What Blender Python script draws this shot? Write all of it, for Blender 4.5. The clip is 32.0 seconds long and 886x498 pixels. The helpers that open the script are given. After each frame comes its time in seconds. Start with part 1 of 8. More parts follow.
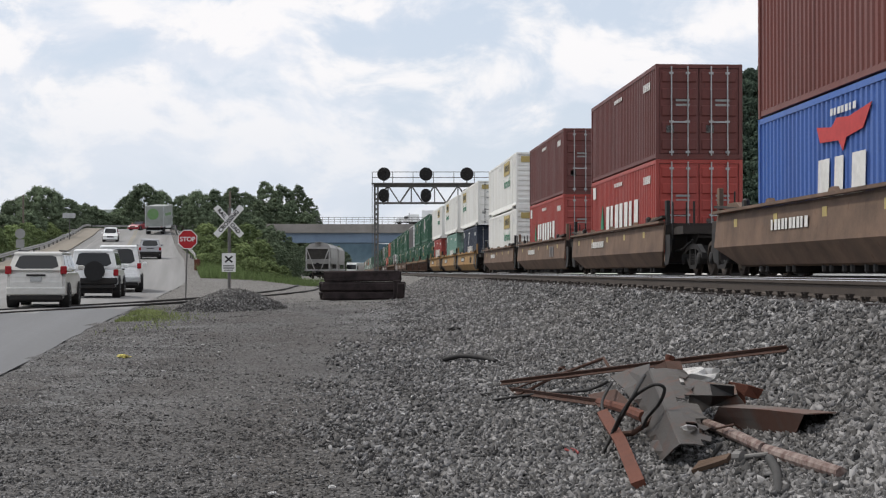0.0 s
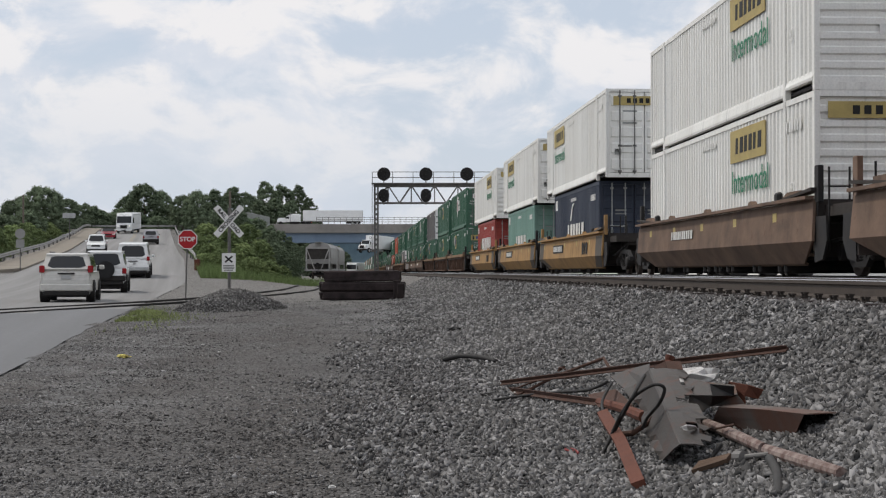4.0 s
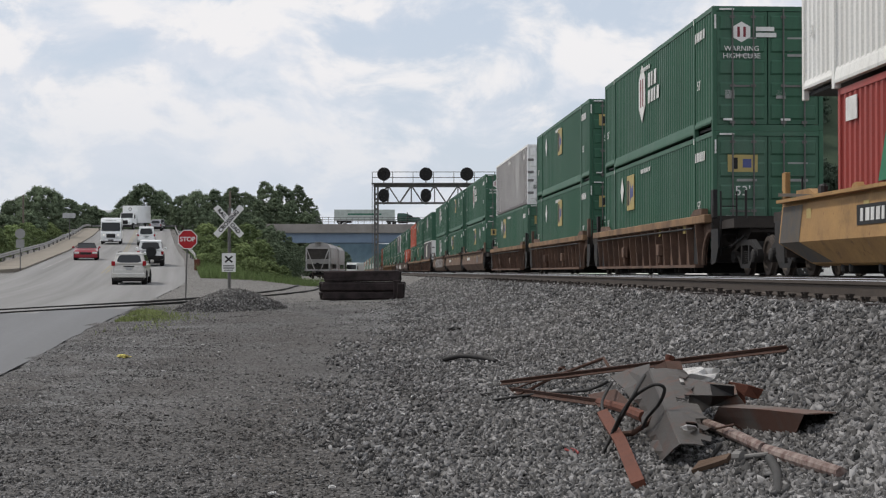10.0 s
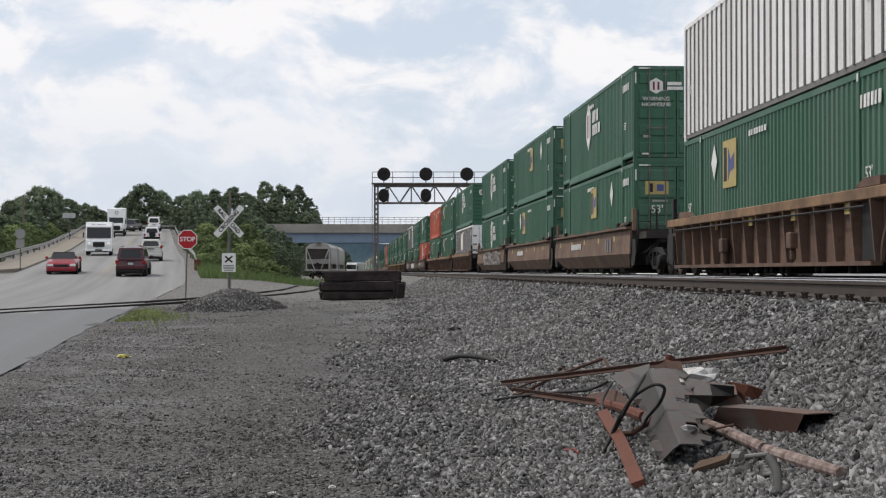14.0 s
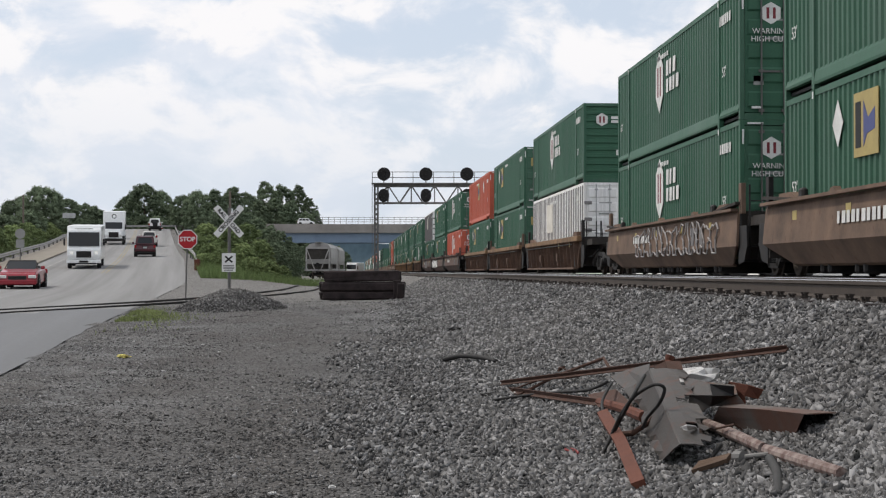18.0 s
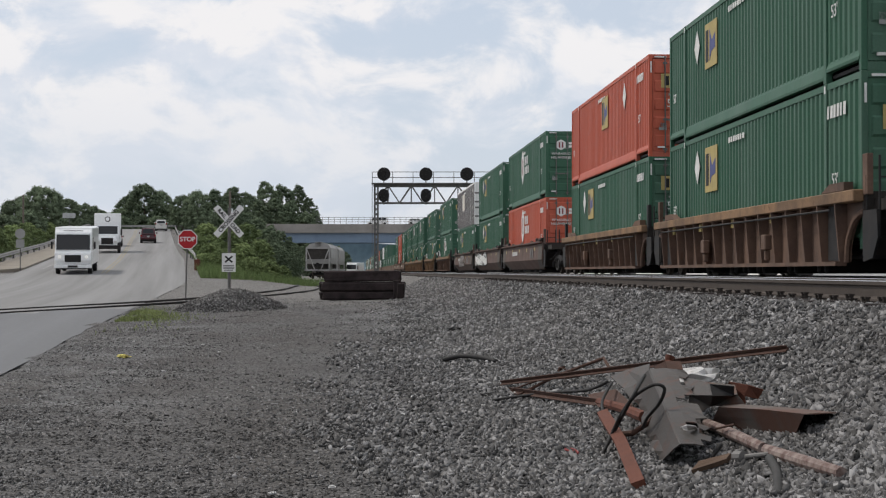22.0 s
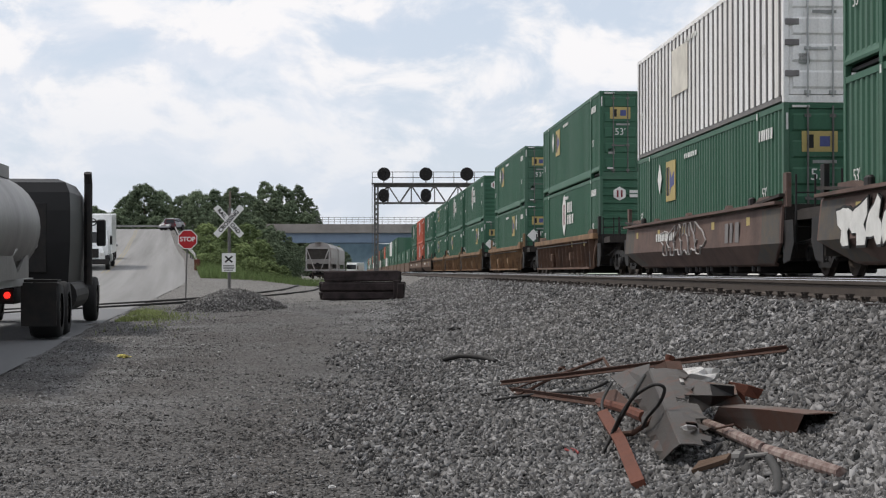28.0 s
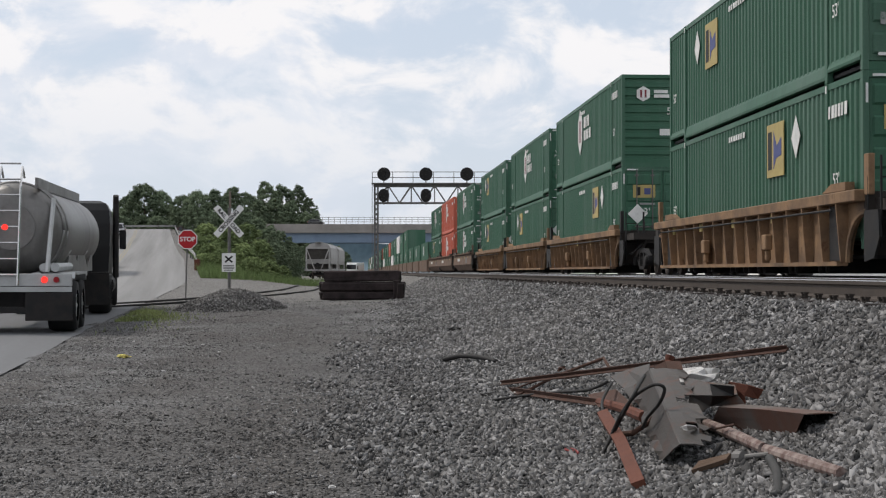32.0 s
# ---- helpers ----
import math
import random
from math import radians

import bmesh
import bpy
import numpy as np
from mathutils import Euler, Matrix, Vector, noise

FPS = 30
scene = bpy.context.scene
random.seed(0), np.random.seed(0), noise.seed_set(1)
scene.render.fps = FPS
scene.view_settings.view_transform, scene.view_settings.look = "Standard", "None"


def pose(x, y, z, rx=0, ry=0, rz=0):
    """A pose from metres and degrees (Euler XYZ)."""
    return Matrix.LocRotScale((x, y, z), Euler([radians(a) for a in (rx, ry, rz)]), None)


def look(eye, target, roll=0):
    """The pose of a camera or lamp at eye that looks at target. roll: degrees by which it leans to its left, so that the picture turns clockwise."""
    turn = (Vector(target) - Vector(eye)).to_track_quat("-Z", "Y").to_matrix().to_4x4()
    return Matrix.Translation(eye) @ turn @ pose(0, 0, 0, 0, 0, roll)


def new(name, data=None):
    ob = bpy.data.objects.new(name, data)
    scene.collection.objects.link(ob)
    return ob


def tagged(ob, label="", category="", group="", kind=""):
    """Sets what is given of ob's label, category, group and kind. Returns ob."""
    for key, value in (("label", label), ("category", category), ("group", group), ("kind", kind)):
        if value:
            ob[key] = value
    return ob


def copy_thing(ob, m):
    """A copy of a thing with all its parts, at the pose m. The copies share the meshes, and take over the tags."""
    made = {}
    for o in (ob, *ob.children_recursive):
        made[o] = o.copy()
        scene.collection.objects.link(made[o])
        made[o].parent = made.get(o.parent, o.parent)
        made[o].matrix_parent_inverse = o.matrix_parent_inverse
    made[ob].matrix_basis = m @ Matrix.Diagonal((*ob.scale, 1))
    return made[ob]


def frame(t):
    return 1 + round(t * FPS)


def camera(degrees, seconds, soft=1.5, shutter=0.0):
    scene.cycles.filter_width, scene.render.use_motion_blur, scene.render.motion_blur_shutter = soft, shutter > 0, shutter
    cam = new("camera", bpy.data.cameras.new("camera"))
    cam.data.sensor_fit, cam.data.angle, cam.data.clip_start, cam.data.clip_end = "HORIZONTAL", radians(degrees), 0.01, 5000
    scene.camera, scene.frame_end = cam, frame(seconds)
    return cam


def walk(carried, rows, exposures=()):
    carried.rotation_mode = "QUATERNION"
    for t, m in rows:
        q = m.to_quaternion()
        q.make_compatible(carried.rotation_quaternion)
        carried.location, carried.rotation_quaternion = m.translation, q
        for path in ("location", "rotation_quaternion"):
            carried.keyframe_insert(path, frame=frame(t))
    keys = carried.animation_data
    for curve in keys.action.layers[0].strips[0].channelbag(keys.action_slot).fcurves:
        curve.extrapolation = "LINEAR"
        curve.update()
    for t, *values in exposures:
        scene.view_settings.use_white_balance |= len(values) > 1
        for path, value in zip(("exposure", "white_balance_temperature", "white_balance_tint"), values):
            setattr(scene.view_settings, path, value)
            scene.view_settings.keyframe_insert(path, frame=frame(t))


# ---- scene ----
cam = camera(31.28, 32.0, soft=1.2)
walk(cam, [(0.0, pose(0, 0, 1.5, 90.83)), (32.0, pose(0, 0, 1.5, 90.83))], exposures=[(0.0, 0.0, 6420, 11), (1.0, -0.05, 6420, 11), (3.0, -0.15, 6420, 11), (6.0, -0.19, 6420, 11), (9.0, -0.22, 6420, 11), (10.0, -0.14, 6420, 11), (11.0, -0.11, 6420, 11), (13.0, -0.04, 6420, 11), (18.0, -0.01, 6420, 11), (19.0, -0.07, 6420, 11), (21.0, -0.13, 6420, 11), (25.0, -0.1, 6420, 11), (28.0, -0.02, 6420, 11), (32.0, -0.05, 6420, 11)])

# ---- light ----
SUN_EL, SUN_AZ = 52.0, -62.0  # degrees; azimuth from +Y towards +X
sun_way = Vector((math.sin(radians(SUN_AZ)) * math.cos(radians(SUN_EL)), math.cos(radians(SUN_AZ)) * math.cos(radians(SUN_EL)), math.sin(radians(SUN_EL))))
sun = new("sun", bpy.data.lights.new("sun", "SUN"))
sun.data.energy, sun.data.angle, sun.data.color = 2.3, radians(5), (1.0, 0.93, 0.82)
sun.matrix_world = look(sun_way * 300, (0, 0, 0))


def make_sky():
    """Summer sky with broken bright cumulus over pale blue."""
    world = bpy.data.worlds.new("sky")
    scene.world = world
    world.use_nodes = True
    nt = world.node_tree
    nt.nodes.clear()
    n = nt.nodes.new
    out, bg = n("ShaderNodeOutputWorld"), n("ShaderNodeBackground")
    sky = n("ShaderNodeTexSky")
    sky.sky_type, sky.sun_disc = "NISHITA", False
    sky.sun_elevation, sky.sun_rotation = radians(SUN_EL), radians(SUN_AZ)
    co = n("ShaderNodeTexCoord")

    def billow(scale, detail, rough, shift, flat, warp=0.35):
        m = n("ShaderNodeMapping"); m.inputs["Location"].default_value = shift
        m.inputs["Scale"].default_value = (1.0, 1.0, flat)
        nt.links.new(co.outputs["Generated"], m.inputs[0])
        t = n("ShaderNodeTexNoise"); t.inputs["Scale"].default_value = scale
        t.inputs["Detail"].default_value = detail; t.inputs["Roughness"].default_value = rough
        t.inputs["Distortion"].default_value = warp
        nt.links.new(m.outputs[0], t.inputs["Vector"])
        return t.outputs["Fac"]

    def step(value, lo, hi):
        r = n("ShaderNodeMapRange"); r.interpolation_type = "SMOOTHSTEP"
        r.inputs["From Min"].default_value, r.inputs["From Max"].default_value = lo, hi
        nt.links.new(value, r.inputs["Value"])
        return r.outputs[0]

    def minus(a, b):
        m = n("ShaderNodeMath"); m.operation = "SUBTRACT"
        nt.links.new(a, m.inputs[0]); nt.links.new(b, m.inputs[1])
        return m.outputs[0]

    def blend(fac, a, b):
        m = n("ShaderNodeMix"); m.data_type = "RGBA"
        for value, slot in ((fac, 0), (a, 6), (b, 7)):
            if isinstance(value, (tuple, float)):
                m.inputs[slot].default_value = value
            else:
                nt.links.new(value, m.inputs[slot])
        return m.outputs[2]

    # heaps of cloud: lit where they thin out upwards, grey-blue underneath
    heap = billow(13.0, 11, 0.57, (0.35, 0.2, 0.15), 1.6)
    above = billow(13.0, 11, 0.57, (0.35, 0.2, 0.15 + 0.036), 1.6)
    veil = billow(5.0, 6, 0.5, (1.2, 5.0, 0.4), 2.6)
    cover = step(heap, 0.35, 0.52)
    lit = step(minus(heap, above), -0.07, 0.11)
    pale = blend(0.8, sky.outputs[0], (7.0, 7.75, 8.75, 1.0))
    grey = blend(step(veil, 0.38, 0.6), (8.45, 8.75, 9.25, 1.0), (7.2, 7.75, 8.6, 1.0))
    body = blend(lit, grey, (9.75, 9.6, 9.55, 1.0))
    height = n("ShaderNodeSeparateXYZ"); nt.links.new(co.outputs["Generated"], height.inputs[0])
    low = n("ShaderNodeMapRange"); low.interpolation_type = "SMOOTHSTEP"
    low.inputs["From Min"].default_value, low.inputs["From Max"].default_value = 0.02, 0.15
    low.inputs["To Min"].default_value, low.inputs["To Max"].default_value = 0.62, 0.0
    nt.links.new(height.outputs["Z"], low.inputs["Value"])
    mix_out = blend(low.outputs[0], blend(cover, pale, body), (6.9, 7.5, 8.2, 1.0))
    nt.links.new(mix_out, bg.inputs["Color"])
    bg.inputs["Strength"].default_value = 0.1
    nt.links.new(bg.outputs[0], out.inputs[0])


make_sky()


# ---- materials ----
def mat(name, color, rough=0.6, metal=0.0, dark=None, scale=8.0, amount=0.5, fine=60.0, bump=0.1, spread=0.0, island=0.0, emit=0.0, streak=False, coat=0.0, along=False, spec=0.3, grime=None, skew=False):
    """A surface with two scales of variation between color and dark, and a fine relief."""
    m = bpy.data.materials.new(name)
    m.use_nodes = True
    nt = m.node_tree
    b = nt.nodes["Principled BSDF"]
    n = nt.nodes.new
    b.inputs["Roughness"].default_value, b.inputs["Metallic"].default_value = rough, metal
    b.inputs["Specular IOR Level"].default_value = spec
    if coat:
        b.inputs["Coat Weight"].default_value, b.inputs["Coat Roughness"].default_value = coat, 0.08
    if dark is None:
        dark = tuple(c * 0.6 for c in color)
    co = n("ShaderNodeTexCoord")
    mp = n("ShaderNodeMapping")
    nt.links.new(co.outputs["Object"], mp.inputs[0])
    if streak:
        mp.inputs["Scale"].default_value = (1.0, 1.0, 0.12)
    if along:
        # long lanes of wear that follow the road's slant
        lanes = n("ShaderNodeVectorMath"); lanes.operation = "DOT_PRODUCT"; lanes.inputs[1].default_value = (1.0, 0.168, 0.0)
        nt.links.new(co.outputs["Object"], lanes.inputs[0])
        sxyz, cxyz = n("ShaderNodeSeparateXYZ"), n("ShaderNodeCombineXYZ")
        nt.links.new(co.outputs["Object"], sxyz.inputs[0])
        nt.links.new(lanes.outputs["Value"], cxyz.inputs[0]); nt.links.new(sxyz.outputs["Y"], cxyz.inputs[1])
        nt.links.new(cxyz.outputs[0], mp.inputs[0])
        mp.inputs["Scale"].default_value = (1.0, 0.014, 1.0)
    oi = n("ShaderNodeObjectInfo")
    sh = n("ShaderNodeVectorMath"); sh.operation = "ADD"
    k = n("ShaderNodeMath"); k.operation = "MULTIPLY"; k.inputs[1].default_value = 37.0
    nt.links.new(oi.outputs["Random"], k.inputs[0])
    nt.links.new(mp.outputs[0], sh.inputs[0]); nt.links.new(k.outputs[0], sh.inputs[1])
    big = n("ShaderNodeTexNoise"); big.inputs["Scale"].default_value = scale; big.inputs["Detail"].default_value = 5; big.inputs["Roughness"].default_value = 0.6
    small = n("ShaderNodeTexNoise"); small.inputs["Scale"].default_value = fine; small.inputs["Detail"].default_value = 3
    nt.links.new(sh.outputs[0], big.inputs["Vector"]); nt.links.new(co.outputs["Object"], small.inputs["Vector"])
    r = n("ShaderNodeMapRange"); r.inputs["From Min"].default_value, r.inputs["From Max"].default_value = 0.38, 0.66
    r.inputs["To Max"].default_value = amount
    nt.links.new(big.outputs["Fac"], r.inputs["Value"])
    mx = n("ShaderNodeMix"); mx.data_type = "RGBA"
    mx.inputs[6].default_value, mx.inputs[7].default_value = (*color, 1), (*dark, 1)
    nt.links.new(r.outputs[0], mx.inputs[0])
    tint = mx.outputs[2]
    for dirt, (sx, sz), (lo, hi), most in grime or ():
        # runs of dirt, scuffs and rust blooms with a shape of their own
        gm = n("ShaderNodeMapping"); gm.inputs["Scale"].default_value = (sx, sx, sz)
        nt.links.new(sh.outputs[0], gm.inputs[0])
        gn = n("ShaderNodeTexNoise"); gn.inputs["Scale"].default_value = 1.0; gn.inputs["Detail"].default_value = 6; gn.inputs["Roughness"].default_value = 0.65
        nt.links.new(gm.outputs[0], gn.inputs["Vector"])
        gr = n("ShaderNodeMapRange"); gr.inputs["From Min"].default_value, gr.inputs["From Max"].default_value, gr.inputs["To Max"].default_value = lo, hi, most
        nt.links.new(gn.outputs["Fac"], gr.inputs["Value"])
        gx = n("ShaderNodeMix"); gx.data_type = "RGBA"; gx.inputs[7].default_value = (*dirt, 1)
        nt.links.new(gr.outputs[0], gx.inputs[0]); nt.links.new(tint, gx.inputs[6])
        tint = gx.outputs[2]
    hs = n("ShaderNodeHueSaturation")
    nt.links.new(tint, hs.inputs["Color"])
    v = n("ShaderNodeMath"); v.operation = "MULTIPLY_ADD"; v.inputs[1].default_value, v.inputs[2].default_value = 0.35, 0.825
    nt.links.new(small.outputs["Fac"], v.inputs[0])
    last = v.outputs[0]
    for source, width in ((oi.outputs["Random"], spread), (None, island)):
        if not width:
            continue
        if source is None:
            source = n("ShaderNodeNewGeometry").outputs["Random Per Island"]
            if skew:  # many dull pieces, few bright ones
                pw = n("ShaderNodeMath"); pw.operation = "POWER"; pw.inputs[1].default_value = 2.2
                nt.links.new(source, pw.inputs[0])
                source = pw.outputs[0]
        w = n("ShaderNodeMath"); w.operation = "MULTIPLY_ADD"; w.inputs[1].default_value, w.inputs[2].default_value = width, 1 - width / (3.2 if skew and width == island else 2)
        nt.links.new(source, w.inputs[0])
        q = n("ShaderNodeMath"); q.operation = "MULTIPLY"
        nt.links.new(last, q.inputs[0]); nt.links.new(w.outputs[0], q.inputs[1])
        last = q.outputs[0]
    nt.links.new(last, hs.inputs["Value"])
    nt.links.new(hs.outputs[0], b.inputs["Base Color"])
    if bump:
        bp = n("ShaderNodeBump"); bp.inputs["Strength"].default_value = bump; bp.inputs["Distance"].default_value = 0.01
        nt.links.new(small.outputs["Fac"], bp.inputs["Height"]); nt.links.new(bp.outputs[0], b.inputs["Normal"])
    if emit:
        b.inputs["Emission Color"].default_value, b.inputs["Emission Strength"].default_value = (*color, 1), emit
    return m


def glass_mat(name, color, rough=0.05):
    m = bpy.data.materials.new(name)
    m.use_nodes = True
    b = m.node_tree.nodes["Principled BSDF"]
    b.inputs["Base Color"].default_value, b.inputs["Roughness"].default_value = (*color, 1), rough
    b.inputs["Specular IOR Level"].default_value = 0.35
    return m


BALLAST = mat("ballast_stone", (0.156, 0.154, 0.155), 0.75, dark=(0.096, 0.093, 0.092), scale=0.7, amount=0.8, fine=60, bump=0.12, island=1.75, skew=True)
CHIPS = mat("dirty_stone_chips", (0.138, 0.136, 0.136), 0.85, dark=(0.08, 0.077, 0.075), scale=0.45, amount=0.9, fine=60, bump=0.12, island=1.75, skew=True)
ASPHALT = mat("worn_asphalt", (0.232, 0.23, 0.228), 0.85, dark=(0.125, 0.122, 0.12), scale=0.8, amount=0.7, fine=9, bump=0.3, along=True)
ASPHALT_NEW = mat("darker_patched_asphalt", (0.158, 0.162, 0.17), 0.85, dark=(0.115, 0.117, 0.122), scale=0.5, amount=0.7, fine=12, bump=0.3, along=True)
CONCRETE = mat("pale_concrete", (0.23, 0.205, 0.17), 0.9, dark=(0.16, 0.14, 0.115), scale=0.8, fine=20, bump=0.2)
BRIDGE_CONCRETE = mat("weathered_concrete", (0.3, 0.28, 0.26), 0.9, dark=(0.17, 0.16, 0.15), scale=0.3, fine=5, bump=0.1)
BRIDGE_STEEL = mat("blue_grey_girder_paint", (0.2, 0.27, 0.36), 0.6, dark=(0.14, 0.19, 0.27), scale=0.2, fine=5, bump=0.05)
GRASS = mat("grass", (0.23, 0.27, 0.1), 0.9, dark=(0.13, 0.16, 0.06), scale=1.2, fine=30, bump=0.4, island=0.7)
LEAF = mat("leaves", (0.15, 0.19, 0.118), 0.95, dark=(0.085, 0.112, 0.072), scale=0.25, amount=0.8, fine=4, bump=0, spread=0.35, island=0.35, spec=0.12)
# bluer leaf tone, distance haze put into the hillside trees' colour
LEAF_HAZY = mat("hillside_leaves", (0.075, 0.105, 0.075), 0.95, dark=(0.045, 0.065, 0.05), scale=0.25, amount=0.8, fine=4, bump=0, spread=0.35, island=0.3, spec=0.12)
HILL_GREEN = mat("hillside_undergrowth", (0.05, 0.07, 0.045), 0.95, dark=(0.03, 0.045, 0.03), scale=0.1, fine=1.0, bump=0.2, spec=0.12)
WEEDS = mat("rank_weeds", (0.16, 0.22, 0.085), 0.9, dark=(0.09, 0.125, 0.05), scale=0.8, fine=20, bump=0.2, island=0.6, spec=0.12)
LEAF_LIGHT = mat("young_leaves", (0.215, 0.27, 0.115), 0.9, dark=(0.11, 0.15, 0.068), scale=0.4, amount=0.8, fine=4, bump=0, spread=0.4, island=0.4, spec=0.12)
BARK = mat("bark", (0.1, 0.08, 0.06), 0.95, scale=4, bump=0.5)
RUST = mat("rusted_steel", (0.08, 0.042, 0.031), 0.85, 0.2, dark=(0.045, 0.03, 0.025), scale=9, fine=50, bump=0.4)
RUST_RED = mat("red_oxide_rust", (0.13, 0.048, 0.031), 0.9, 0.0, dark=(0.07, 0.032, 0.024), scale=7, fine=60, bump=0.4)
SHEET = mat("weathered_sheet_metal", (0.058, 0.053, 0.049), 0.6, 0.15, dark=(0.045, 0.034, 0.028), scale=3.5, fine=60, bump=0.15, grime=[((0.085, 0.036, 0.022), (5.0, 5.0), (0.54, 0.66), 0.75), ((0.02, 0.018, 0.017), (14.0, 14.0), (0.6, 0.72), 0.6), ((0.13, 0.125, 0.12), (24.0, 5.0), (0.6, 0.74), 0.4)])
RAIL_SIDE = mat("rusty_rail", (0.085, 0.07, 0.06), 0.75, 0.4, dark=(0.05, 0.04, 0.035), scale=2, fine=30, bump=0.2)
RAIL_TOP = mat("polished_rail_head", (0.55, 0.56, 0.58), 0.28, 1.0, scale=3, amount=0.3, bump=0.0)
TIE = mat("creosoted_timber", (0.042, 0.035, 0.034), 0.95, dark=(0.022, 0.018, 0.018), scale=5, fine=40, bump=0.5, spread=0.5)
BLACK_STEEL = mat("black_painted_steel", (0.015, 0.015, 0.016), 0.65, 0.1, dark=(0.032, 0.027, 0.024), scale=4, amount=0.7, bump=0.1)
RAIL_GALV = mat("weathered_guard_rail", (0.3, 0.3, 0.29), 0.6, 0.3, dark=(0.19, 0.185, 0.18), scale=1, bump=0.05)
GREY_STEEL = mat("aged_galvanised_steel", (0.16, 0.155, 0.15), 0.6, 0.4, dark=(0.09, 0.085, 0.08), scale=2, fine=30, bump=0.1)
GALV = mat("galvanised_steel", (0.45, 0.46, 0.46), 0.5, 0.5, dark=(0.3, 0.3, 0.3), scale=3, bump=0.1)
RUBBER = mat("tyre_rubber", (0.02, 0.02, 0.021), 0.8, scale=10, bump=0.2)
HOSE = mat("black_hose", (0.022, 0.021, 0.021), 0.7, scale=10, bump=0.1)
WHITE = mat("white_paint", (0.75, 0.75, 0.74), 0.5, dark=(0.55, 0.54, 0.5), scale=2, amount=0.35, bump=0.05)
LETTER = mat("white_lettering", (0.72, 0.72, 0.7), 0.6, dark=(0.45, 0.45, 0.43), scale=3, amount=0.5, bump=0)
BLACK = mat("black_lettering", (0.015, 0.015, 0.015), 0.6, scale=3, bump=0)
LINE_YELLOW = mat("worn_yellow_line", (0.3, 0.255, 0.15), 0.8, dark=(0.17, 0.165, 0.16), scale=1.5, amount=1.0, bump=0)
LINE_WHITE = mat("worn_white_line", (0.32, 0.315, 0.3), 0.8, dark=(0.18, 0.175, 0.17), scale=1.5, amount=1.0, bump=0)
YELLOW = mat("faded_yellow", (0.43, 0.34, 0.13), 0.6, dark=(0.29, 0.23, 0.1), scale=3, bump=0.05)
BLUE = mat("blue_lettering", (0.08, 0.095, 0.24), 0.6, scale=3, bump=0)
LOGO_RED = mat("red_lettering", (0.5, 0.05, 0.05), 0.6, scale=3, bump=0)
LOGO_MAROON = mat("maroon_lettering", (0.2, 0.03, 0.04), 0.6, scale=3, bump=0)
LOGO_GREEN = mat("green_lettering", (0.03, 0.2, 0.11), 0.6, scale=3, bump=0)
SIGN_RED = mat("sign_red", (0.4, 0.015, 0.02), 0.45, scale=3, amount=0.2, bump=0)
WOOD = mat("grey_pole_wood", (0.16, 0.135, 0.11), 0.9, dark=(0.09, 0.075, 0.06), scale=3, bump=0.4)
CAST = mat("white_rag_plastic", (0.62, 0.61, 0.6), 0.6, dark=(0.4, 0.38, 0.36), scale=8, bump=0.5)
GLASS = glass_mat("dark_window_glass", (0.02, 0.022, 0.025))
CHROME = mat("bright_metal", (0.6, 0.6, 0.6), 0.25, 1.0, scale=5, amount=0.3, bump=0.05)
LAMP_RED = mat("lit_tail_lamp", (1.0, 0.03, 0.02), 0.3, emit=1.4, bump=0)
LENS_RED = mat("red_lamp_lens", (0.3, 0.01, 0.015), 0.2, scale=3, bump=0)
LENS_CLEAR = mat("headlamp_lens", (0.7, 0.7, 0.68), 0.15, scale=3, bump=0)
LAMP_WHITE = mat("lit_headlamp", (1.0, 0.95, 0.85), 0.3, emit=0.3, bump=0)
# bluish tint stands in for the air's haze over the far ridge
FAR_HILL = mat("haze_tinted_hill", (0.12, 0.17, 0.2), 1.0, dark=(0.075, 0.115, 0.14), scale=0.03, amount=0.9, fine=0.15, bump=0)


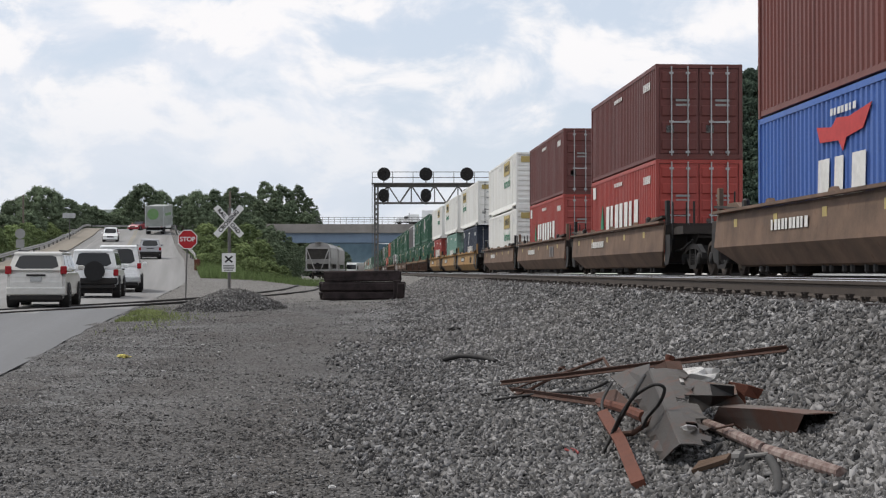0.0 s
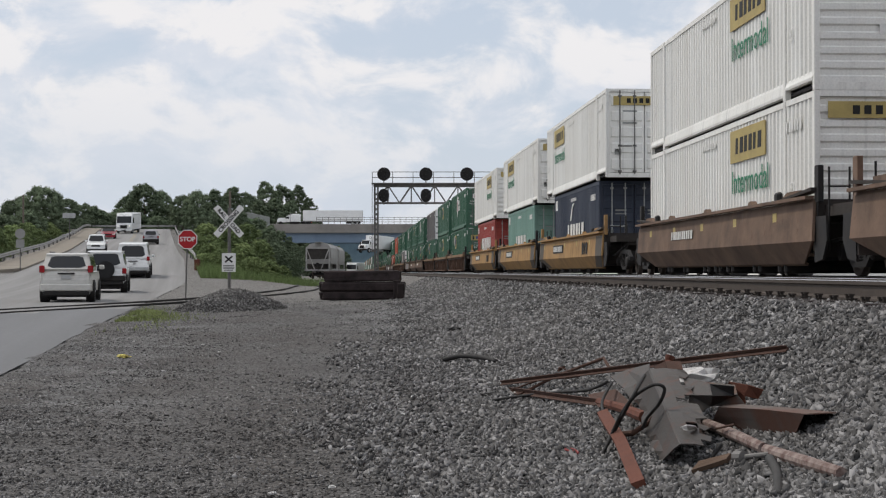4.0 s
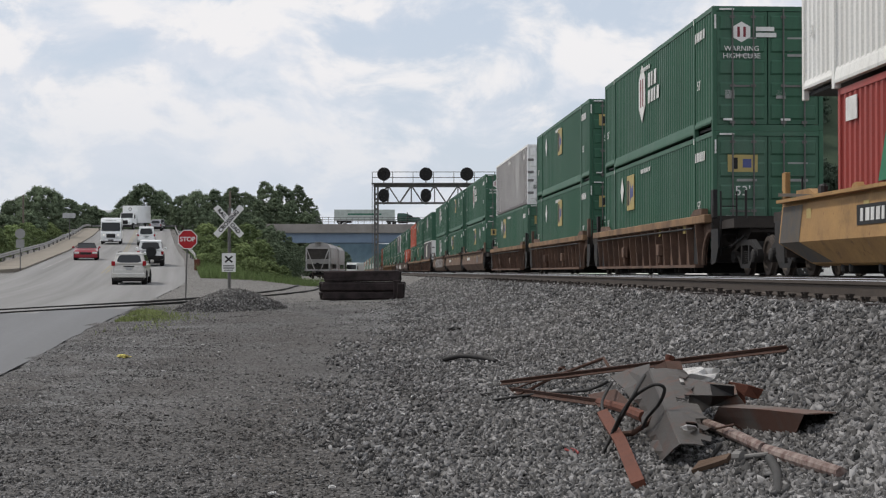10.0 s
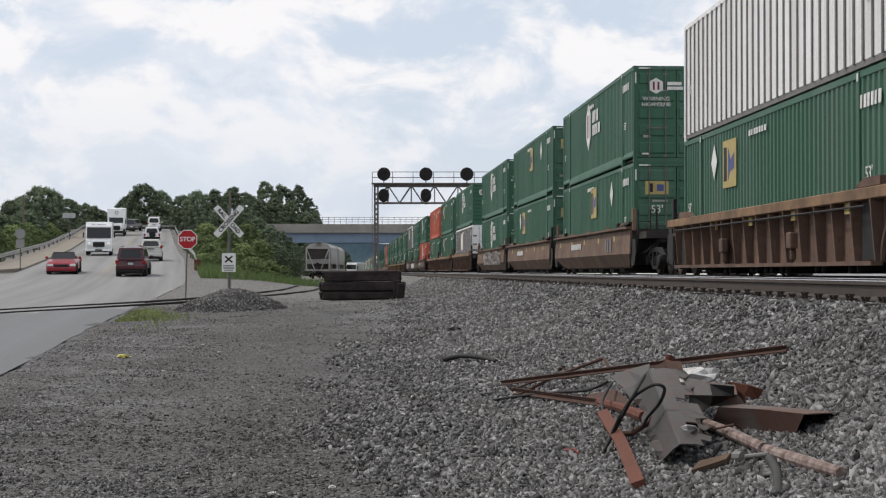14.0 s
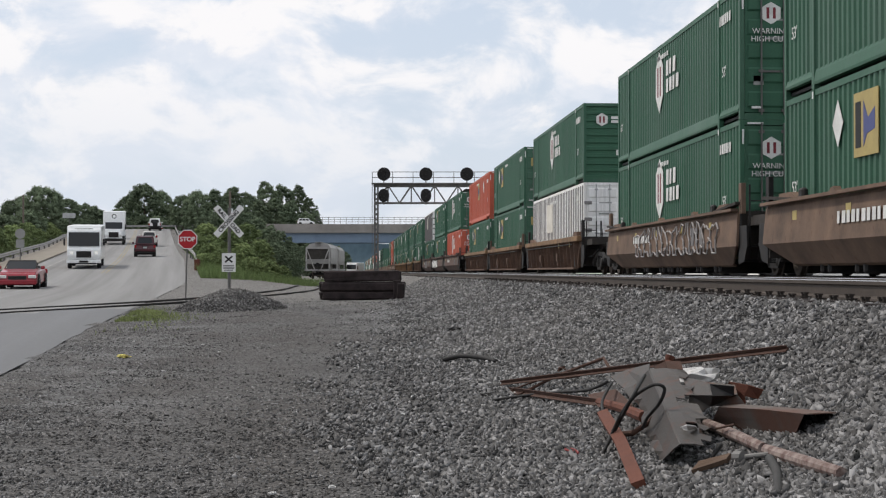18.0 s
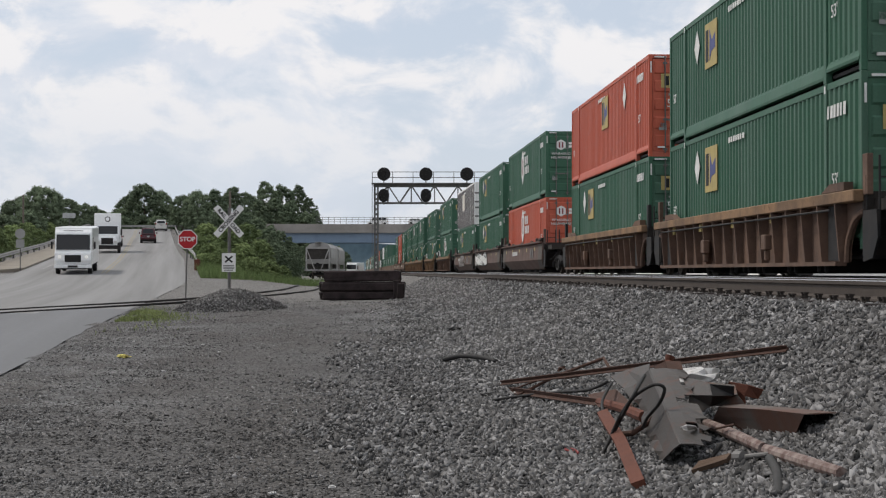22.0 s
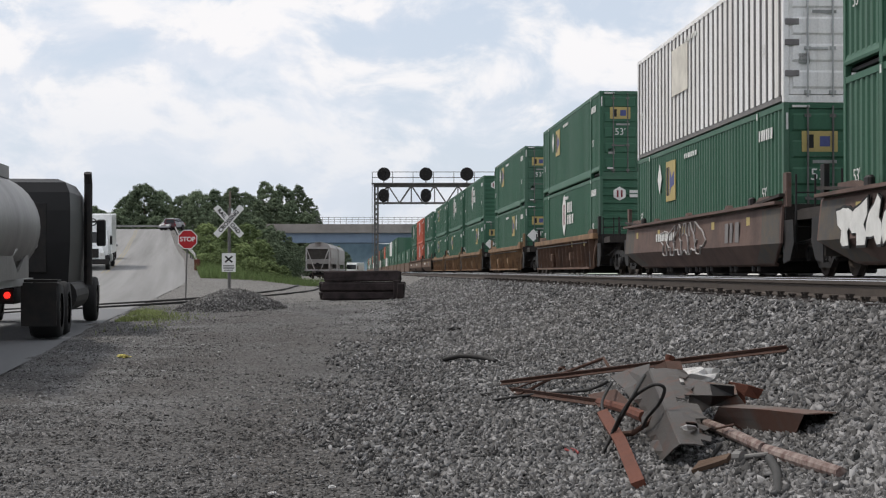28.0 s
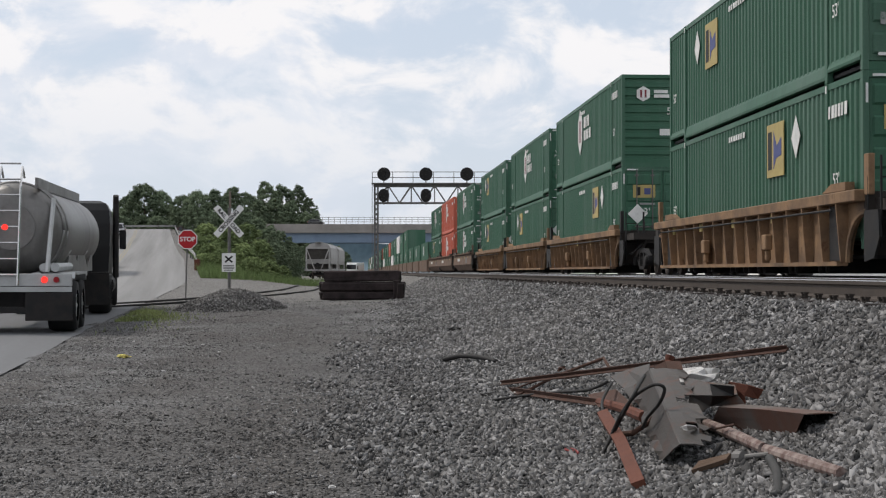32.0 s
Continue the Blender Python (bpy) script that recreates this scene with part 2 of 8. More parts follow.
def gravel_mat():
    """Packed dirt with embedded small stones."""
    m = bpy.data.materials.new("dirt_gravel")
    m.use_nodes = True
    nt = m.node_tree
    b = nt.nodes["Principled BSDF"]
    b.inputs["Roughness"].default_value = 0.95
    n = nt.nodes.new
    co = n("ShaderNodeTexCoord")
    vo = n("ShaderNodeTexVoronoi"); vo.inputs["Scale"].default_value = 30.0
    v2 = n("ShaderNodeTexVoronoi"); v2.inputs["Scale"].default_value = 11.0
    pt = n("ShaderNodeTexNoise"); pt.inputs["Scale"].default_value = 0.42; pt.inputs["Detail"].default_value = 9; pt.inputs["Roughness"].default_value = 0.66
    fi = n("ShaderNodeTexNoise"); fi.inputs["Scale"].default_value = 14.0; fi.inputs["Detail"].default_value = 6
    for t in (vo, v2, pt, fi):
        nt.links.new(co.outputs["Object"], t.inputs["Vector"])
    sep = n("ShaderNodeSeparateColor"); nt.links.new(vo.outputs["Color"], sep.inputs[0])
    ramp = n("ShaderNodeMapRange"); ramp.inputs["To Min"].default_value, ramp.inputs["To Max"].default_value = 0.35, 1.7
    nt.links.new(sep.outputs[0], ramp.inputs["Value"])
    stone = n("ShaderNodeMix"); stone.data_type = "RGBA"
    pr = n("ShaderNodeMapRange"); pr.inputs["From Min"].default_value, pr.inputs["From Max"].default_value = 0.4, 0.62
    nt.links.new(pt.outputs["Fac"], pr.inputs["Value"]); nt.links.new(pr.outputs[0], stone.inputs[0])
    stone.inputs[6].default_value, stone.inputs[7].default_value = (0.14, 0.139, 0.14, 1), (0.052, 0.0495, 0.0485, 1)
    # a packed, darker lane worn by vehicles
    dot = n("ShaderNodeVectorMath"); dot.operation = "DOT_PRODUCT"; dot.inputs[1].default_value = (1.0, 0.11, 0.0)
    nt.links.new(co.outputs["Object"], dot.inputs[0])
    wob = n("ShaderNodeMath"); wob.operation = "MULTIPLY_ADD"; wob.inputs[1].default_value, wob.inputs[2].default_value = 5.0, -2.3
    nt.links.new(pt.outputs["Fac"], wob.inputs[0])
    lane = n("ShaderNodeMath"); lane.operation = "ADD"
    nt.links.new(dot.outputs["Value"], lane.inputs[0]); nt.links.new(wob.outputs[0], lane.inputs[1])
    far = n("ShaderNodeMath"); far.operation = "ABSOLUTE"; nt.links.new(lane.outputs[0], far.inputs[0])
    lr = n("ShaderNodeMapRange"); lr.interpolation_type = "SMOOTHSTEP"
    lr.inputs["From Min"].default_value, lr.inputs["From Max"].default_value = 0.6, 2.6
    lr.inputs["To Min"].default_value, lr.inputs["To Max"].default_value = 0.75, 0.0
    nt.links.new(far.outputs[0], lr.inputs["Value"])
    worn = n("ShaderNodeMix"); worn.data_type = "RGBA"; worn.inputs[7].default_value = (0.076, 0.072, 0.07, 1)
    nt.links.new(lr.outputs[0], worn.inputs[0]); nt.links.new(stone.outputs[2], worn.inputs[6])
    # brown silt in broken drifts along the way that vehicles take
    sm = n("ShaderNodeMapping"); sm.inputs["Scale"].default_value = (0.75, 0.22, 1.0); sm.inputs["Rotation"].default_value = (0, 0, radians(6))
    sn = n("ShaderNodeTexNoise"); sn.inputs["Scale"].default_value = 1.0; sn.inputs["Detail"].default_value = 8; sn.inputs["Roughness"].default_value = 0.62
    nt.links.new(co.outputs["Object"], sm.inputs[0]); nt.links.new(sm.outputs[0], sn.inputs["Vector"])
    sr = n("ShaderNodeMapRange"); sr.inputs["From Min"].default_value, sr.inputs["From Max"].default_value, sr.inputs["To Max"].default_value = 0.44, 0.62, 0.65
    nt.links.new(sn.outputs["Fac"], sr.inputs["Value"])
    silt = n("ShaderNodeMix"); silt.data_type = "RGBA"; silt.inputs[7].default_value = (0.054, 0.047, 0.042, 1)
    nt.links.new(sr.outputs[0], silt.inputs[0]); nt.links.new(worn.outputs[2], silt.inputs[6])
    # pale dusty apron about the crossing and along the siding
    way = n("ShaderNodeSeparateXYZ"); nt.links.new(co.outputs["Object"], way.inputs[0])
    wander = n("ShaderNodeMath"); wander.operation = "MULTIPLY_ADD"; wander.inputs[1].default_value = 14.0
    nt.links.new(sn.outputs["Fac"], wander.inputs[0]); nt.links.new(way.outputs["Y"], wander.inputs[2])
    dr = n("ShaderNodeMapRange"); dr.interpolation_type = "SMOOTHSTEP"
    dr.inputs["From Min"].default_value, dr.inputs["From Max"].default_value, dr.inputs["To Max"].default_value = 50.0, 66.0, 0.75
    nt.links.new(wander.outputs[0], dr.inputs["Value"])
    dust = n("ShaderNodeMix"); dust.data_type = "RGBA"; dust.inputs[7].default_value = (0.165, 0.158, 0.148, 1)
    nt.links.new(dr.outputs[0], dust.inputs[0]); nt.links.new(silt.outputs[2], dust.inputs[6])
    hs = n("ShaderNodeHueSaturation"); nt.links.new(dust.outputs[2], hs.inputs["Color"])
    mul = n("ShaderNodeMath"); mul.operation = "MULTIPLY"
    fr = n("ShaderNodeMapRange"); fr.inputs["To Min"].default_value, fr.inputs["To Max"].default_value = 0.55, 1.45
    nt.links.new(fi.outputs["Fac"], fr.inputs["Value"])
    nt.links.new(ramp.outputs[0], mul.inputs[0]); nt.links.new(fr.outputs[0], mul.inputs[1])
    nt.links.new(mul.outputs[0], hs.inputs["Value"])
    nt.links.new(hs.outputs[0], b.inputs["Base Color"])
    bp = n("ShaderNodeBump"); bp.inputs["Strength"].default_value, bp.inputs["Distance"].default_value = 0.9, 0.03
    nt.links.new(vo.outputs["Distance"], bp.inputs["Height"]); nt.links.new(bp.outputs[0], b.inputs["Normal"])
    return m


GRAVEL = gravel_mat()


def paint(name, color, dark=None, rough=0.55, amount=0.45, car=False):
    soot = tuple(0.35 * c + 0.02 for c in color)
    chalk = tuple(0.75 * c + 0.075 for c in color)
    if car:
        layers = [((0.05, 0.03, 0.022), (1.3, 0.8), (0.5, 0.76), 0.5), ((0.1, 0.05, 0.03), (5.0, 4.0), (0.6, 0.68), 0.6), ((0.24, 0.2, 0.17), (7.0, 1.2), (0.64, 0.74), 0.4), ((0.03, 0.025, 0.022), (0.7, 1.6), (0.55, 0.75), 0.4)]
    else:
        layers = [(soot, (5.0, 0.22), (0.54, 0.76), 0.5), (chalk, (0.5, 0.4), (0.46, 0.68), 0.45), (soot, (9.0, 7.0), (0.66, 0.74), 0.45)]
    return mat(name, color, rough, 0.0, dark=dark, scale=1.1, amount=amount, fine=25, bump=0.06, streak=not car, grime=layers)


PAINTS = {
    "green": paint("dark_green_container_paint", (0.04, 0.117, 0.072), (0.03, 0.09, 0.056)),
    "orange": paint("orange_container_paint", (0.47, 0.1, 0.055), (0.36, 0.082, 0.05)),
    "white": paint("off_white_container_paint", (0.8, 0.8, 0.77), (0.62, 0.6, 0.55)),
    "oldwhite": paint("weathered_white_container_paint", (0.86, 0.86, 0.86), (0.6, 0.57, 0.52), amount=0.6),
    "maroon": paint("maroon_container_paint", (0.13, 0.04, 0.035), (0.09, 0.035, 0.03)),
    "brown": paint("red_brown_container_paint", (0.17, 0.055, 0.045), (0.12, 0.045, 0.04)),
    "red": paint("red_container_paint", (0.34, 0.056, 0.045), (0.25, 0.05, 0.042)),
    "blue": paint("blue_container_paint", (0.06, 0.14, 0.42), (0.05, 0.1, 0.3)),
    "navy": paint("navy_container_paint", (0.032, 0.043, 0.072), (0.025, 0.033, 0.052)),
    "teal": paint("faded_teal_container_paint", (0.2, 0.34, 0.29), (0.15, 0.26, 0.22)),
    "tan": paint("yellow_tan_railcar_paint", (0.38, 0.225, 0.085), (0.27, 0.155, 0.065), 0.65, 0.7, car=True),
    "carbrown": paint("grimy_brown_railcar_paint", (0.185, 0.12, 0.085), (0.11, 0.075, 0.055), 0.75, 0.95, car=True),
    "cardark": paint("dark_brown_railcar_paint", (0.145, 0.095, 0.08), (0.09, 0.062, 0.054), 0.75, 0.95, car=True),
    "carrust": paint("rust_brown_railcar_paint", (0.158, 0.098, 0.07), (0.088, 0.058, 0.046), 0.8, 1.0, car=True),
    "cartan": paint("dirty_tan_railcar_paint", (0.27, 0.165, 0.09), (0.13, 0.085, 0.055), 0.8, 1.0, car=True),
}


# ---- mesh helpers ----
def mesh_of(bm, material, smooth=False):
    me = bpy.data.meshes.new("mesh")
    bm.normal_update()
    bm.to_mesh(me)
    bm.free()
    for m in (material if isinstance(material, (list, tuple)) else [material]):
        me.materials.append(m)
    if smooth:
        for p in me.polygons:
            p.use_smooth = True
    return me


def part(name, bm, material, parent=None, label="", smooth=False, at=None):
    """Links a bmesh (or a mesh that is shared) as one mesh object under a thing or a part."""
    me = bm if isinstance(bm, bpy.types.Mesh) else mesh_of(bm, material, smooth)
    ob = new(name, me)
    ob.parent = parent
    if at is not None:
        ob.matrix_basis = at
    if label:
        tagged(ob, label)
    return ob


def thing(name, label, category, at=None, group="", kind=""):
    ob = new(name)
    ob.empty_display_size = 0.2
    if at is not None:
        ob.matrix_basis = at
    return tagged(ob, label, category, group, kind)


def box(bm, x0, x1, y0, y1, z0, z1, bevel=0.0):
    v = [bm.verts.new((x, y, z)) for z in (z0, z1) for y in (y0, y1) for x in (x0, x1)]
    f = [bm.faces.new([v[i] for i in q]) for q in ((0, 2, 3, 1), (4, 5, 7, 6), (0, 1, 5, 4), (2, 6, 7, 3), (0, 4, 6, 2), (1, 3, 7, 5))]
    if bevel:
        bmesh.ops.bevel(bm, geom=list({e for q in f for e in q.edges}), offset=bevel, segments=1, affect="EDGES")
    return bm


def boxes(*dims, bevel=0.0):
    bm = bmesh.new()
    for d in dims:
        box(bm, *d, bevel=bevel)
    return bm


def tube(bm, points, radius, sides=8, cap=True):
    """A round bar along points."""
    pts = [Vector(p) for p in points]
    rings = []
    for i, p in enumerate(pts):
        d = (pts[min(i + 1, len(pts) - 1)] - pts[max(i - 1, 0)]).normalized()
        a = d.orthogonal().normalized() if i == 0 else (side - d * side.dot(d)).normalized()
        side = a
        b = d.cross(a)
        r = radius[i] if isinstance(radius, (list, tuple)) else radius
        rings.append([bm.verts.new(p + r * (math.cos(2 * math.pi * k / sides) * a + math.sin(2 * math.pi * k / sides) * b)) for k in range(sides)])
    for a, b in zip(rings, rings[1:]):
        for k in range(sides):
            bm.faces.new((a[k], a[(k + 1) % sides], b[(k + 1) % sides], b[k]))
    if cap:
        bm.faces.new(rings[0][::-1])
        bm.faces.new(rings[-1])
    return bm


def prism(bm, profile, x0, x1, axis="x"):
    """Extrudes a closed outline of (a, z) from x0 to x1 along an axis."""
    def put(s, a, z):
        return (s, a, z) if axis == "x" else (a, s, z)
    A = [bm.verts.new(put(x0, a, z)) for a, z in profile]
    B = [bm.verts.new(put(x1, a, z)) for a, z in profile]
    n = len(profile)
    for i in range(n):
        bm.faces.new((A[i], A[(i + 1) % n], B[(i + 1) % n], B[i]))
    bm.faces.new(A[::-1])
    bm.faces.new(B)
    bmesh.ops.recalc_face_normals(bm, faces=bm.faces)
    return bm


def grid(rows, material, smooth=True):
    """A sheet from rows of points of equal length."""
    m = len(rows[0])
    verts = [tuple(p) for r in rows for p in r]
    faces = [(i * m + j, i * m + j + 1, (i + 1) * m + j + 1, (i + 1) * m + j) for i in range(len(rows) - 1) for j in range(m - 1)]
    me = bpy.data.meshes.new("mesh")
    me.from_pydata(verts, [], faces)
    me.materials.append(material)
    for p in me.polygons:
        p.use_smooth = smooth
    return me


def lettering(name, text, size, material, parent, at, depth=0.004, label="", bold=0.0):
    cu = bpy.data.curves.new("text", "FONT")
    cu.body, cu.size, cu.align_x, cu.align_y, cu.extrude = text, size, "CENTER", "CENTER", depth
    cu.offset = bold
    tmp = new("text_tmp", cu)
    me = bpy.data.meshes.new_from_object(tmp.evaluated_get(bpy.context.evaluated_depsgraph_get()))
    bpy.data.objects.remove(tmp)
    me.materials.clear()
    me.materials.append(material)
    return part(name, me, material, parent, label, at=at)


def lerp_table(x, xs, ys):
    return float(np.interp(x, xs, ys))


# ---- the lie of the land ----
ROAD_Y = [-320, 8, 20, 30, 46.7, 60, 70, 80, 92, 104, 115, 126, 161, 191, 220, 245, 257, 270, 300, 340, 420]
ROAD_Z = [0.0, 0.0, 0.1, 0.25, 0.41, 0.48, 0.56, 0.72, 1.02, 1.5, 1.96, 2.42, 3.66, 5.1, 6.5, 7.95, 8.5, 8.6, 6.8, 4.2, 3.0]
EDGE_Y = [-320, 0, 20, 35, 47, 68, 87, 97.7, 126, 161, 191, 220, 245, 300, 420]
EDGE_X = [33, -3.2, -5.74, -7.7, -9.2, -12.0, -14.15, -15.9, -20.6, -27.0, -32.5, -37.7, -42.3, -51.0, -71.0]
BASE_Y = [-320, 8, 12, 30, 50, 60, 120, 200, 400, 3000]
BASE_Z = [0.0, 0.0, 0.02, 0.25, 0.47, 0.5, 0.5, 0.42, 0.5, 0.5]


def smooth_table(x, xs, ys, w=6.0):
    return sum(lerp_table(x + d * w, xs, ys) for d in (-1, -0.5, 0, 0.5, 1)) / 5


def road_z(y):
    return smooth_table(y, ROAD_Y, ROAD_Z)


def road_edge(y):
    return smooth_table(y, EDGE_Y, EDGE_X, 4.0)


def side_x(y):
    """Near side of the train's containers along the track."""
    if y < 0:
        return 7.975 - 0.0425 * y
    q = min(y, 200.0) / 100
    x = 7.975 - 4.247 * q - 1.3645 * q * q + 0.3242 * q ** 3
    return x if y <= 200 else x - 0.0578 * (y - 200)


def ease(a):
    a = min(max(a, 0.0), 1.0)
    return a * a * (3 - 2 * a)


RAIL_Z = 1.42


def ripple(x, y):
    """Small unevenness of the ground."""
    return 0.016 * np.sin(x * 1.31 + 0.7 * np.sin(y * 0.83)) * np.cos(y * 0.97 + 0.4 * x) + 0.007 * np.sin(x * 4.1 + y * 1.9) * np.sin(y * 3.7 - x)


def land_z(x, y, rough=True):
    """Height of the natural ground, with road bank and ballast shoulder."""
    base = lerp_table(y, BASE_Y, BASE_Z)
    u = x - side_x(y)
    e = x - road_edge(y)
    rz = road_z(y)
    z = base
    if e < 9:
        k = ease((9 - e) / 8.0) if y > 70 else 1.0 if e < 0.5 else ease((9 - e) / 8.5)
        z = base + (rz - base) * k
    if u > -7.4 and e > 1:
        top = 1.2
        if u < 8.5:
            k = min(max((u + 7.2) / 2.95, 0.0), 1.0)
            z = base + (top - base) * (0.22 * k + 0.78 * k ** 2.8)
        else:
            z = top - 0.35 * ease((u - 8.5) / 4)
    if rough:
        z += ripple(x, y)
    return z


def land_many(x, y):
    """land_z for many points on the railway's side of the road."""
    base = np.interp(y, BASE_Y, BASE_Z)
    q = np.minimum(y, 200.0) / 100
    side = 7.975 - 4.247 * q - 1.3645 * q * q + 0.3242 * q ** 3
    u = x - side
    edge = sum(np.interp(y + d * 4.0, EDGE_Y, EDGE_X) for d in (-1, -0.5, 0, 0.5, 1)) / 5
    rz = sum(np.interp(y + d * 6.0, ROAD_Y, ROAD_Z) for d in (-1, -0.5, 0, 0.5, 1)) / 5
    e = x - edge
    k = np.clip((9 - e) / 8.5, 0, 1)
    k = np.where(e < 0.5, 1.0, k * k * (3 - 2 * k))
    z = np.where(e < 9, base + (rz - base) * k, base)
    k = np.clip((u + 7.2) / 2.95, 0, 1)
    z = np.where((u > -7.4) & (e > 1), base + (1.2 - base) * (0.22 * k + 0.78 * k ** 2.8), z)
    return z + ripple(x, y), u, e


# ---- ground, road, track ----
def spaced(*stretches):
    out = []
    for a, b, step in stretches:
        n = max(1, round((b - a) / step))
        out += [a + (b - a) * i / n for i in range(n)]
    return out + [stretches[-1][1]]


def build_ground():
    ys = spaced((-480, -20, 31), (-20, 6, 2), (6, 40, 0.4), (40, 90, 1.0), (90, 300, 5), (300, 900, 40), (900, 4200, 550))
    xs = spaced((-2600, -400, 440), (-400, -90, 31), (-90, -20, 3.5), (-20, 12, 0.4), (12, 40, 2), (40, 140, 10), (140, 2600, 410))
    rows = []
    for y in ys:
        r = []
        for x in xs:
            on = road_edge(y) - 11 < x < road_edge(y) - 0.3 or (y < 93 and -46 < x < road_edge(y) - 0.3 and y > -300)
            r.append((x, y, land_z(x, y) - (0.12 if on else 0.0)))
        rows.append(r)
    g = new("ground", grid(rows, GRAVEL))
    tagged(g, "grey dirt and gravel ground beside the railway", "ground", kind="structure")


def build_road():
    rows = []
    for y in spaced((-310, -10, 20), (-10, 90, 1.5), (90, 270, 5), (270, 400, 26)):
        e = road_edge(y)
        wide = ease((99 - y) / 12.0)
        left = e - 10.9 - wide * max(0.0, e - 10.9 + 45)
        jag = 0.09 * noise.noise((y * 1.3, 2, 5)) if y < 75 else 0
        rows.append([(left + (e + jag - left) * k / 16, y, road_z(y) + 0.03 - (0.02 if k == 16 else 0)) for k in range(17)])
    sheet = grid(rows, ASPHALT)
    sheet.materials.append(ASPHALT_NEW)
    for f in sheet.polygons:
        c = f.center
        f.material_index = 1 if c.y < 47.0 + 1.1 * (c.x + 10.3) * (-0.42 if c.x < -11 else 0) - 0.0 and c.x > -60 and c.y < lerp_table(c.x, [-45, -16.5, -13.2, -10.0, 0], [20, 30, 40, 47, 50]) else 0
    r = new("road", sheet)
    tagged(r, "worn grey asphalt road climbing to a crest", "road", kind="structure")
    # faded centre lines and edge line
    for name, off, w, m, y0, y1 in (("road_marking", -5.35, 0.06, LINE_YELLOW, 101, 262), ("road_marking", -5.08, 0.06, LINE_YELLOW, 101, 262), ("road_marking", -9.7, 0.05, LINE_WHITE, 108, 240)):
        rows = [[(road_edge(y) + off - w, y, road_z(y) + 0.036), (road_edge(y) + off + w, y, road_z(y) + 0.036)] for y in spaced((y0, y1, 5))]
        tagged(new(name, grid(rows, m)), "faded painted line on the asphalt road", "road marking", kind="structure")
    # concrete footway with kerb along the far side
    rows = []
    for y in spaced((93, 107, 2), (107, 262, 4)):
        a = road_edge(y) - 10.9 - 9 * ease((107 - y) / 14) 
        z = road_z(y)
        rows.append([(a, y, z - 0.05), (a, y, z + 0.16), (a - 0.15, y, z + 0.17), (a - 2.6, y, z + 0.2), (a - 2.6, y, z - 0.3)])
    tagged(new("pavement", grid(rows, CONCRETE, False)), "pale concrete footway with a kerb beside the road", "pavement", kind="structure")


def rail_line(name, label, points, z, parent=None, dull=None):
    """A rail with foot, web and head along points (x, y)."""
    prof = [(-0.075, 0.0), (0.075, 0.0), (0.07, 0.02), (0.012, 0.04), (0.012, 0.135), (0.036, 0.145), (0.036, 0.18), (0.03, 0.186), (-0.03, 0.186), (-0.036, 0.18), (-0.036, 0.145), (-0.012, 0.135), (-0.012, 0.04), (-0.07, 0.02)]
    me = bpy.data.meshes.new("mesh")
    n = len(prof)
    verts, faces, top = [], [], []
    for i, (x, y) in enumerate(points):
        a, b = points[max(i - 1, 0)], points[min(i + 1, len(points) - 1)]
        t = Vector((b[0] - a[0], b[1] - a[1])).normalized()
        zz = z(x, y) if callable(z) else z
        verts += [(x + t.y * p, y - t.x * p, zz - 0.186 + q) for p, q in prof]
    for i in range(len(points) - 1):
        for k in range(n):
            faces.append((i * n + k, i * n + (k + 1) % n, (i + 1) * n + (k + 1) % n, (i + 1) * n + k))
            top.append(1 if k in (6, 7, 8) else 0)
    me.from_pydata(verts, [], faces)
    me.materials.append(dull or RAIL_SIDE)
    me.materials.append(dull or RAIL_TOP)
    me.polygons.foreach_set("material_index", top)
    me.update()
    return part(name, me, None, parent, label)


def build_track():
    ys = spaced((-470, -20, 20), (-20, 120, 3), (120, 900, 20))
    for k, off in enumerate((1.3, -2.6)):
        track = thing("railway_track", "mainline railway track on timber sleepers and grey ballast", "track", group="main tracks", kind="structure")
        for s in (-0.7525, 0.7525):
            rail_line("rail", "", [(side_x(y) + off + s, y) for y in ys], RAIL_Z, track)
        # sleepers: singly where the camera is near, joined further off
        sleeper = mesh_of(boxes((-1.3, 1.3, -0.11, 0.11, -0.2, 0.0), bevel=0.01), TIE)
        rest = bmesh.new()
        y = -40.0
        i = 0
        while y < 330:
            m = pose(side_x(y) + off, y, RAIL_Z - 0.2 + 0.012 * math.sin(i * 2.3), 0, 0, 2.4 + 1.2 * math.sin(i * 5.1))
            if 5 < y < 60 and k == 1:
                part("sleeper", sleeper, TIE, track, at=m)
                for s in (-0.7525, 0.7525):
                    part("tie_plate", PLATE, RUST, track, at=m @ pose(s, 0, 0))
            else:
                c = m.translation
                box(rest, c.x - 1.3, c.x + 1.3, c.y - 0.11, c.y + 0.11, c.z - 0.15, c.z)
            y += 0.5
            i += 1
        tagged(part("far_sleepers", rest, TIE, track), "", kind="stuff")


def plate_mesh():
    bm = boxes((-0.18, 0.18, -0.09, 0.09, 0.0, 0.02))
    for x in (-0.12, 0.12):
        for y in (-0.06, 0.06):
            box(bm, x - 0.016, x + 0.016, y - 0.012, y + 0.012, 0.02, 0.06)
            box(bm, x - 0.025, x + 0.025, y - 0.02, y + 0.02, 0.045, 0.062)
    return mesh_of(bm, mat("grimy_tie_plate", (0.05, 0.042, 0.037), 0.85, 0.2, scale=6))


PLATE = plate_mesh()
build_ground()
build_road()
build_track()


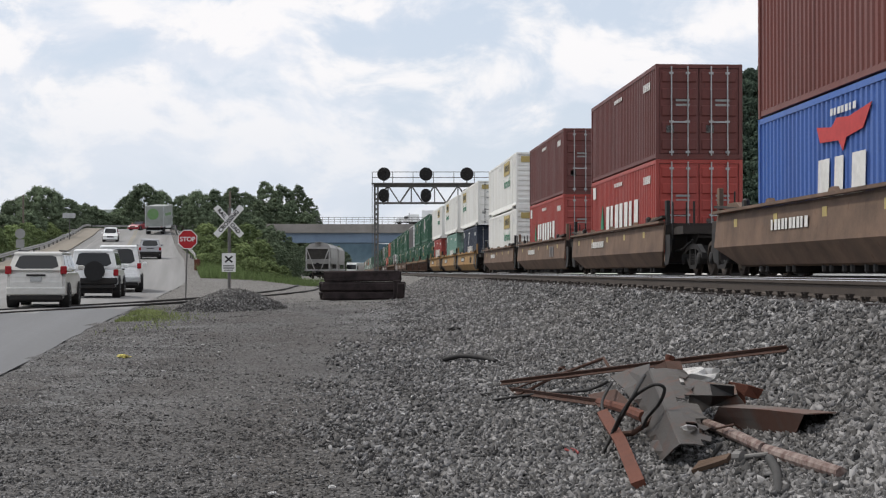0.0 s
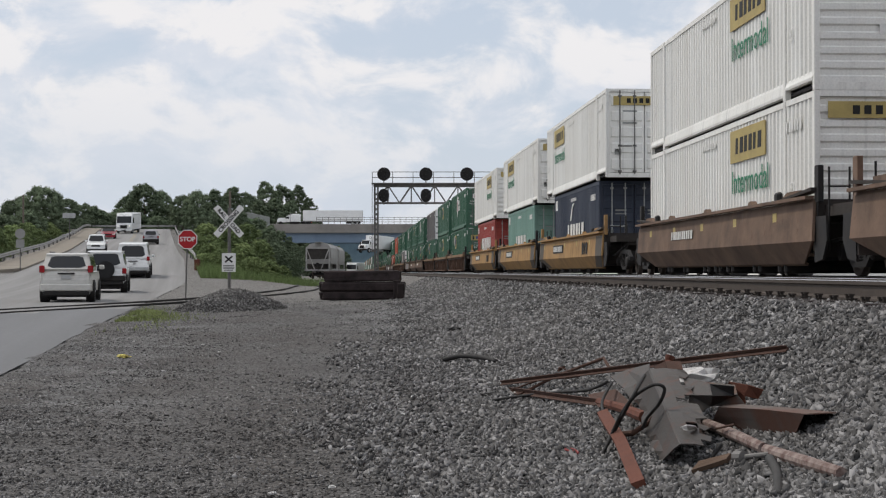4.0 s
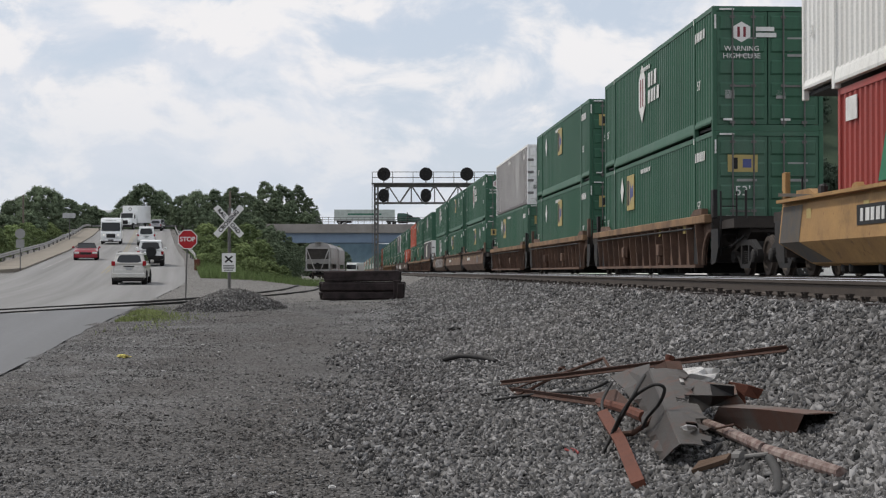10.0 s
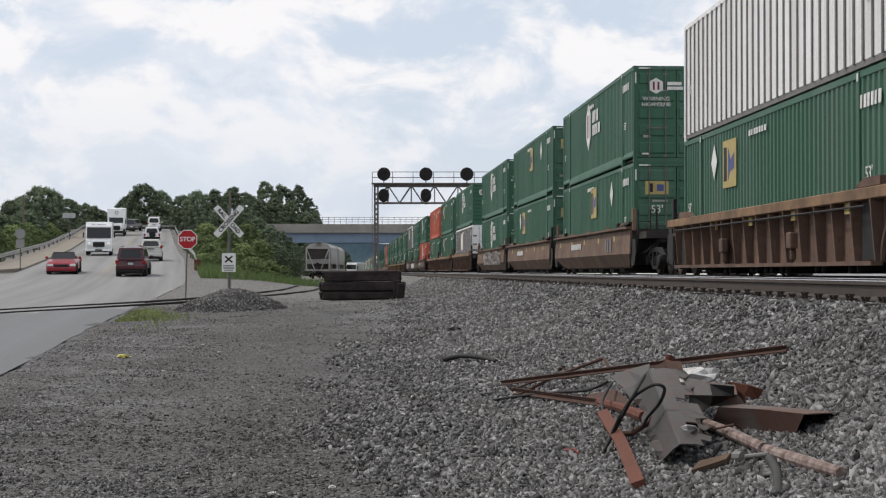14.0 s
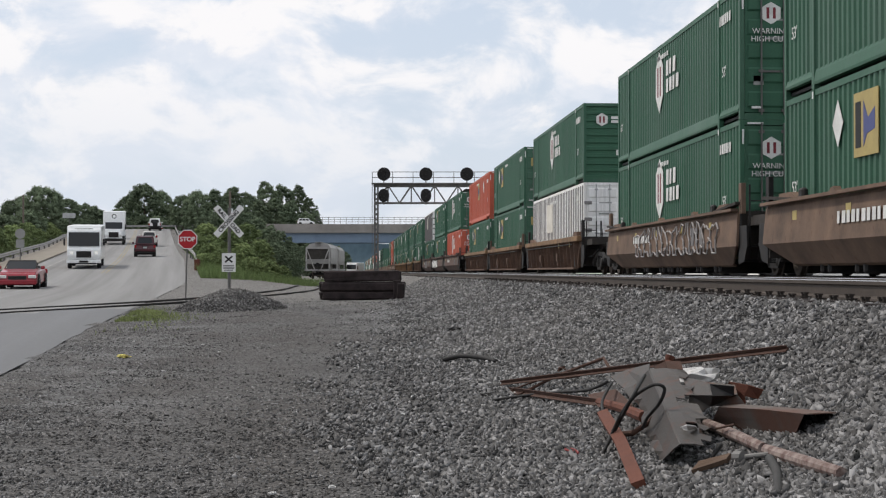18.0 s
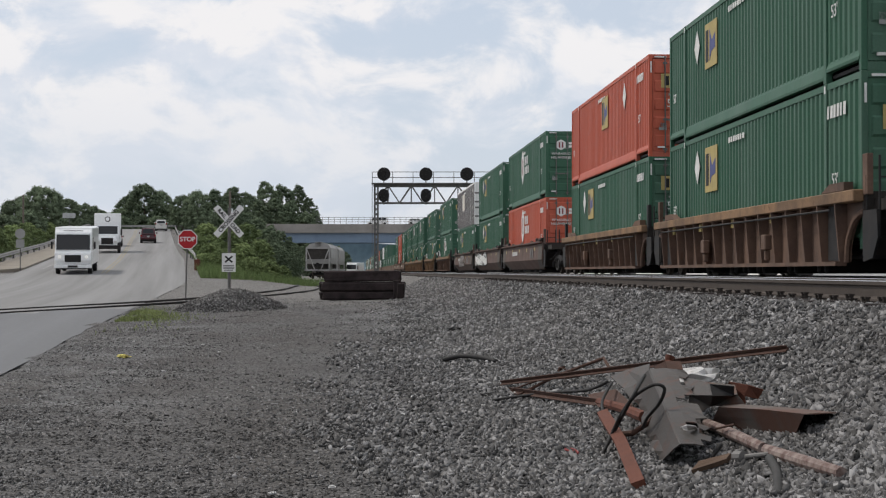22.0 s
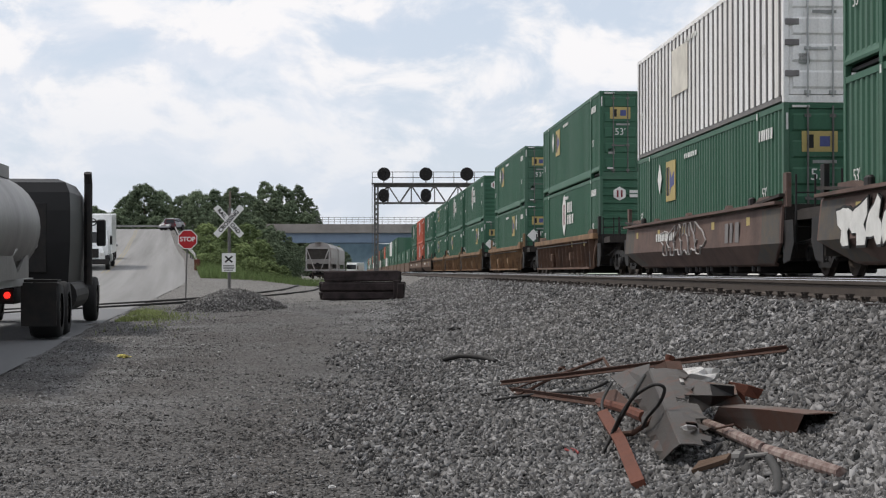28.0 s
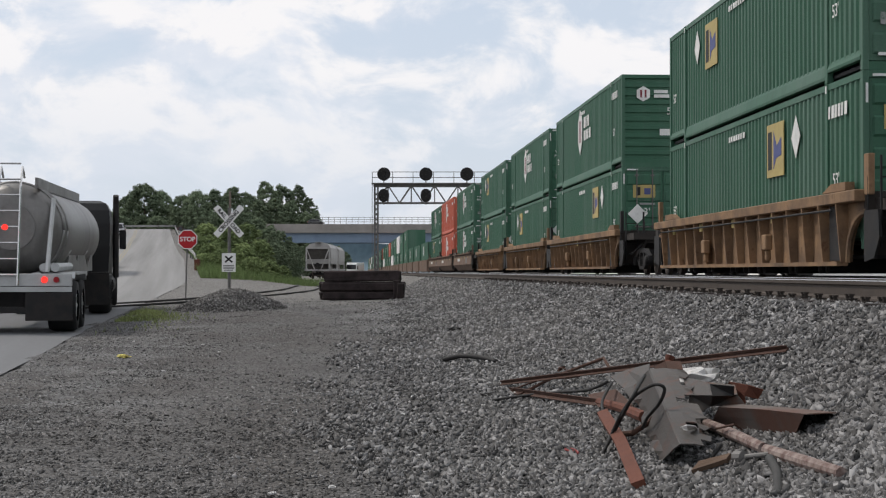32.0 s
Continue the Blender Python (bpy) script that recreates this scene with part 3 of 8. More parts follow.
def siding_points():
    pts = [(-16.5, 30), (-13.2, 40), (-11.3, 46), (-9.0, 55), (-7.6, 66), (-7.1, 78), (-8.2, 98), (-11.0, 125), (-14.0, 165), (-15.5, 197), (-15.8, 260), (-17, 320)]
    ys = [p[1] for p in pts]
    xs = [p[0] for p in pts]
    return [(smooth_table(y, ys, xs, 4), y) for y in spaced((31, 100, 1.5), (100, 318, 6))]


def build_siding():
    s = thing("siding_track", "rusty siding rails sunk in asphalt and gravel", "track", kind="structure")
    pts = siding_points()
    for off in (-0.75, 0.75):
        rail_line("rail", "", [(x + off * 0.95, y - off * 0.25) for x, y in pts], lambda x, y: max(land_z(x, y, False), road_z(y) if x < road_edge(y) else 0) + 0.07, s, BLACK_STEEL)


build_siding()


def stones(name, label, at, size, material, seed, tilt=1.0, thin=1.0):
    """Loose angular stones at the given places, each a jittered wedge, joined into one sheet of stuff."""
    rng = np.random.default_rng(seed)
    count = len(at)
    block = np.array([(-1, -0.7, -0.6), (1, -0.9, -0.5), (0.1, 1, -0.6), (-0.9, -0.6, 0.7), (0.8, -0.8, 0.6), (0.0, 0.9, 0.75)]) * 0.72
    tris = np.array([(0, 2, 1), (3, 4, 5), (0, 1, 4), (0, 4, 3), (1, 2, 5), (1, 5, 4), (2, 0, 3), (2, 3, 5)])
    v = np.repeat(block[None], count, 0) + 0.36 * rng.uniform(-1, 1, (count, 6, 3))
    s = size * np.exp(rng.normal(0, 0.36, (count, 1, 1)))
    s = np.minimum(s, size * 1.8)
    v = v * s * np.array([1.15, 1.0, 0.65 * thin]) * rng.uniform(0.7, 1.3, (count, 1, 3))
    q = rng.normal(size=(count, 4))
    q *= np.array([1, tilt, tilt, 1])
    q /= np.linalg.norm(q, axis=1, keepdims=True)
    w, x, y, z = q.T
    R = np.stack([1 - 2 * (y * y + z * z), 2 * (x * y - z * w), 2 * (x * z + y * w), 2 * (x * y + z * w), 1 - 2 * (x * x + z * z), 2 * (y * z - x * w), 2 * (x * z - y * w), 2 * (y * z + x * w), 1 - 2 * (x * x + y * y)], 1).reshape(-1, 3, 3)
    v = np.einsum("nij,nkj->nki", R, v) + at[:, None]
    me = bpy.data.meshes.new("mesh")
    f = (tris[None] + 6 * np.arange(count)[:, None, None]).reshape(-1, 3)
    me.vertices.add(count * 6)
    me.vertices.foreach_set("co", v.reshape(-1))
    me.loops.add(len(f) * 3)
    me.loops.foreach_set("vertex_index", f.reshape(-1))
    me.polygons.add(len(f))
    me.polygons.foreach_set("loop_start", np.arange(len(f)) * 3)
    me.update(calc_edges=True)
    me.materials.append(material)
    return tagged(new(name, me), label, "gravel", kind="stuff")


def scatter(count, y0, y1, power, keep, seed, lift=(-0.012, 0.016)):
    """Places on the ground in front of the camera, thinned by keep(x, y, u, e) -> chance."""
    rng = np.random.default_rng(seed)
    out = []
    have = 0
    while have < count:
        y = y0 + (y1 - y0) * rng.random(count) ** power
        x = rng.uniform(-0.31, 0.33, count) * y
        z, u, e = land_many(x, y)
        ok = rng.random(count) < keep(x, y, u, e)
        z = np.where(u > -4.2, np.minimum(z, RAIL_Z - 0.24), z)
        p = np.stack([x, y, z + rng.uniform(*lift, count)], 1)[ok]
        out.append(p)
        have += len(p)
    return np.concatenate(out)[:count]


def soft(a, lo, hi):
    k = np.clip((a - lo) / (hi - lo), 0, 1)
    return k * k * (3 - 2 * k)


def shoulder(x, y, u, e):
    patch = 0.5 + 0.5 * np.sin(x * 2.1 + 1.3 * np.sin(y * 0.6)) * np.sin(y * 0.8 + x)
    return soft(u + 1.3 * patch - 0.02 * np.maximum(0, y - 20), -8.0, -5.6) * (u < -3.2)


def flat(x, y, u, e):
    rut = np.minimum(np.abs(x + 2.3 + 0.02 * y), np.abs(x + 0.35 + 0.03 * y))
    wave = 0.5 + 0.5 * np.sin(x * 1.4 + 0.5 * y) * np.sin(0.7 * y - x * 0.6)
    drift = np.sin(x * 1.1 + 0.25 * y) + np.sin(0.55 * x - 0.31 * y + 1.0) + 0.7 * np.sin(2.3 * x + 0.6 * y + 2.0)
    return (e > 0.1) * (u < -5.0) * (0.5 + 0.5 * soft(drift, -0.9, 0.7)) * np.clip(0.6 + 0.4 * rut, 0, 1) * (0.45 + 0.55 * wave ** 1.5) * (0.75 + 0.35 * soft(np.abs(x + 0.11 * y), 0.8, 2.6))


stones("ballast_stones", "loose grey crushed-stone ballast on the track shoulder", scatter(145000, 7.5, 27, 1.6, shoulder, 1, (-0.012, 0.02)), 0.0235, BALLAST, 1, 0.8, 1.0)
stones("far_ballast", "grey crushed-stone ballast further along the track", scatter(40000, 24, 90, 1.4, shoulder, 2), 0.03, BALLAST, 2, 0.6)
stones("gravel_scatter", "small grey gravel scattered on packed dirt", scatter(125000, 9, 60, 2.0, flat, 3, (-0.01, 0.003)), 0.016, CHIPS, 3, 0.3, 0.6)


# ---- train ----
def corrugated(L, z0, z1, x, n, depth, along="y"):
    """A wall sheet with vertical folds; the folds sink inwards from x."""
    inner = x - math.copysign(depth, x)
    pts = []
    for i in range(n):
        for f, d in ((0.0, x), (0.36, x), (0.5, inner), (0.86, inner)):
            pts.append((-L / 2 + L * (i + f) / n, d))
    pts.append((L / 2, x))
    return [[(d, y, z) for y, d in pts] for z in (z0, z1)]


def bars(parent, name, n, y0, y1, z0, z1, x, material, label="", split=False):
    """Plain upright bars in place of a line of writing, from y0 (left) to y1 on the near side; split: each a part of its own."""
    step = (y1 - y0) / n
    joined = bmesh.new()
    for i in range(n):
        a, b = y0 + step * i, y0 + step * (i + 0.72)
        w = abs(b - a)
        lo, hi = min(a, b), max(a, b)
        bm = bmesh.new() if split else joined
        if w < 0.12:
            box(bm, x - 0.004, x + 0.004, lo, hi, z0, z1)
        else:
            # one stout leaning bar, of a width of its own
            k, tall = w * (0.86, 1.02, 0.7, 0.94)[(i * 3 + n) % 4], z1 - z0
            lean = math.copysign(0.08 * tall, step)
            prism(bm, [(hi - k, z0), (hi, z0), (hi + lean, z1), (hi - k + lean, z1)], x - 0.004, x + 0.004)
        if split:
            part("wordmark_bar", bm, material, parent)
    if split:
        joined.free()
        return None
    return tagged(part(name, joined, material, parent, label), kind="stuff")


def figure_mesh(text, size, material=LETTER):
    tmp = lettering("tmp", text, size, material, None, pose(0, 0, 0), 0.003)
    me = tmp.data
    bpy.data.objects.remove(tmp)
    return me


STENCIL = mat("faded_stencil", (0.3, 0.31, 0.3), 0.7, scale=4)
FIG53 = figure_mesh("53'", 0.32)
WARNING = figure_mesh("WARNING\nHIGH CUBE", 0.17)
INTERMODAL = figure_mesh("Intermodal", 0.72, LOGO_GREEN)
SEAM = mat("grey_panel_seam", (0.2, 0.19, 0.19), 0.7, scale=3)


def from_far(L, d):
    return L / 2 - d


def container(L, H, color, word, style="box", back="door", seed=0):
    """An intermodal box with its base centre at the origin; -x is the near side, -y the end that is seen."""
    W = 2.59 if L > 13 else 2.44
    h = W / 2
    paint_m = PAINTS[color]
    size = "long" if L > 13 else "forty-foot"
    words = {"green": "dark green", "white": "off-white", "oldwhite": "weathered white", "brown": "red-brown"}
    c = thing("shipping_container", f"{words.get(color, color)} {size} corrugated steel container on a well car", "container", group="containers on the train")
    n = int(L / 0.28) if style == "box" else int(L / 0.48)
    depth = 0.036 if style == "box" else 0.022
    long_box = L > 13 and style == "box"
    sill = 0.34 if long_box else 0.16
    for s in (-1, 1):
        part("side_panel", grid(corrugated(L - 0.24, sill - 0.01, H - 0.1, s * (h - 0.012), n, depth), paint_m, False), None, c)
        if long_box:
            # deep flared rail between the forty-foot posts, shallower at both ends
            for y0, y1, z0 in ((-L / 2 + 0.1, -6.15, 0.19), (-5.99, 6.0, 0.08), (6.16, L / 2 - 0.1, 0.19)):
                prof = [(s * (h - 0.1), sill + 0.02), (s * (h - 0.1), z0), (s * (h + 0.012), z0), (s * (h + 0.02), z0 + 0.05), (s * (h - 0.004), sill - 0.04), (s * (h - 0.02), sill + 0.02)]
                part("bottom_rail", prism(bmesh.new(), prof, y0, y1, "y"), paint_m, c)
        else:
            a, b = (-h + 0.02, -h + 0.12) if s < 0 else (h - 0.12, h - 0.02)
            part("bottom_rail", boxes((a, b, -L / 2 + 0.1, L / 2 - 0.1, 0.05, sill)), SEAM if style == "panel" else paint_m, c)
        part("top_rail", boxes((-h if s < 0 else h - 0.08, -h + 0.08 if s < 0 else h, -L / 2 + 0.1, L / 2 - 0.1, H - 0.11, H)), paint_m, c)
    part("roof", boxes((-h + 0.06, h - 0.06, -L / 2 + 0.08, L / 2 - 0.08, H - 0.06, H - 0.02)), paint_m, c)
    part("floor_pan", boxes((-h + 0.1, h - 0.1, -L / 2 + 0.1, L / 2 - 0.1, 0.08, 0.14)), BLACK_STEEL, c)
    posts = [(-L / 2, 0.13)] + [(L / 2 - 0.13, 0.13)]
    if long_box:
        posts += [(-6.15, 0.16), (6.0, 0.16)]
    for y, w in posts:
        for s in (-1, 1):
            a, b = (-h - 0.006, -h + 0.1) if s < 0 else (h - 0.1, h + 0.006)
            if abs(y) < 7 and L > 13:
                a, b = a - 0.014 * (s < 0), b + 0.014 * (s > 0)
                if s < 0:
                    part("post_mark", boxes((a - 0.003, a + 0.01, y + 0.04, y + 0.12, H - 0.16, H - 0.03)), LETTER, c)
            part("corner_post", boxes((a, b, y, y + w, 0.0, H + 0.004), bevel=0.01), paint_m, c)
    # end that faces the camera
    e = -L / 2 + 0.03
    if back == "door":
        for s in (-1, 1):
            x0, x1 = (-h + 0.11, -0.012) if s < 0 else (0.012, h - 0.11)
            rows = []
            for k in range(5):
                z = 0.16 + k * (H - 0.3) / 5
                dz = (H - 0.3) / 5
                rows += [(z, 0.0), (z + 0.2 * dz, 0.0), (z + 0.28 * dz, -0.03), (z + 0.8 * dz, -0.03), (z + 0.88 * dz, 0.0)]
            rows.append((H - 0.12, 0.0))
            bm = grid([[(x0, e + 0.05, z), (x0, e, z), (x0 + 0.05, e, z), (x0 + 0.08, e + d, z), (x1 - 0.08, e + d, z), (x1 - 0.05, e, z), (x1, e, z), (x1, e + 0.05, z)] for z, d in rows], paint_m, False)
            door = part("door", bm, paint_m, c)
            for q in (0.3, 0.72):
                x = x0 + (x1 - x0) * q
                b2 = tube(bmesh.new(), [(x, e - 0.05, 0.1), (x, e - 0.05, H - 0.06)], 0.02, 6)
                for z in (0.2, 1.05, H - 0.25):
                    box(b2, x - 0.06, x + 0.06, e - 0.055, e, z - 0.03, z + 0.03)
                part("locking_bar", b2, GREY_STEEL if long_box else GALV, door)
            part("door_handle", boxes((x0 + 0.3, x0 + 0.75, e - 0.06, e - 0.03, 1.02, 1.06)), GREY_STEEL if long_box else GALV, door)
            if seed % 2 == 0 or s > 0:
                part("data_plate", boxes((x0 + 0.18, x0 + 0.4, e - 0.03, e - 0.022, 0.75, 0.95)), STENCIL, door)
                bm2 = bmesh.new()
                for k in range(4):
                    box(bm2, x0 + 0.45, x1 - 0.25, e - 0.028, e - 0.021, H - 0.78 - k * 0.13, H - 0.72 - k * 0.13)
                tagged(part("markings", bm2, STENCIL, door), kind="stuff")
    else:
        rows = []
        n2 = 10
        for i in range(n2):
            for f, d in ((0, 0), (0.4, 0), (0.52, 0.04), (0.88, 0.04)):
                z = 0.14 + (H - 0.26) * (i + f) / n2
                rows.append([(-h + 0.1, e + d, z), (h - 0.1, e + d, z)])
        rows.append([(-h + 0.1, e, H - 0.12), (h - 0.1, e, H - 0.12)])
        part("end_wall", grid(rows, paint_m, False), None, c)
        part("data_plate", boxes((-0.1, 0.45, e - 0.012, e - 0.004, 1.0, 1.2)), LETTER, c)
    part("end_wall", boxes((-h + 0.1, h - 0.1, L / 2 - 0.1, L / 2 - 0.05, 0.14, H - 0.1)), paint_m, c)
    part("end_sill", boxes((-h + 0.1, h - 0.1, -L / 2 + 0.01, -L / 2 + 0.12, 0.0, 0.145)), paint_m, c)
    part("end_header", boxes((-h + 0.1, h - 0.1, -L / 2 + 0.01, -L / 2 + 0.12, H - 0.11, H)), paint_m, c)
    if style == "panel":
        post = mesh_of(boxes((-0.014, 0.014, -0.035, 0.035, 0.14, H - 0.1)), SEAM)
        for i in range(33):
            part("panel_post", post, None, c, at=pose(-h - 0.004, -L / 2 + 0.3 + (L - 0.6) * i / 32, 0))
        for z in (0.5, 1.1, 1.5, 2.1):
            part("door_hinge", boxes((-h + 0.02, -h + 0.3, -L / 2 - 0.02, -L / 2 + 0.01, z, z + 0.12), bevel=0.01), SEAM, c)
    ee = -L / 2 + (0.0 if back == "door" else 0.016)
    if word == "block":
        logo = part("end_logo", boxes((-0.95, -0.25, ee - 0.01, ee + 0.005, 1.95, 2.35)), YELLOW, c, "yellow company panel with a dark mark")
        part("logo_mark", boxes((-0.85, -0.72, ee - 0.016, ee - 0.011, 2.02, 2.28)), BLACK, logo)
        part("logo_mark", boxes((-0.6, -0.4, ee - 0.016, ee - 0.011, 2.05, 2.25)), BLUE, logo)
        part("length_figure", FIG53, None, c, at=pose(-0.6, ee - 0.012, 1.5, 90))
    if long_box and back == "door":
        marks = boxes((-h + 0.16, -h + 0.5, ee - 0.012, ee + 0.02, H - 0.09, H - 0.05), (-h + 0.04, -h + 0.08, ee - 0.012, ee + 0.02, H - 0.52, H - 0.2))
        for x in (-h + 0.25, 0.3):
            box(marks, x, x + 0.22, ee - 0.03, ee + 0.02, 0.24, 0.29)
        tagged(part("corner_marks", marks, LETTER, c), kind="stuff")
    if word == "shield":
        if back == "door":
            part("warning_text", WARNING, None, c, at=pose(-0.62, ee - 0.024, 1.82, 90))
        hexa = [(-0.62 + 0.24 * math.cos(math.pi / 6 + k * math.pi / 3), 2.3 + 0.24 * math.sin(math.pi / 6 + k * math.pi / 3)) for k in range(6)]
        logo = part("end_logo", prism(bmesh.new(), hexa, ee - 0.012, ee + 0.005, "y"), LETTER, c, "white hexagon emblem")
        part("logo_mark", boxes((-0.72, -0.66, ee - 0.018, ee - 0.013, 2.18, 2.42), (-0.58, -0.52, ee - 0.018, ee - 0.013, 2.18, 2.42)), LOGO_MAROON, logo)
        part("end_wordmark", boxes((-0.28, 0.15, ee - 0.012, ee + 0.005, 2.32, 2.42), (-0.28, 0.2, ee - 0.012, ee + 0.005, 2.18, 2.28)), LETTER, c)
        if back != "door":
            part("length_figure", FIG53, None, c, at=pose(0.3, ee - 0.012, 1.75, 90))
    if word == "trucker":
        logo = part("end_logo", boxes((-1.05, 1.05, ee - 0.012, ee + 0.005, 2.4, 2.7)), YELLOW, c, "yellow company panel with dark bars")
        for k in range(6):
            part("logo_mark", boxes((-0.6 + k * 0.21, -0.47 + k * 0.21, ee - 0.018, ee - 0.013, 2.47, 2.63)), BLACK, logo)
    if L > 13:
        for d in (0.75, 14.7):
            part("length_figure", FIG53, None, c, at=pose(-h - 0.014, from_far(L, d), 1.2, 90, 0, -90))
    # marks on the near side, which reads from +y to -y
    x = -h + 0.004 - 0.02
    far = L / 2

    def at(d):
        return far - d
    if word == "block":  # yellow panel with a dark and a blue shape
        d0, dd = {0: (4.4, 3.5), 2: (10.1, 12.2), 3: (7.5, 3.6), 4: (7.6, 12.1)}[seed]
        bm = boxes((x - 0.004, x + 0.012, at(d0 + 1.25), at(d0), 1.5, 2.55))
        logo = part("logo_panel", bm, YELLOW, c, "yellow company panel with dark and blue shapes")
        part("logo_mark", boxes((x - 0.01, x - 0.005, at(d0 + 0.38), at(d0 + 0.1), 1.65, 2.4)), BLACK, logo)
        part("logo_mark", prism(bmesh.new(), [(at(d0 + 0.52), 1.65), (at(d0 + 0.52), 2.4), (at(d0 + 0.75), 2.1), (at(d0 + 1.1), 2.25), (at(d0 + 1.1), 1.9), (at(d0 + 0.7), 1.85)], x - 0.01, x - 0.005), BLUE, logo)
        bm = bmesh.new()
        prism(bm, [(at(dd), 1.75), (at(dd + 0.3), 2.15), (at(dd), 2.55), (at(dd - 0.3), 2.15)], x - 0.004, x + 0.006)
        part("placard", bm, LETTER, c, "white diamond placard")
    if word == "shield":  # white pointed shield with red letter shape and white blocks
        d0 = 7.0
        bm = prism(bmesh.new(), [(at(d0), 1.05), (at(d0 - 0.5), 1.5), (at(d0 - 0.5), 2.3), (at(d0), 2.7), (at(d0 + 0.5), 2.3), (at(d0 + 0.5), 1.5)], x - 0.004, x + 0.012)
        logo = part("logo_shield", bm, LETTER, c, "white shield emblem with a dark red mark")
        part("logo_mark", boxes((x - 0.01, x - 0.005, at(d0 - 0.1), at(d0 - 0.24), 1.5, 2.3), (x - 0.01, x - 0.005, at(d0 + 0.24), at(d0 + 0.1), 1.5, 2.3)), LOGO_MAROON, logo)
        bars(c, "company_wordmark", 3, at(d0 + 0.95), at(d0 + 2.3), 1.95, 2.35, x, LETTER, split=True)
        bars(c, "company_wordmark", 4, at(d0 + 0.95), at(d0 + 2.7), 1.5, 1.86, x, LETTER, split=True)
    if word == "trucker":  # yellow panel with dark bars and a green line of bars below
        d0 = 2.6 if seed == 0 else 9.7
        logo = part("logo_panel", boxes((x - 0.004, x + 0.012, at(d0 + 3.0), at(d0), 2.0, 2.7)), YELLOW, c, "yellow company panel with dark bars")
        bars(logo, "logo_mark", 6, at(d0 + 0.5), at(d0 + 2.8), 2.18, 2.52, x - 0.006, BLACK)
        tagged(part("service_lettering", INTERMODAL, None, c, at=pose(x - 0.002, at(d0 + 1.7), 1.55, 90, 0, -90)), "green lettering")
    if word in ("big", "bigwhite"):
        if word == "big":
            bars(c, "company_wordmark", 7, at(3.4), at(9.6), 0.75, 1.62, x, LETTER, split=True)
        else:
            bars(c, "company_wordmark", 6, at(4.2), at(8.7), 0.6, 1.3, x, LETTER, split=True)
        part("logo_panel", boxes((x - 0.004, x + 0.012, at(1.1), at(0.5), 2.0, 2.4)), LETTER, c)
        if color != "teal":
            part("logo_mark", prism(bmesh.new(), [(at(2.2), 0.9), (at(2.9), 0.9), (at(2.6), 1.7)] if word == "big" else [(at(4.9), 1.45), (at(5.2), 1.45), (at(5.6), 1.95), (at(6.1), 2.1), (at(5.5), 2.08)], x - 0.004, x + 0.008), LOGO_GREEN if word == "big" else LETTER, c)
    if word == "bird":
        part("logo_mark", prism(bmesh.new(), [(at(4.3), 2.05), (at(4.5), 1.76), (at(5.6), 1.72), (at(5.85), 1.52), (at(6.05), 1.74), (at(6.95), 1.82), (at(7.4), 2.2), (at(6.2), 2.08), (at(5.5), 2.12), (at(5.2), 1.98)], x - 0.004, x + 0.008), LOGO_RED, c)
        bars(c, "company_wordmark", 3, at(4.35), at(7.3), 0.75, 1.45, x, LETTER, split=True)
    if word == "patch":
        part("repair_patch", boxes((x - 0.004, x + 0.01, at(7.2), at(5.2), 1.3, 2.5)), mat("primer_patch", (0.68, 0.65, 0.58), 0.8, scale=2), c, "bare beige repair patch")
    # small stencilled figures
    bars(c, "stencil", 6, at(L - 1.9), at(L - 0.8), H - 0.62, H - 0.4, -h - 0.008, LETTER)
    bars(c, "stencil", 7, at(L * 0.42), at(L * 0.42 + 1.5), H - 0.42, H - 0.3, x, LETTER)
    return c


GRIME = mat("greasy_black_grime", (0.045, 0.038, 0.034), 0.8, 0.1, dark=(0.02, 0.018, 0.017), scale=3, bump=0.3)
WHEEL = None


def wheelset(parent, y):
    global WHEEL
    if WHEEL is None:
        bm = bmesh.new()
        for s in (-1, 1):
            ring = [(s * 0.68, 0.44), (s * 0.71, 0.46), (s * 0.72, 0.42), (s * 0.80, 0.415), (s * 0.80, 0.33), (s * 0.76, 0.3), (s * 0.76, 0.12), (s * 0.82, 0.1), (s * 0.82, 0.0)]
            prev = None
            for x, r in ring:
                cur = [bm.verts.new((x, r * math.cos(2 * math.pi * k / 20), r * math.sin(2 * math.pi * k / 20))) for k in range(20)]
                if prev:
                    for k in range(20):
                        bm.faces.new((prev[k], prev[(k + 1) % 20], cur[(k + 1) % 20], cur[k]))
                prev = cur
        tube(bm, [(-0.72, 0, 0), (0.72, 0, 0)], 0.08, 8)
        WHEEL = mesh_of(bm, RAIL_SIDE)
    return part("wheelset", WHEEL, None, parent, at=pose(0, y, 0.42))


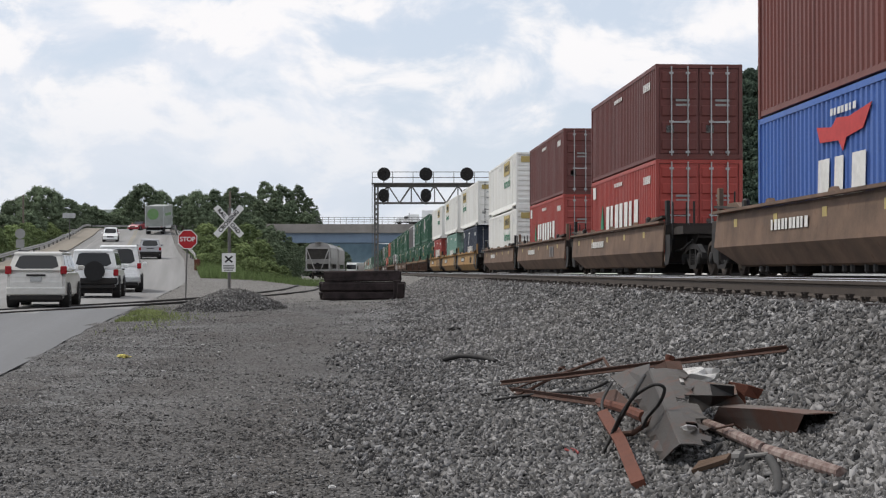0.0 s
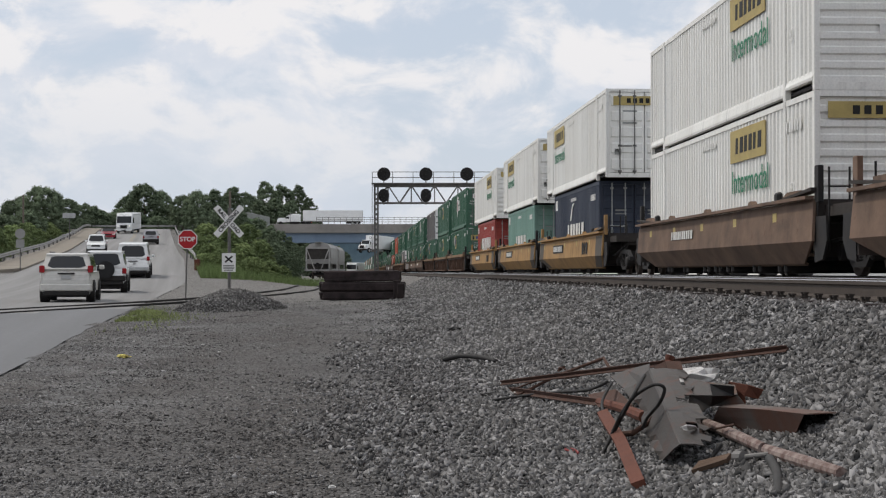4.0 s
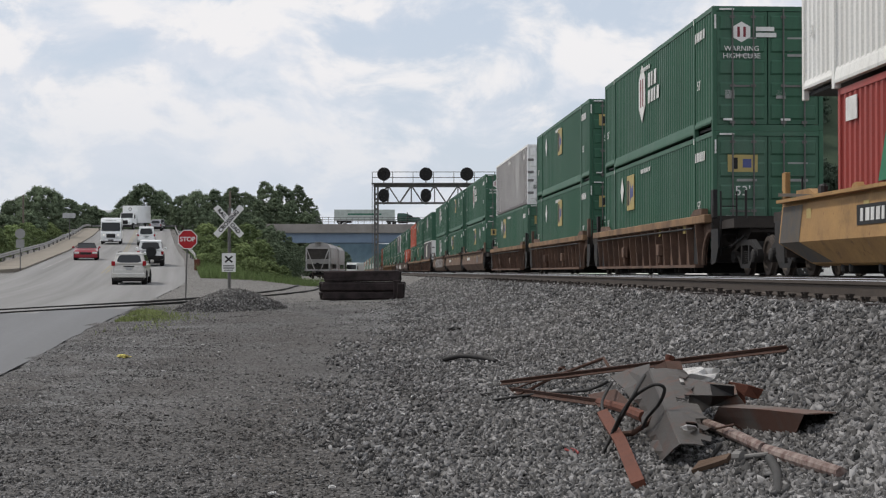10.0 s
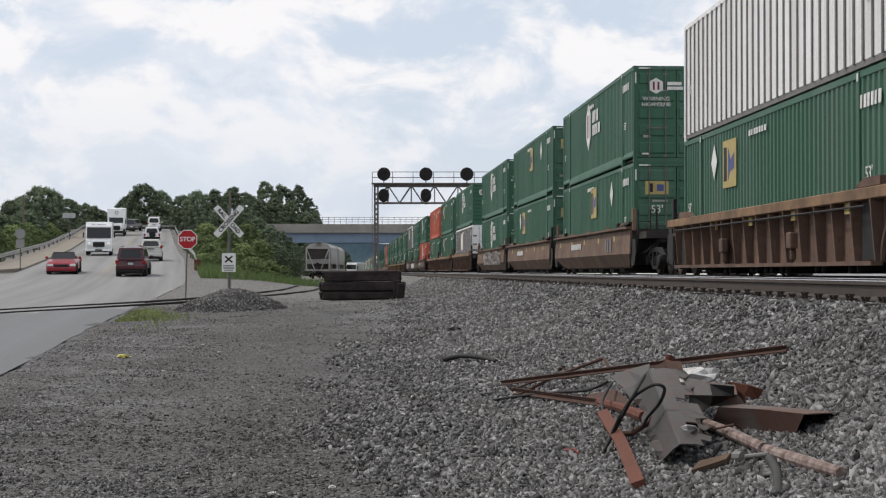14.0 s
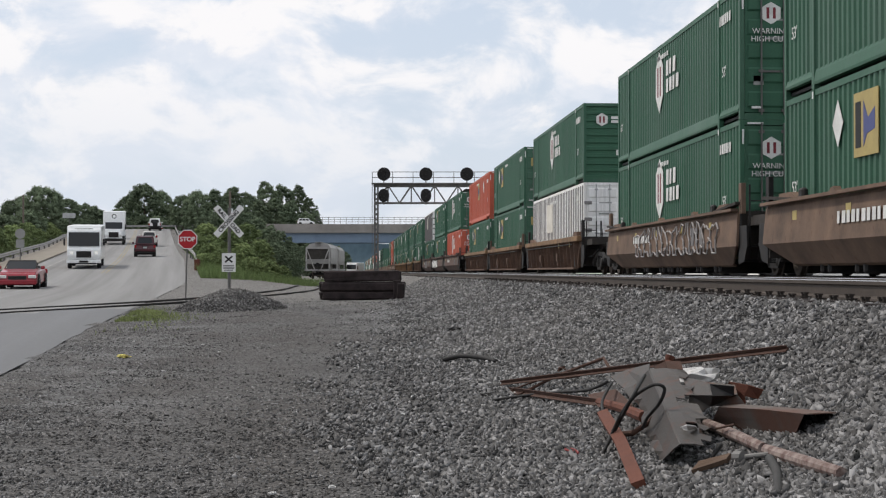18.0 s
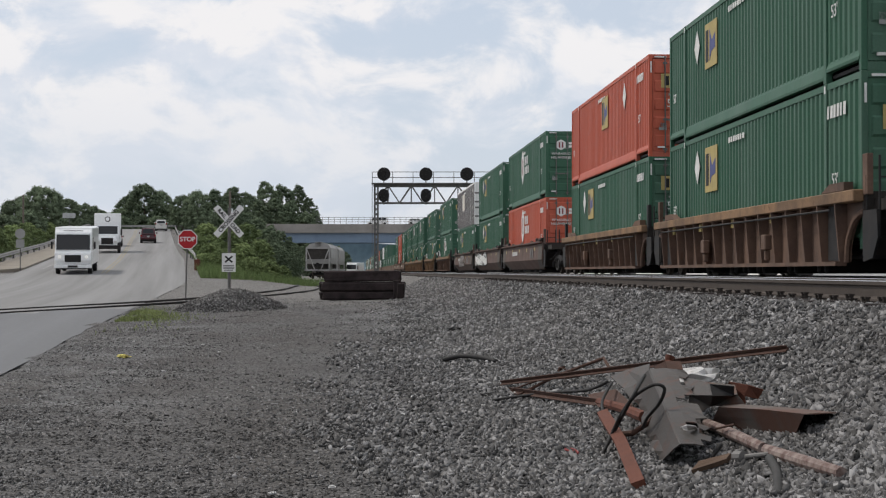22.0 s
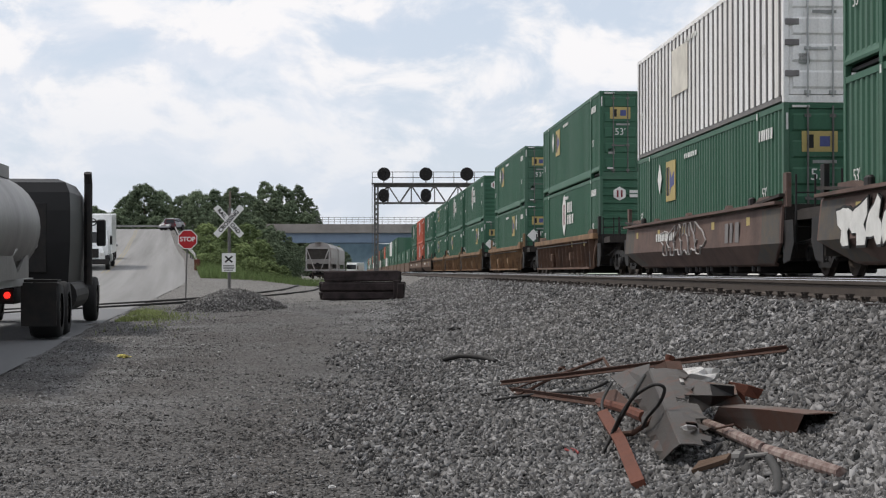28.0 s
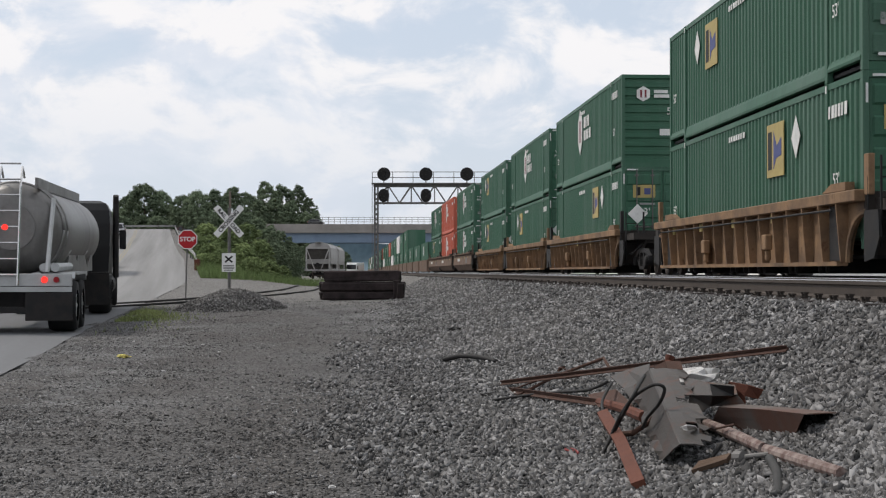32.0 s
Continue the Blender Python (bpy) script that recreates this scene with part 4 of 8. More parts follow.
def bogie(parent, y):
    b = part("bogie", boxes((-0.95, 0.95, y - 0.2, y + 0.2, 0.42, 0.75), (-0.3, 0.3, y - 0.3, y + 0.3, 0.7, 0.95)), BLACK_STEEL, parent)
    for d in (-0.89, 0.89):
        w = wheelset(b, y + d)
    for s in (-1, 1):
        bm = bmesh.new()
        for prof in ([(y - 1.1, 0.42), (y - 0.9, 0.54), (y - 0.45, 0.66), (y + 0.45, 0.66), (y + 0.9, 0.54), (y + 1.1, 0.42), (y + 1.1, 0.56), (y + 0.55, 0.78), (y - 0.55, 0.78), (y - 1.1, 0.56)],
                     [(y - 0.72, 0.42), (y - 0.36, 0.16), (y + 0.36, 0.16), (y + 0.72, 0.42), (y + 0.62, 0.46), (y + 0.32, 0.26), (y - 0.32, 0.26), (y - 0.62, 0.46)]):
            prism(bm, prof, s * 0.96, s * 1.07)
        for d in (-0.32, 0.32):
            box(bm, s * 1.015 - 0.055, s * 1.015 + 0.055, y + d - 0.06, y + d + 0.06, 0.2, 0.7)
        part("side_frame", bm, BLACK_STEEL, b)
        for d in (-0.89, 0.89):
            part("journal_box", tube(bmesh.new(), [(s * 0.92, y + d, 0.42), (s * 1.12, y + d, 0.42), (s * 1.15, y + d, 0.42)], [0.15, 0.15, 0.1], 12), BLACK_STEEL, b)
        for d in (-0.16, 0.0, 0.16) if s < 0 else ():
            part("spring", tube(bmesh.new(), [(s * 1.01 + 0.05 * math.cos(k * 1.57), y + d + 0.05 * math.sin(k * 1.57), 0.27 + 0.011 * k) for k in range(24)], 0.014, 5), BLACK_STEEL, b)


def graffiti(w, x, mark, seed):
    """Spray-painted scribble: overlapping loops with no letters, flat on the side plate."""
    r = random.Random(seed)
    y = mark[1]
    i = 0
    while y > mark[2]:
        wd = r.uniform(0.7, 1.15)
        pts = []
        for k in range(14):
            a = 2 * math.pi * k / 14 + 0.5
            q = 1 + 0.35 * math.sin(3 * a + i) + 0.2 * math.sin(5 * a + 2 * i)
            pts.append((y - wd / 2 + wd * 0.42 * q * math.cos(a), 0.83 + 0.36 * q * math.sin(a)))
        pts = [(p, min(max(z, 0.5), 1.26)) for p, z in pts]
        if mark[0] == "fill":
            rim = [(y - wd / 2 + (p - y + wd / 2) * 1.14, 0.83 + (z - 0.83) * 1.16) for p, z in pts]
            part("graffiti", prism(bmesh.new(), [(p, min(max(z, 0.46), 1.28)) for p, z in rim], x + 0.002 + 0.001 * (i % 3), x + 0.03), BLACK, w)
            part("graffiti", prism(bmesh.new(), pts, x - 0.004 + 0.001 * (i % 3), x + 0.03), LETTER, w)
        else:
            part("graffiti", tube(bmesh.new(), [(x + 0.012, p, z) for p, z in pts], 0.022, 5), SPRAY, w)
        y -= wd * 0.85
        i += 1


BAND_GREY = mat("dark_grey_band_paint", (0.075, 0.072, 0.07), 0.7, dark=(0.12, 0.09, 0.06), scale=3, amount=0.7, fine=25, bump=0.05)
SPRAY = mat("grey_spray_paint", (0.36, 0.34, 0.33), 0.8, scale=4)


def well_car(style, color, near_end, far_end, seed=0, mark=None):
    """One unit of a double-stack well car; origin on the rail top at its middle. near_end, far_end: where its bogies stand."""
    pm = PAINTS[color]
    words = {"cartan": "dirty tan", "tan": "yellow-tan", "carbrown": "grimy brown", "cardark": "dark brown", "carrust": "rust-brown"}
    kind = "smooth-sided" if style == "smooth" else "ribbed-sided"
    w = thing("well_car", f"{words[color]} {kind} double-stack well car under two containers", "railcar", group="well cars of the train")
    L = 17.3
    h = L / 2
    X = 1.5
    for s in (-1, 1):
        if style == "smooth":
            # bowed plate with a knuckle line and raked ends
            ring = []
            for z, x, half in ((1.36, X - 0.03, h), (1.30, X + 0.01, h + 0.05), (0.62, X + 0.06, h + 0.12), (0.23, X - 0.2, h - 1.25), (0.19, X - 0.3, h - 1.35)):
                ring.append([(s * x, -half + 2 * half * i / 12, z) for i in range(13)])
            sill = part("side_sill", grid(ring, pm, False), None, w)
            md = sill.modifiers.new("thickness", "SOLIDIFY")
            md.thickness = 0.05
            if s < 0 and color in ("tan", "cardark"):
                for e in (-1, 1):
                    band = [[(-(x + 0.006), e * (half - q), z) for q in (0.06, 0.5, 0.95, 1.4)] for z, x, half in ((1.29, X + 0.011, h), (0.62, X + 0.06, h + 0.1), (0.25, X - 0.185, h - 1.2))]
                    part("end_band", grid(band, BAND_GREY, False), None, w, "dark grey painted end of the side plate")
            if s < 0:
                for e in (-1, 1):
                    # sloping flap that leads boxes into the well, and a hinge block beside it
                    flap = prism(bmesh.new(), [(e * (h + 0.1), 1.5), (e * (h - 2.0), 1.4), (e * (h - 2.0), 1.44), (e * (h + 0.1), 1.56)], -X - 0.07, -X + 0.12)
                    part("guide_flap", flap, BAND_GREY if color == "tan" else GRIME, w)
                    part("flap_hinge", boxes((-X - 0.02, -X + 0.1, e * (h - 2.45) - 0.14, e * (h - 2.45) + 0.14, 1.4, 1.6), bevel=0.04), BLACK_STEEL, w)
                for y in (-4.2, 0.0, 4.2):
                    part("lashing_block", prism(bmesh.new(), [(y - 0.2, 1.42), (y + 0.2, 1.42), (y + 0.12, 1.5), (y - 0.05, 1.52)], -X - 0.02, -X + 0.1), pm, w)
            part("top_flange", boxes((s * X - 0.14, s * X + 0.02, -h, h, 1.36, 1.42)) if s < 0 else boxes((X - 0.02, X + 0.14, -h, h, 1.36, 1.42)), pm, w)
        else:
            arch = [(0.95 * math.cos(a), 0.24 + 0.8 * math.sin(a)) for a in [math.pi / 2 * k / 6 for k in range(7)]]
            outline = [(-h + q, z) for q, z in arch[::-1]] + [(h - q, z) for q, z in arch] + [(h, 1.2), (-h, 1.2)]
            sill = part("side_sill", prism(bmesh.new(), outline, s * (X - 0.11) - 0.03, s * (X - 0.11) + 0.03), pm, w)
            for e in (-1, 1):
                part("arch_lip", tube(bmesh.new(), [(s * (X - 0.06), e * (h - q), z) for q, z in arch], 0.05, 6), pm, w)
            part("top_chord", boxes((s * X - 0.13, s * X + 0.1, -h, h, 1.2, 1.39), bevel=0.015), PAINTS["cartan"] if color != "cardark" else pm, w)
            part("bottom_chord", boxes((s * X - 0.13, s * X + 0.06, -h + 0.95, h - 0.95, 0.18, 0.25)), pm, w)
            rib = mesh_of(prism(bmesh.new(), [(0.12, 0.24), (0.12, 1.2), (-0.1, 1.2), (-0.085, 1.0), (-0.02, 0.24)], -0.025, 0.025, "y"), pm)
            for i in range(16):
                y = -h + 1.0 + (L - 2.0) * i / 15
                m = pose(-X - 0.03, y, 0) if s < 0 else pose(X + 0.03, y, 0, 0, 0, 180)
                part("rib", rib, pm, w, at=m)
            for y in (-h + 1.5, h - 1.5):
                part("end_panel", boxes((s * (X - 0.055) - 0.03, s * (X - 0.055) + 0.03, y - 0.36, y + 0.36, 0.27, 1.19)), BLACK_STEEL, w)
            part("side_pipe", tube(bmesh.new(), [(s * (X + 0.14), -h + 1.2, 1.1), (s * (X + 0.14), h - 1.2, 1.1)], 0.02, 6), BLACK_STEEL, w)
            for y in (-3.1, 2.4):
                part("release_rod_bracket", boxes((s * (X + 0.1) - 0.07, s * (X + 0.1) + 0.07, y - 0.16, y + 0.16, 0.5, 0.8), (s * (X + 0.08) - 0.05, s * (X + 0.08) + 0.05, y - 0.06, y + 0.06, 0.3, 0.5), bevel=0.02), pm, w)
    part("cross_bearer", BEARER, None, w, at=pose(0, 0, 0))
    for y in (-5.6, -3.6, -1.2, 1.2, 3.6, 5.6):
        part("cross_bearer", BEARER, None, w, at=pose(0, y, 0))
    part("well_floor", boxes((-1.2, 1.2, -h + 0.8, h - 0.8, 0.3, 0.36)), BLACK_STEEL, w)
    for s, end in ((-1, near_end), (1, far_end)):
        a = s * h
        y0, y1 = min(a, a + s * 1.5), max(a, a + s * 1.5)
        bm = boxes((-1.3, 1.3, y0, y1, 1.05, 1.25))
        prism(bm, [(a - s * 0.1, 0.3), (a + s * 0.2, 0.3), (a + s * 1.4, 0.95), (a + s * 1.4, 1.1), (a - s * 0.1, 1.1)], -0.9, 0.9)
        part("end_platform", bm, GRIME, w)
        part("end_bulkhead", boxes((-1.46, 1.46, a - 0.05, a + 0.05, 0.35, 1.36)), GRIME, w)
        # loading guides that stand up at the ends
        for x in (-1.42, 1.42):
            part("stacking_guide", boxes((x - 0.05, x + 0.05, a + s * 0.1 - 0.12, a + s * 0.1 + 0.12, 1.3, 1.95), bevel=0.01), pm if seed % 2 else BLACK_STEEL, w)
            gb = bmesh.new()
            prism(gb, [(a - s * 2.2, 1.42), (a - s * 0.9, 1.42), (a - s * 0.9, 1.56), (a - s * 1.7, 1.56)], x - 0.08, x + 0.08)
            part("container_guide", gb, pm, w)
        # ladder and pipes on the end
        lad = bmesh.new()
        for x in (-1.36, -1.0):
            tube(lad, [(x, a + s * 0.5, 0.45), (x, a + s * 0.5, 1.9)], 0.02, 6)
        for k in range(4):
            tube(lad, [(-1.36, a + s * 0.5, 0.6 + k * 0.32), (-1.0, a + s * 0.5, 0.6 + k * 0.32)], 0.014, 5)
        part("ladder", lad, BLACK_STEEL, w)
        for x in (-1.44, -0.7, 0.4):
            part("grab_iron", tube(bmesh.new(), [(x, a + s * 0.06, 0.75), (x - 0.02, a + s * 0.16, 0.78), (x - 0.02, a + s * 0.16, 1.6), (x, a + s * 0.06, 1.63)], 0.016, 6), BLACK_STEEL, w)
        part("air_hose", tube(bmesh.new(), [(-0.5, a + s * 1.3, 0.95), (-0.52, a + s * 1.6, 0.7), (-0.5, a + s * 1.85, 0.5), (-0.46, a + s * 2.1, 0.55)], 0.03, 7), HOSE, w, smooth=True)
        part("brake_pipe", tube(bmesh.new(), [(-1.2, a + s * 0.1, 0.62), (-1.2, a + s * 0.9, 0.66), (-1.0, a + s * 1.3, 0.9)], 0.03, 6), BLACK_STEEL, w)
        part("wheel_guard", prism(bmesh.new(), [(a + s * 0.02, 0.24), (a + s * 0.5, 0.3), (a + s * 0.75, 0.62), (a + s * 0.7, 1.05), (a + s * 0.02, 1.05)], -1.48, -1.44), BLACK_STEEL, w)
        if end:
            bogie(w, s * end)
            part("coupler", boxes((-0.15, 0.15, min(s * (end - 0.4), s * (end + 1.4)), max(s * (end - 0.4), s * (end + 1.4)), 0.72, 0.98)), BLACK_STEEL, w)
            bw = tube(bmesh.new(), [(0.9 * s, s * (end - 0.6), 1.25), (0.9 * s, s * (end - 0.6), 1.9)], 0.03, 6)
            part("brake_stand", bw, BLACK_STEEL, w)
    # number panel and reflective patches on the near side
    xs = -X - 0.075 if style == "smooth" else -X - 0.036
    if style == "smooth":
        if color == "tan":
            part("number_panel", boxes((xs + 0.018, xs + 0.05, 1.0, 4.0, 0.82, 1.14)), BLACK, w)
        bars(w, "number_marking", 10, 3.8, 1.2, 0.88, 1.08, xs + 0.014, LETTER)
        if seed % 2:
            bars(w, "company_wordmark", 3, -4.2, -5.6, 0.7, 1.12, xs + 0.015, BLACK if color == "tan" else SEAM, split=True)
    if style == "ribbed" and color == "cartan":
        part("diamond_sign", prism(bmesh.new(), [(-1.32, 1.85), (-1.02, 2.15), (-0.72, 1.85), (-1.02, 1.55)], -h - 0.62, -h - 0.6, "y"), LETTER, w, "white diamond sign on a stalk")
        part("sign_stalk", tube(bmesh.new(), [(-1.02, -h - 0.58, 1.2), (-1.02, -h - 0.58, 1.9)], 0.025, 6), BLACK_STEEL, w)
    if mark:
        graffiti(w, xs - 0.01, mark, seed)
    for i in range(5):
        y = -6.6 + i * 3.25 + 0.3 * (seed % 3)
        part("reflector_patch", boxes((xs - 0.005 + (0.05 if style == "smooth" else 0.02), xs + 0.05, y, y + 0.28, 1.02, 1.2)), YELLOW, w)
    return w


BEARER = mesh_of(boxes((-1.25, 1.25, -0.3, -0.15, 0.05, 0.32), (-1.25, 1.25, 0.15, 0.3, 0.05, 0.32), bevel=0.04), BLACK_STEEL)

# each unit: place of its middle along the track at 16 s, upper box, lower box, car
S40, S53 = 12.19, 16.15
UNITS = [
    (-209.8, ("maroon", S40, "none"), ("maroon", S40, "none"), ("smooth", "carbrown")),
    (-185.3, ("brown", S40, "none"), ("blue", S40, "bird"), ("smooth", "carbrown")),
    (-161.7, ("maroon", S40, "none"), ("red", S40, "big"), ("smooth", "carbrown")),
    (-141.9, ("maroon", S40, "none"), ("red", S40, "big"), ("smooth", "carbrown")),
    (-122.2, ("white", S53, "trucker2"), ("white", S53, "trucker2"), ("smooth", "carbrown")),
    (-98.0, ("white", S53, "trucker"), ("navy", S40, "bigwhite"), ("smooth", "tan")),
    (-78.3, ("white", S53, "trucker"), ("teal", S40, "bigwhite"), ("smooth", "tan")),
    (-58.0, ("white", S53, "trucker2"), ("red", S40, "big"), ("smooth", "tan")),
    (-34.35, ("green", S53, "shield"), ("green", S53, "block"), ("ribbed", "carrust")),
    (-14.6, ("green", S53, "block3"), ("green", S53, "block3"), ("ribbed", "carrust")),
    (5.6, ("oldwhite", S53, "none"), ("green", S53, "block"), ("ribbed", "carrust")),
    (29.15, ("green", S53, "shield"), ("green", S53, "block4"), ("smooth", "carbrown")),
    (48.7, ("green", S53, "block4"), ("green", S53, "block"), ("smooth", "carbrown")),
    (68.45, ("green", S53, "shield"), ("green", S53, "shield"), ("smooth", "carbrown", ("line", 3.5, -6.5))),
    (92.3, ("green", S53, "shieldc"), ("oldwhite", S53, "patch"), ("ribbed", "carrust")),
    (112.55, ("green", S53, "block"), ("green", S53, "block"), ("ribbed", "carrust")),
    (131.75, ("orange", S53, "block4"), ("green", S53, "block"), ("ribbed", "carrust")),
    (156.3, ("green", S53, "shield"), ("orange", S53, "shield"), ("smooth", "cardark")),
    (175.8, ("green", S53, "block"), ("green", S53, "block"), ("smooth", "cardark", ("fill", 7.5, 0.0))),
    (195.75, ("oldwhite", S53, "patch"), ("green", S53, "block"), ("smooth", "cardark", ("line", 3.0, -1.5))),
    (219.2, ("green", S53, "block"), ("green", S53, "shieldc"), ("ribbed", "carrust")),
    (242.9, ("green", S53, "block"), ("green", S53, "block2"), ("ribbed", "cartan")),
    (266.7, ("green", S53, "shieldc"), ("green", S53, "block2"), ("ribbed", "cartan")),
    (285.4, ("green", S53, "shield"), ("green", S53, "block"), ("ribbed", "cartan")),
    (304.5, ("green", S53, "block"), ("green", S53, "block"), ("ribbed", "cartan")),
    (327.0, ("green", S53, "shield"), ("green", S53, "shield"), ("smooth", "carbrown")),
    (347.3, ("orange", S53, "shield"), ("orange", S53, "shield"), ("smooth", "carbrown")),
    (364.9, ("green", S53, "shield"), ("green", S53, "block"), ("smooth", "carbrown")),
]
TRAIN = []  # (thing, place along the track, height of its base)
BOXES = {}


def boxed(color, L, word, seed, H=None):
    H = H or (2.6 if L == S40 else 2.9)
    base = word.rstrip("234c")
    variant = int(word[-1]) if word[-1].isdigit() else 0
    back = "wall" if word.endswith("c") or base == "trucker" and variant else "door"
    key = (color, L, word, H)
    if key in BOXES:
        return copy_thing(BOXES[key], pose(0, 0, 0))
    BOXES[key] = container(L, H, color, base, "panel" if color == "oldwhite" else "box", back, variant)
    return BOXES[key]


CARS = {}
mids = [u[0] for u in UNITS]
for i, (mid, up, low, car) in enumerate(UNITS):
    gap0 = mid - mids[i - 1] if i else 24
    gap1 = mids[i + 1] - mid if i + 1 < len(UNITS) else 20
    near_end = 10.2 if gap0 > 22 else 0
    far_end = gap1 / 2 if gap1 < 22 else 10.2
    key = (*car, bool(near_end), gap1 < 22, i % 2)
    if key in CARS:
        wc = copy_thing(CARS[key], pose(0, 0, 0))
    else:
        wc = CARS[key] = well_car(car[0], car[1], near_end, far_end, i, car[2] if len(car) > 2 else None)
    TRAIN.append((wc, mid, RAIL_Z))
    short = low[1] == S40
    TRAIN.append((boxed(*low, i), mid, 2.04 if short else 1.87))
    TRAIN.append((boxed(*up, i, 2.66 if up[1] == S40 else 2.95 if short else 2.9), mid, 4.65 if short else 4.775))


def far_unit(color, low):
    """A stack of two boxes far off, with plain long sides."""
    w = thing("well_car", "dark brown well car far along the train", "railcar", group="well cars of the train")
    part("side_sill", boxes((-1.5, 1.5, -8.65, 8.65, 0.12, 1.38)), PAINTS["carbrown"], w)
    bogie(w, 10.0)
    out = [(w, RAIL_Z)]
    for k, cc in enumerate((low, color)):
        if not cc:
            continue
        c = thing("shipping_container", f"{cc} long container far along the train", "container", group="containers on the train")
        rows = corrugated(S53, 0.0, 2.88, -1.3, 20, 0.03)
        part("side_panel", grid(rows, PAINTS[cc], False), None, c)
        part("container_shell", boxes((-1.25, 1.3, -S53 / 2, S53 / 2, 0.0, 2.88)), PAINTS[cc], c)
        part("logo_panel", boxes((-1.32, -1.3, 1.5, 2.7, 1.5, 2.5)), LETTER, c)
        out.append((c, 1.87 + 2.905 * k))
    return out


far_kinds = {("green", "green"): None, ("green", "oldwhite"): None, ("oldwhite", "green"): None, ("orange", "green"): None, ("", "green"): None}
order = [("", "green"), ("", "green"), ("", "green"), ("green", "green"), ("green", "green"), ("oldwhite", "green"), ("green", "green"), ("green", "oldwhite"), ("orange", "green"), ("green", "green")]
for i in range(30):
    key = order[i % 10] if i < 10 else order[3 + i % 7]
    if far_kinds[key] is None:
        far_kinds[key] = made = far_unit(*key)
    else:
        made = [(copy_thing(o, pose(0, 0, 0)), z) for o, z in far_kinds[key]]
    for o, z in made:
        TRAIN.append((o, 387.0 + i * 20.4, z))


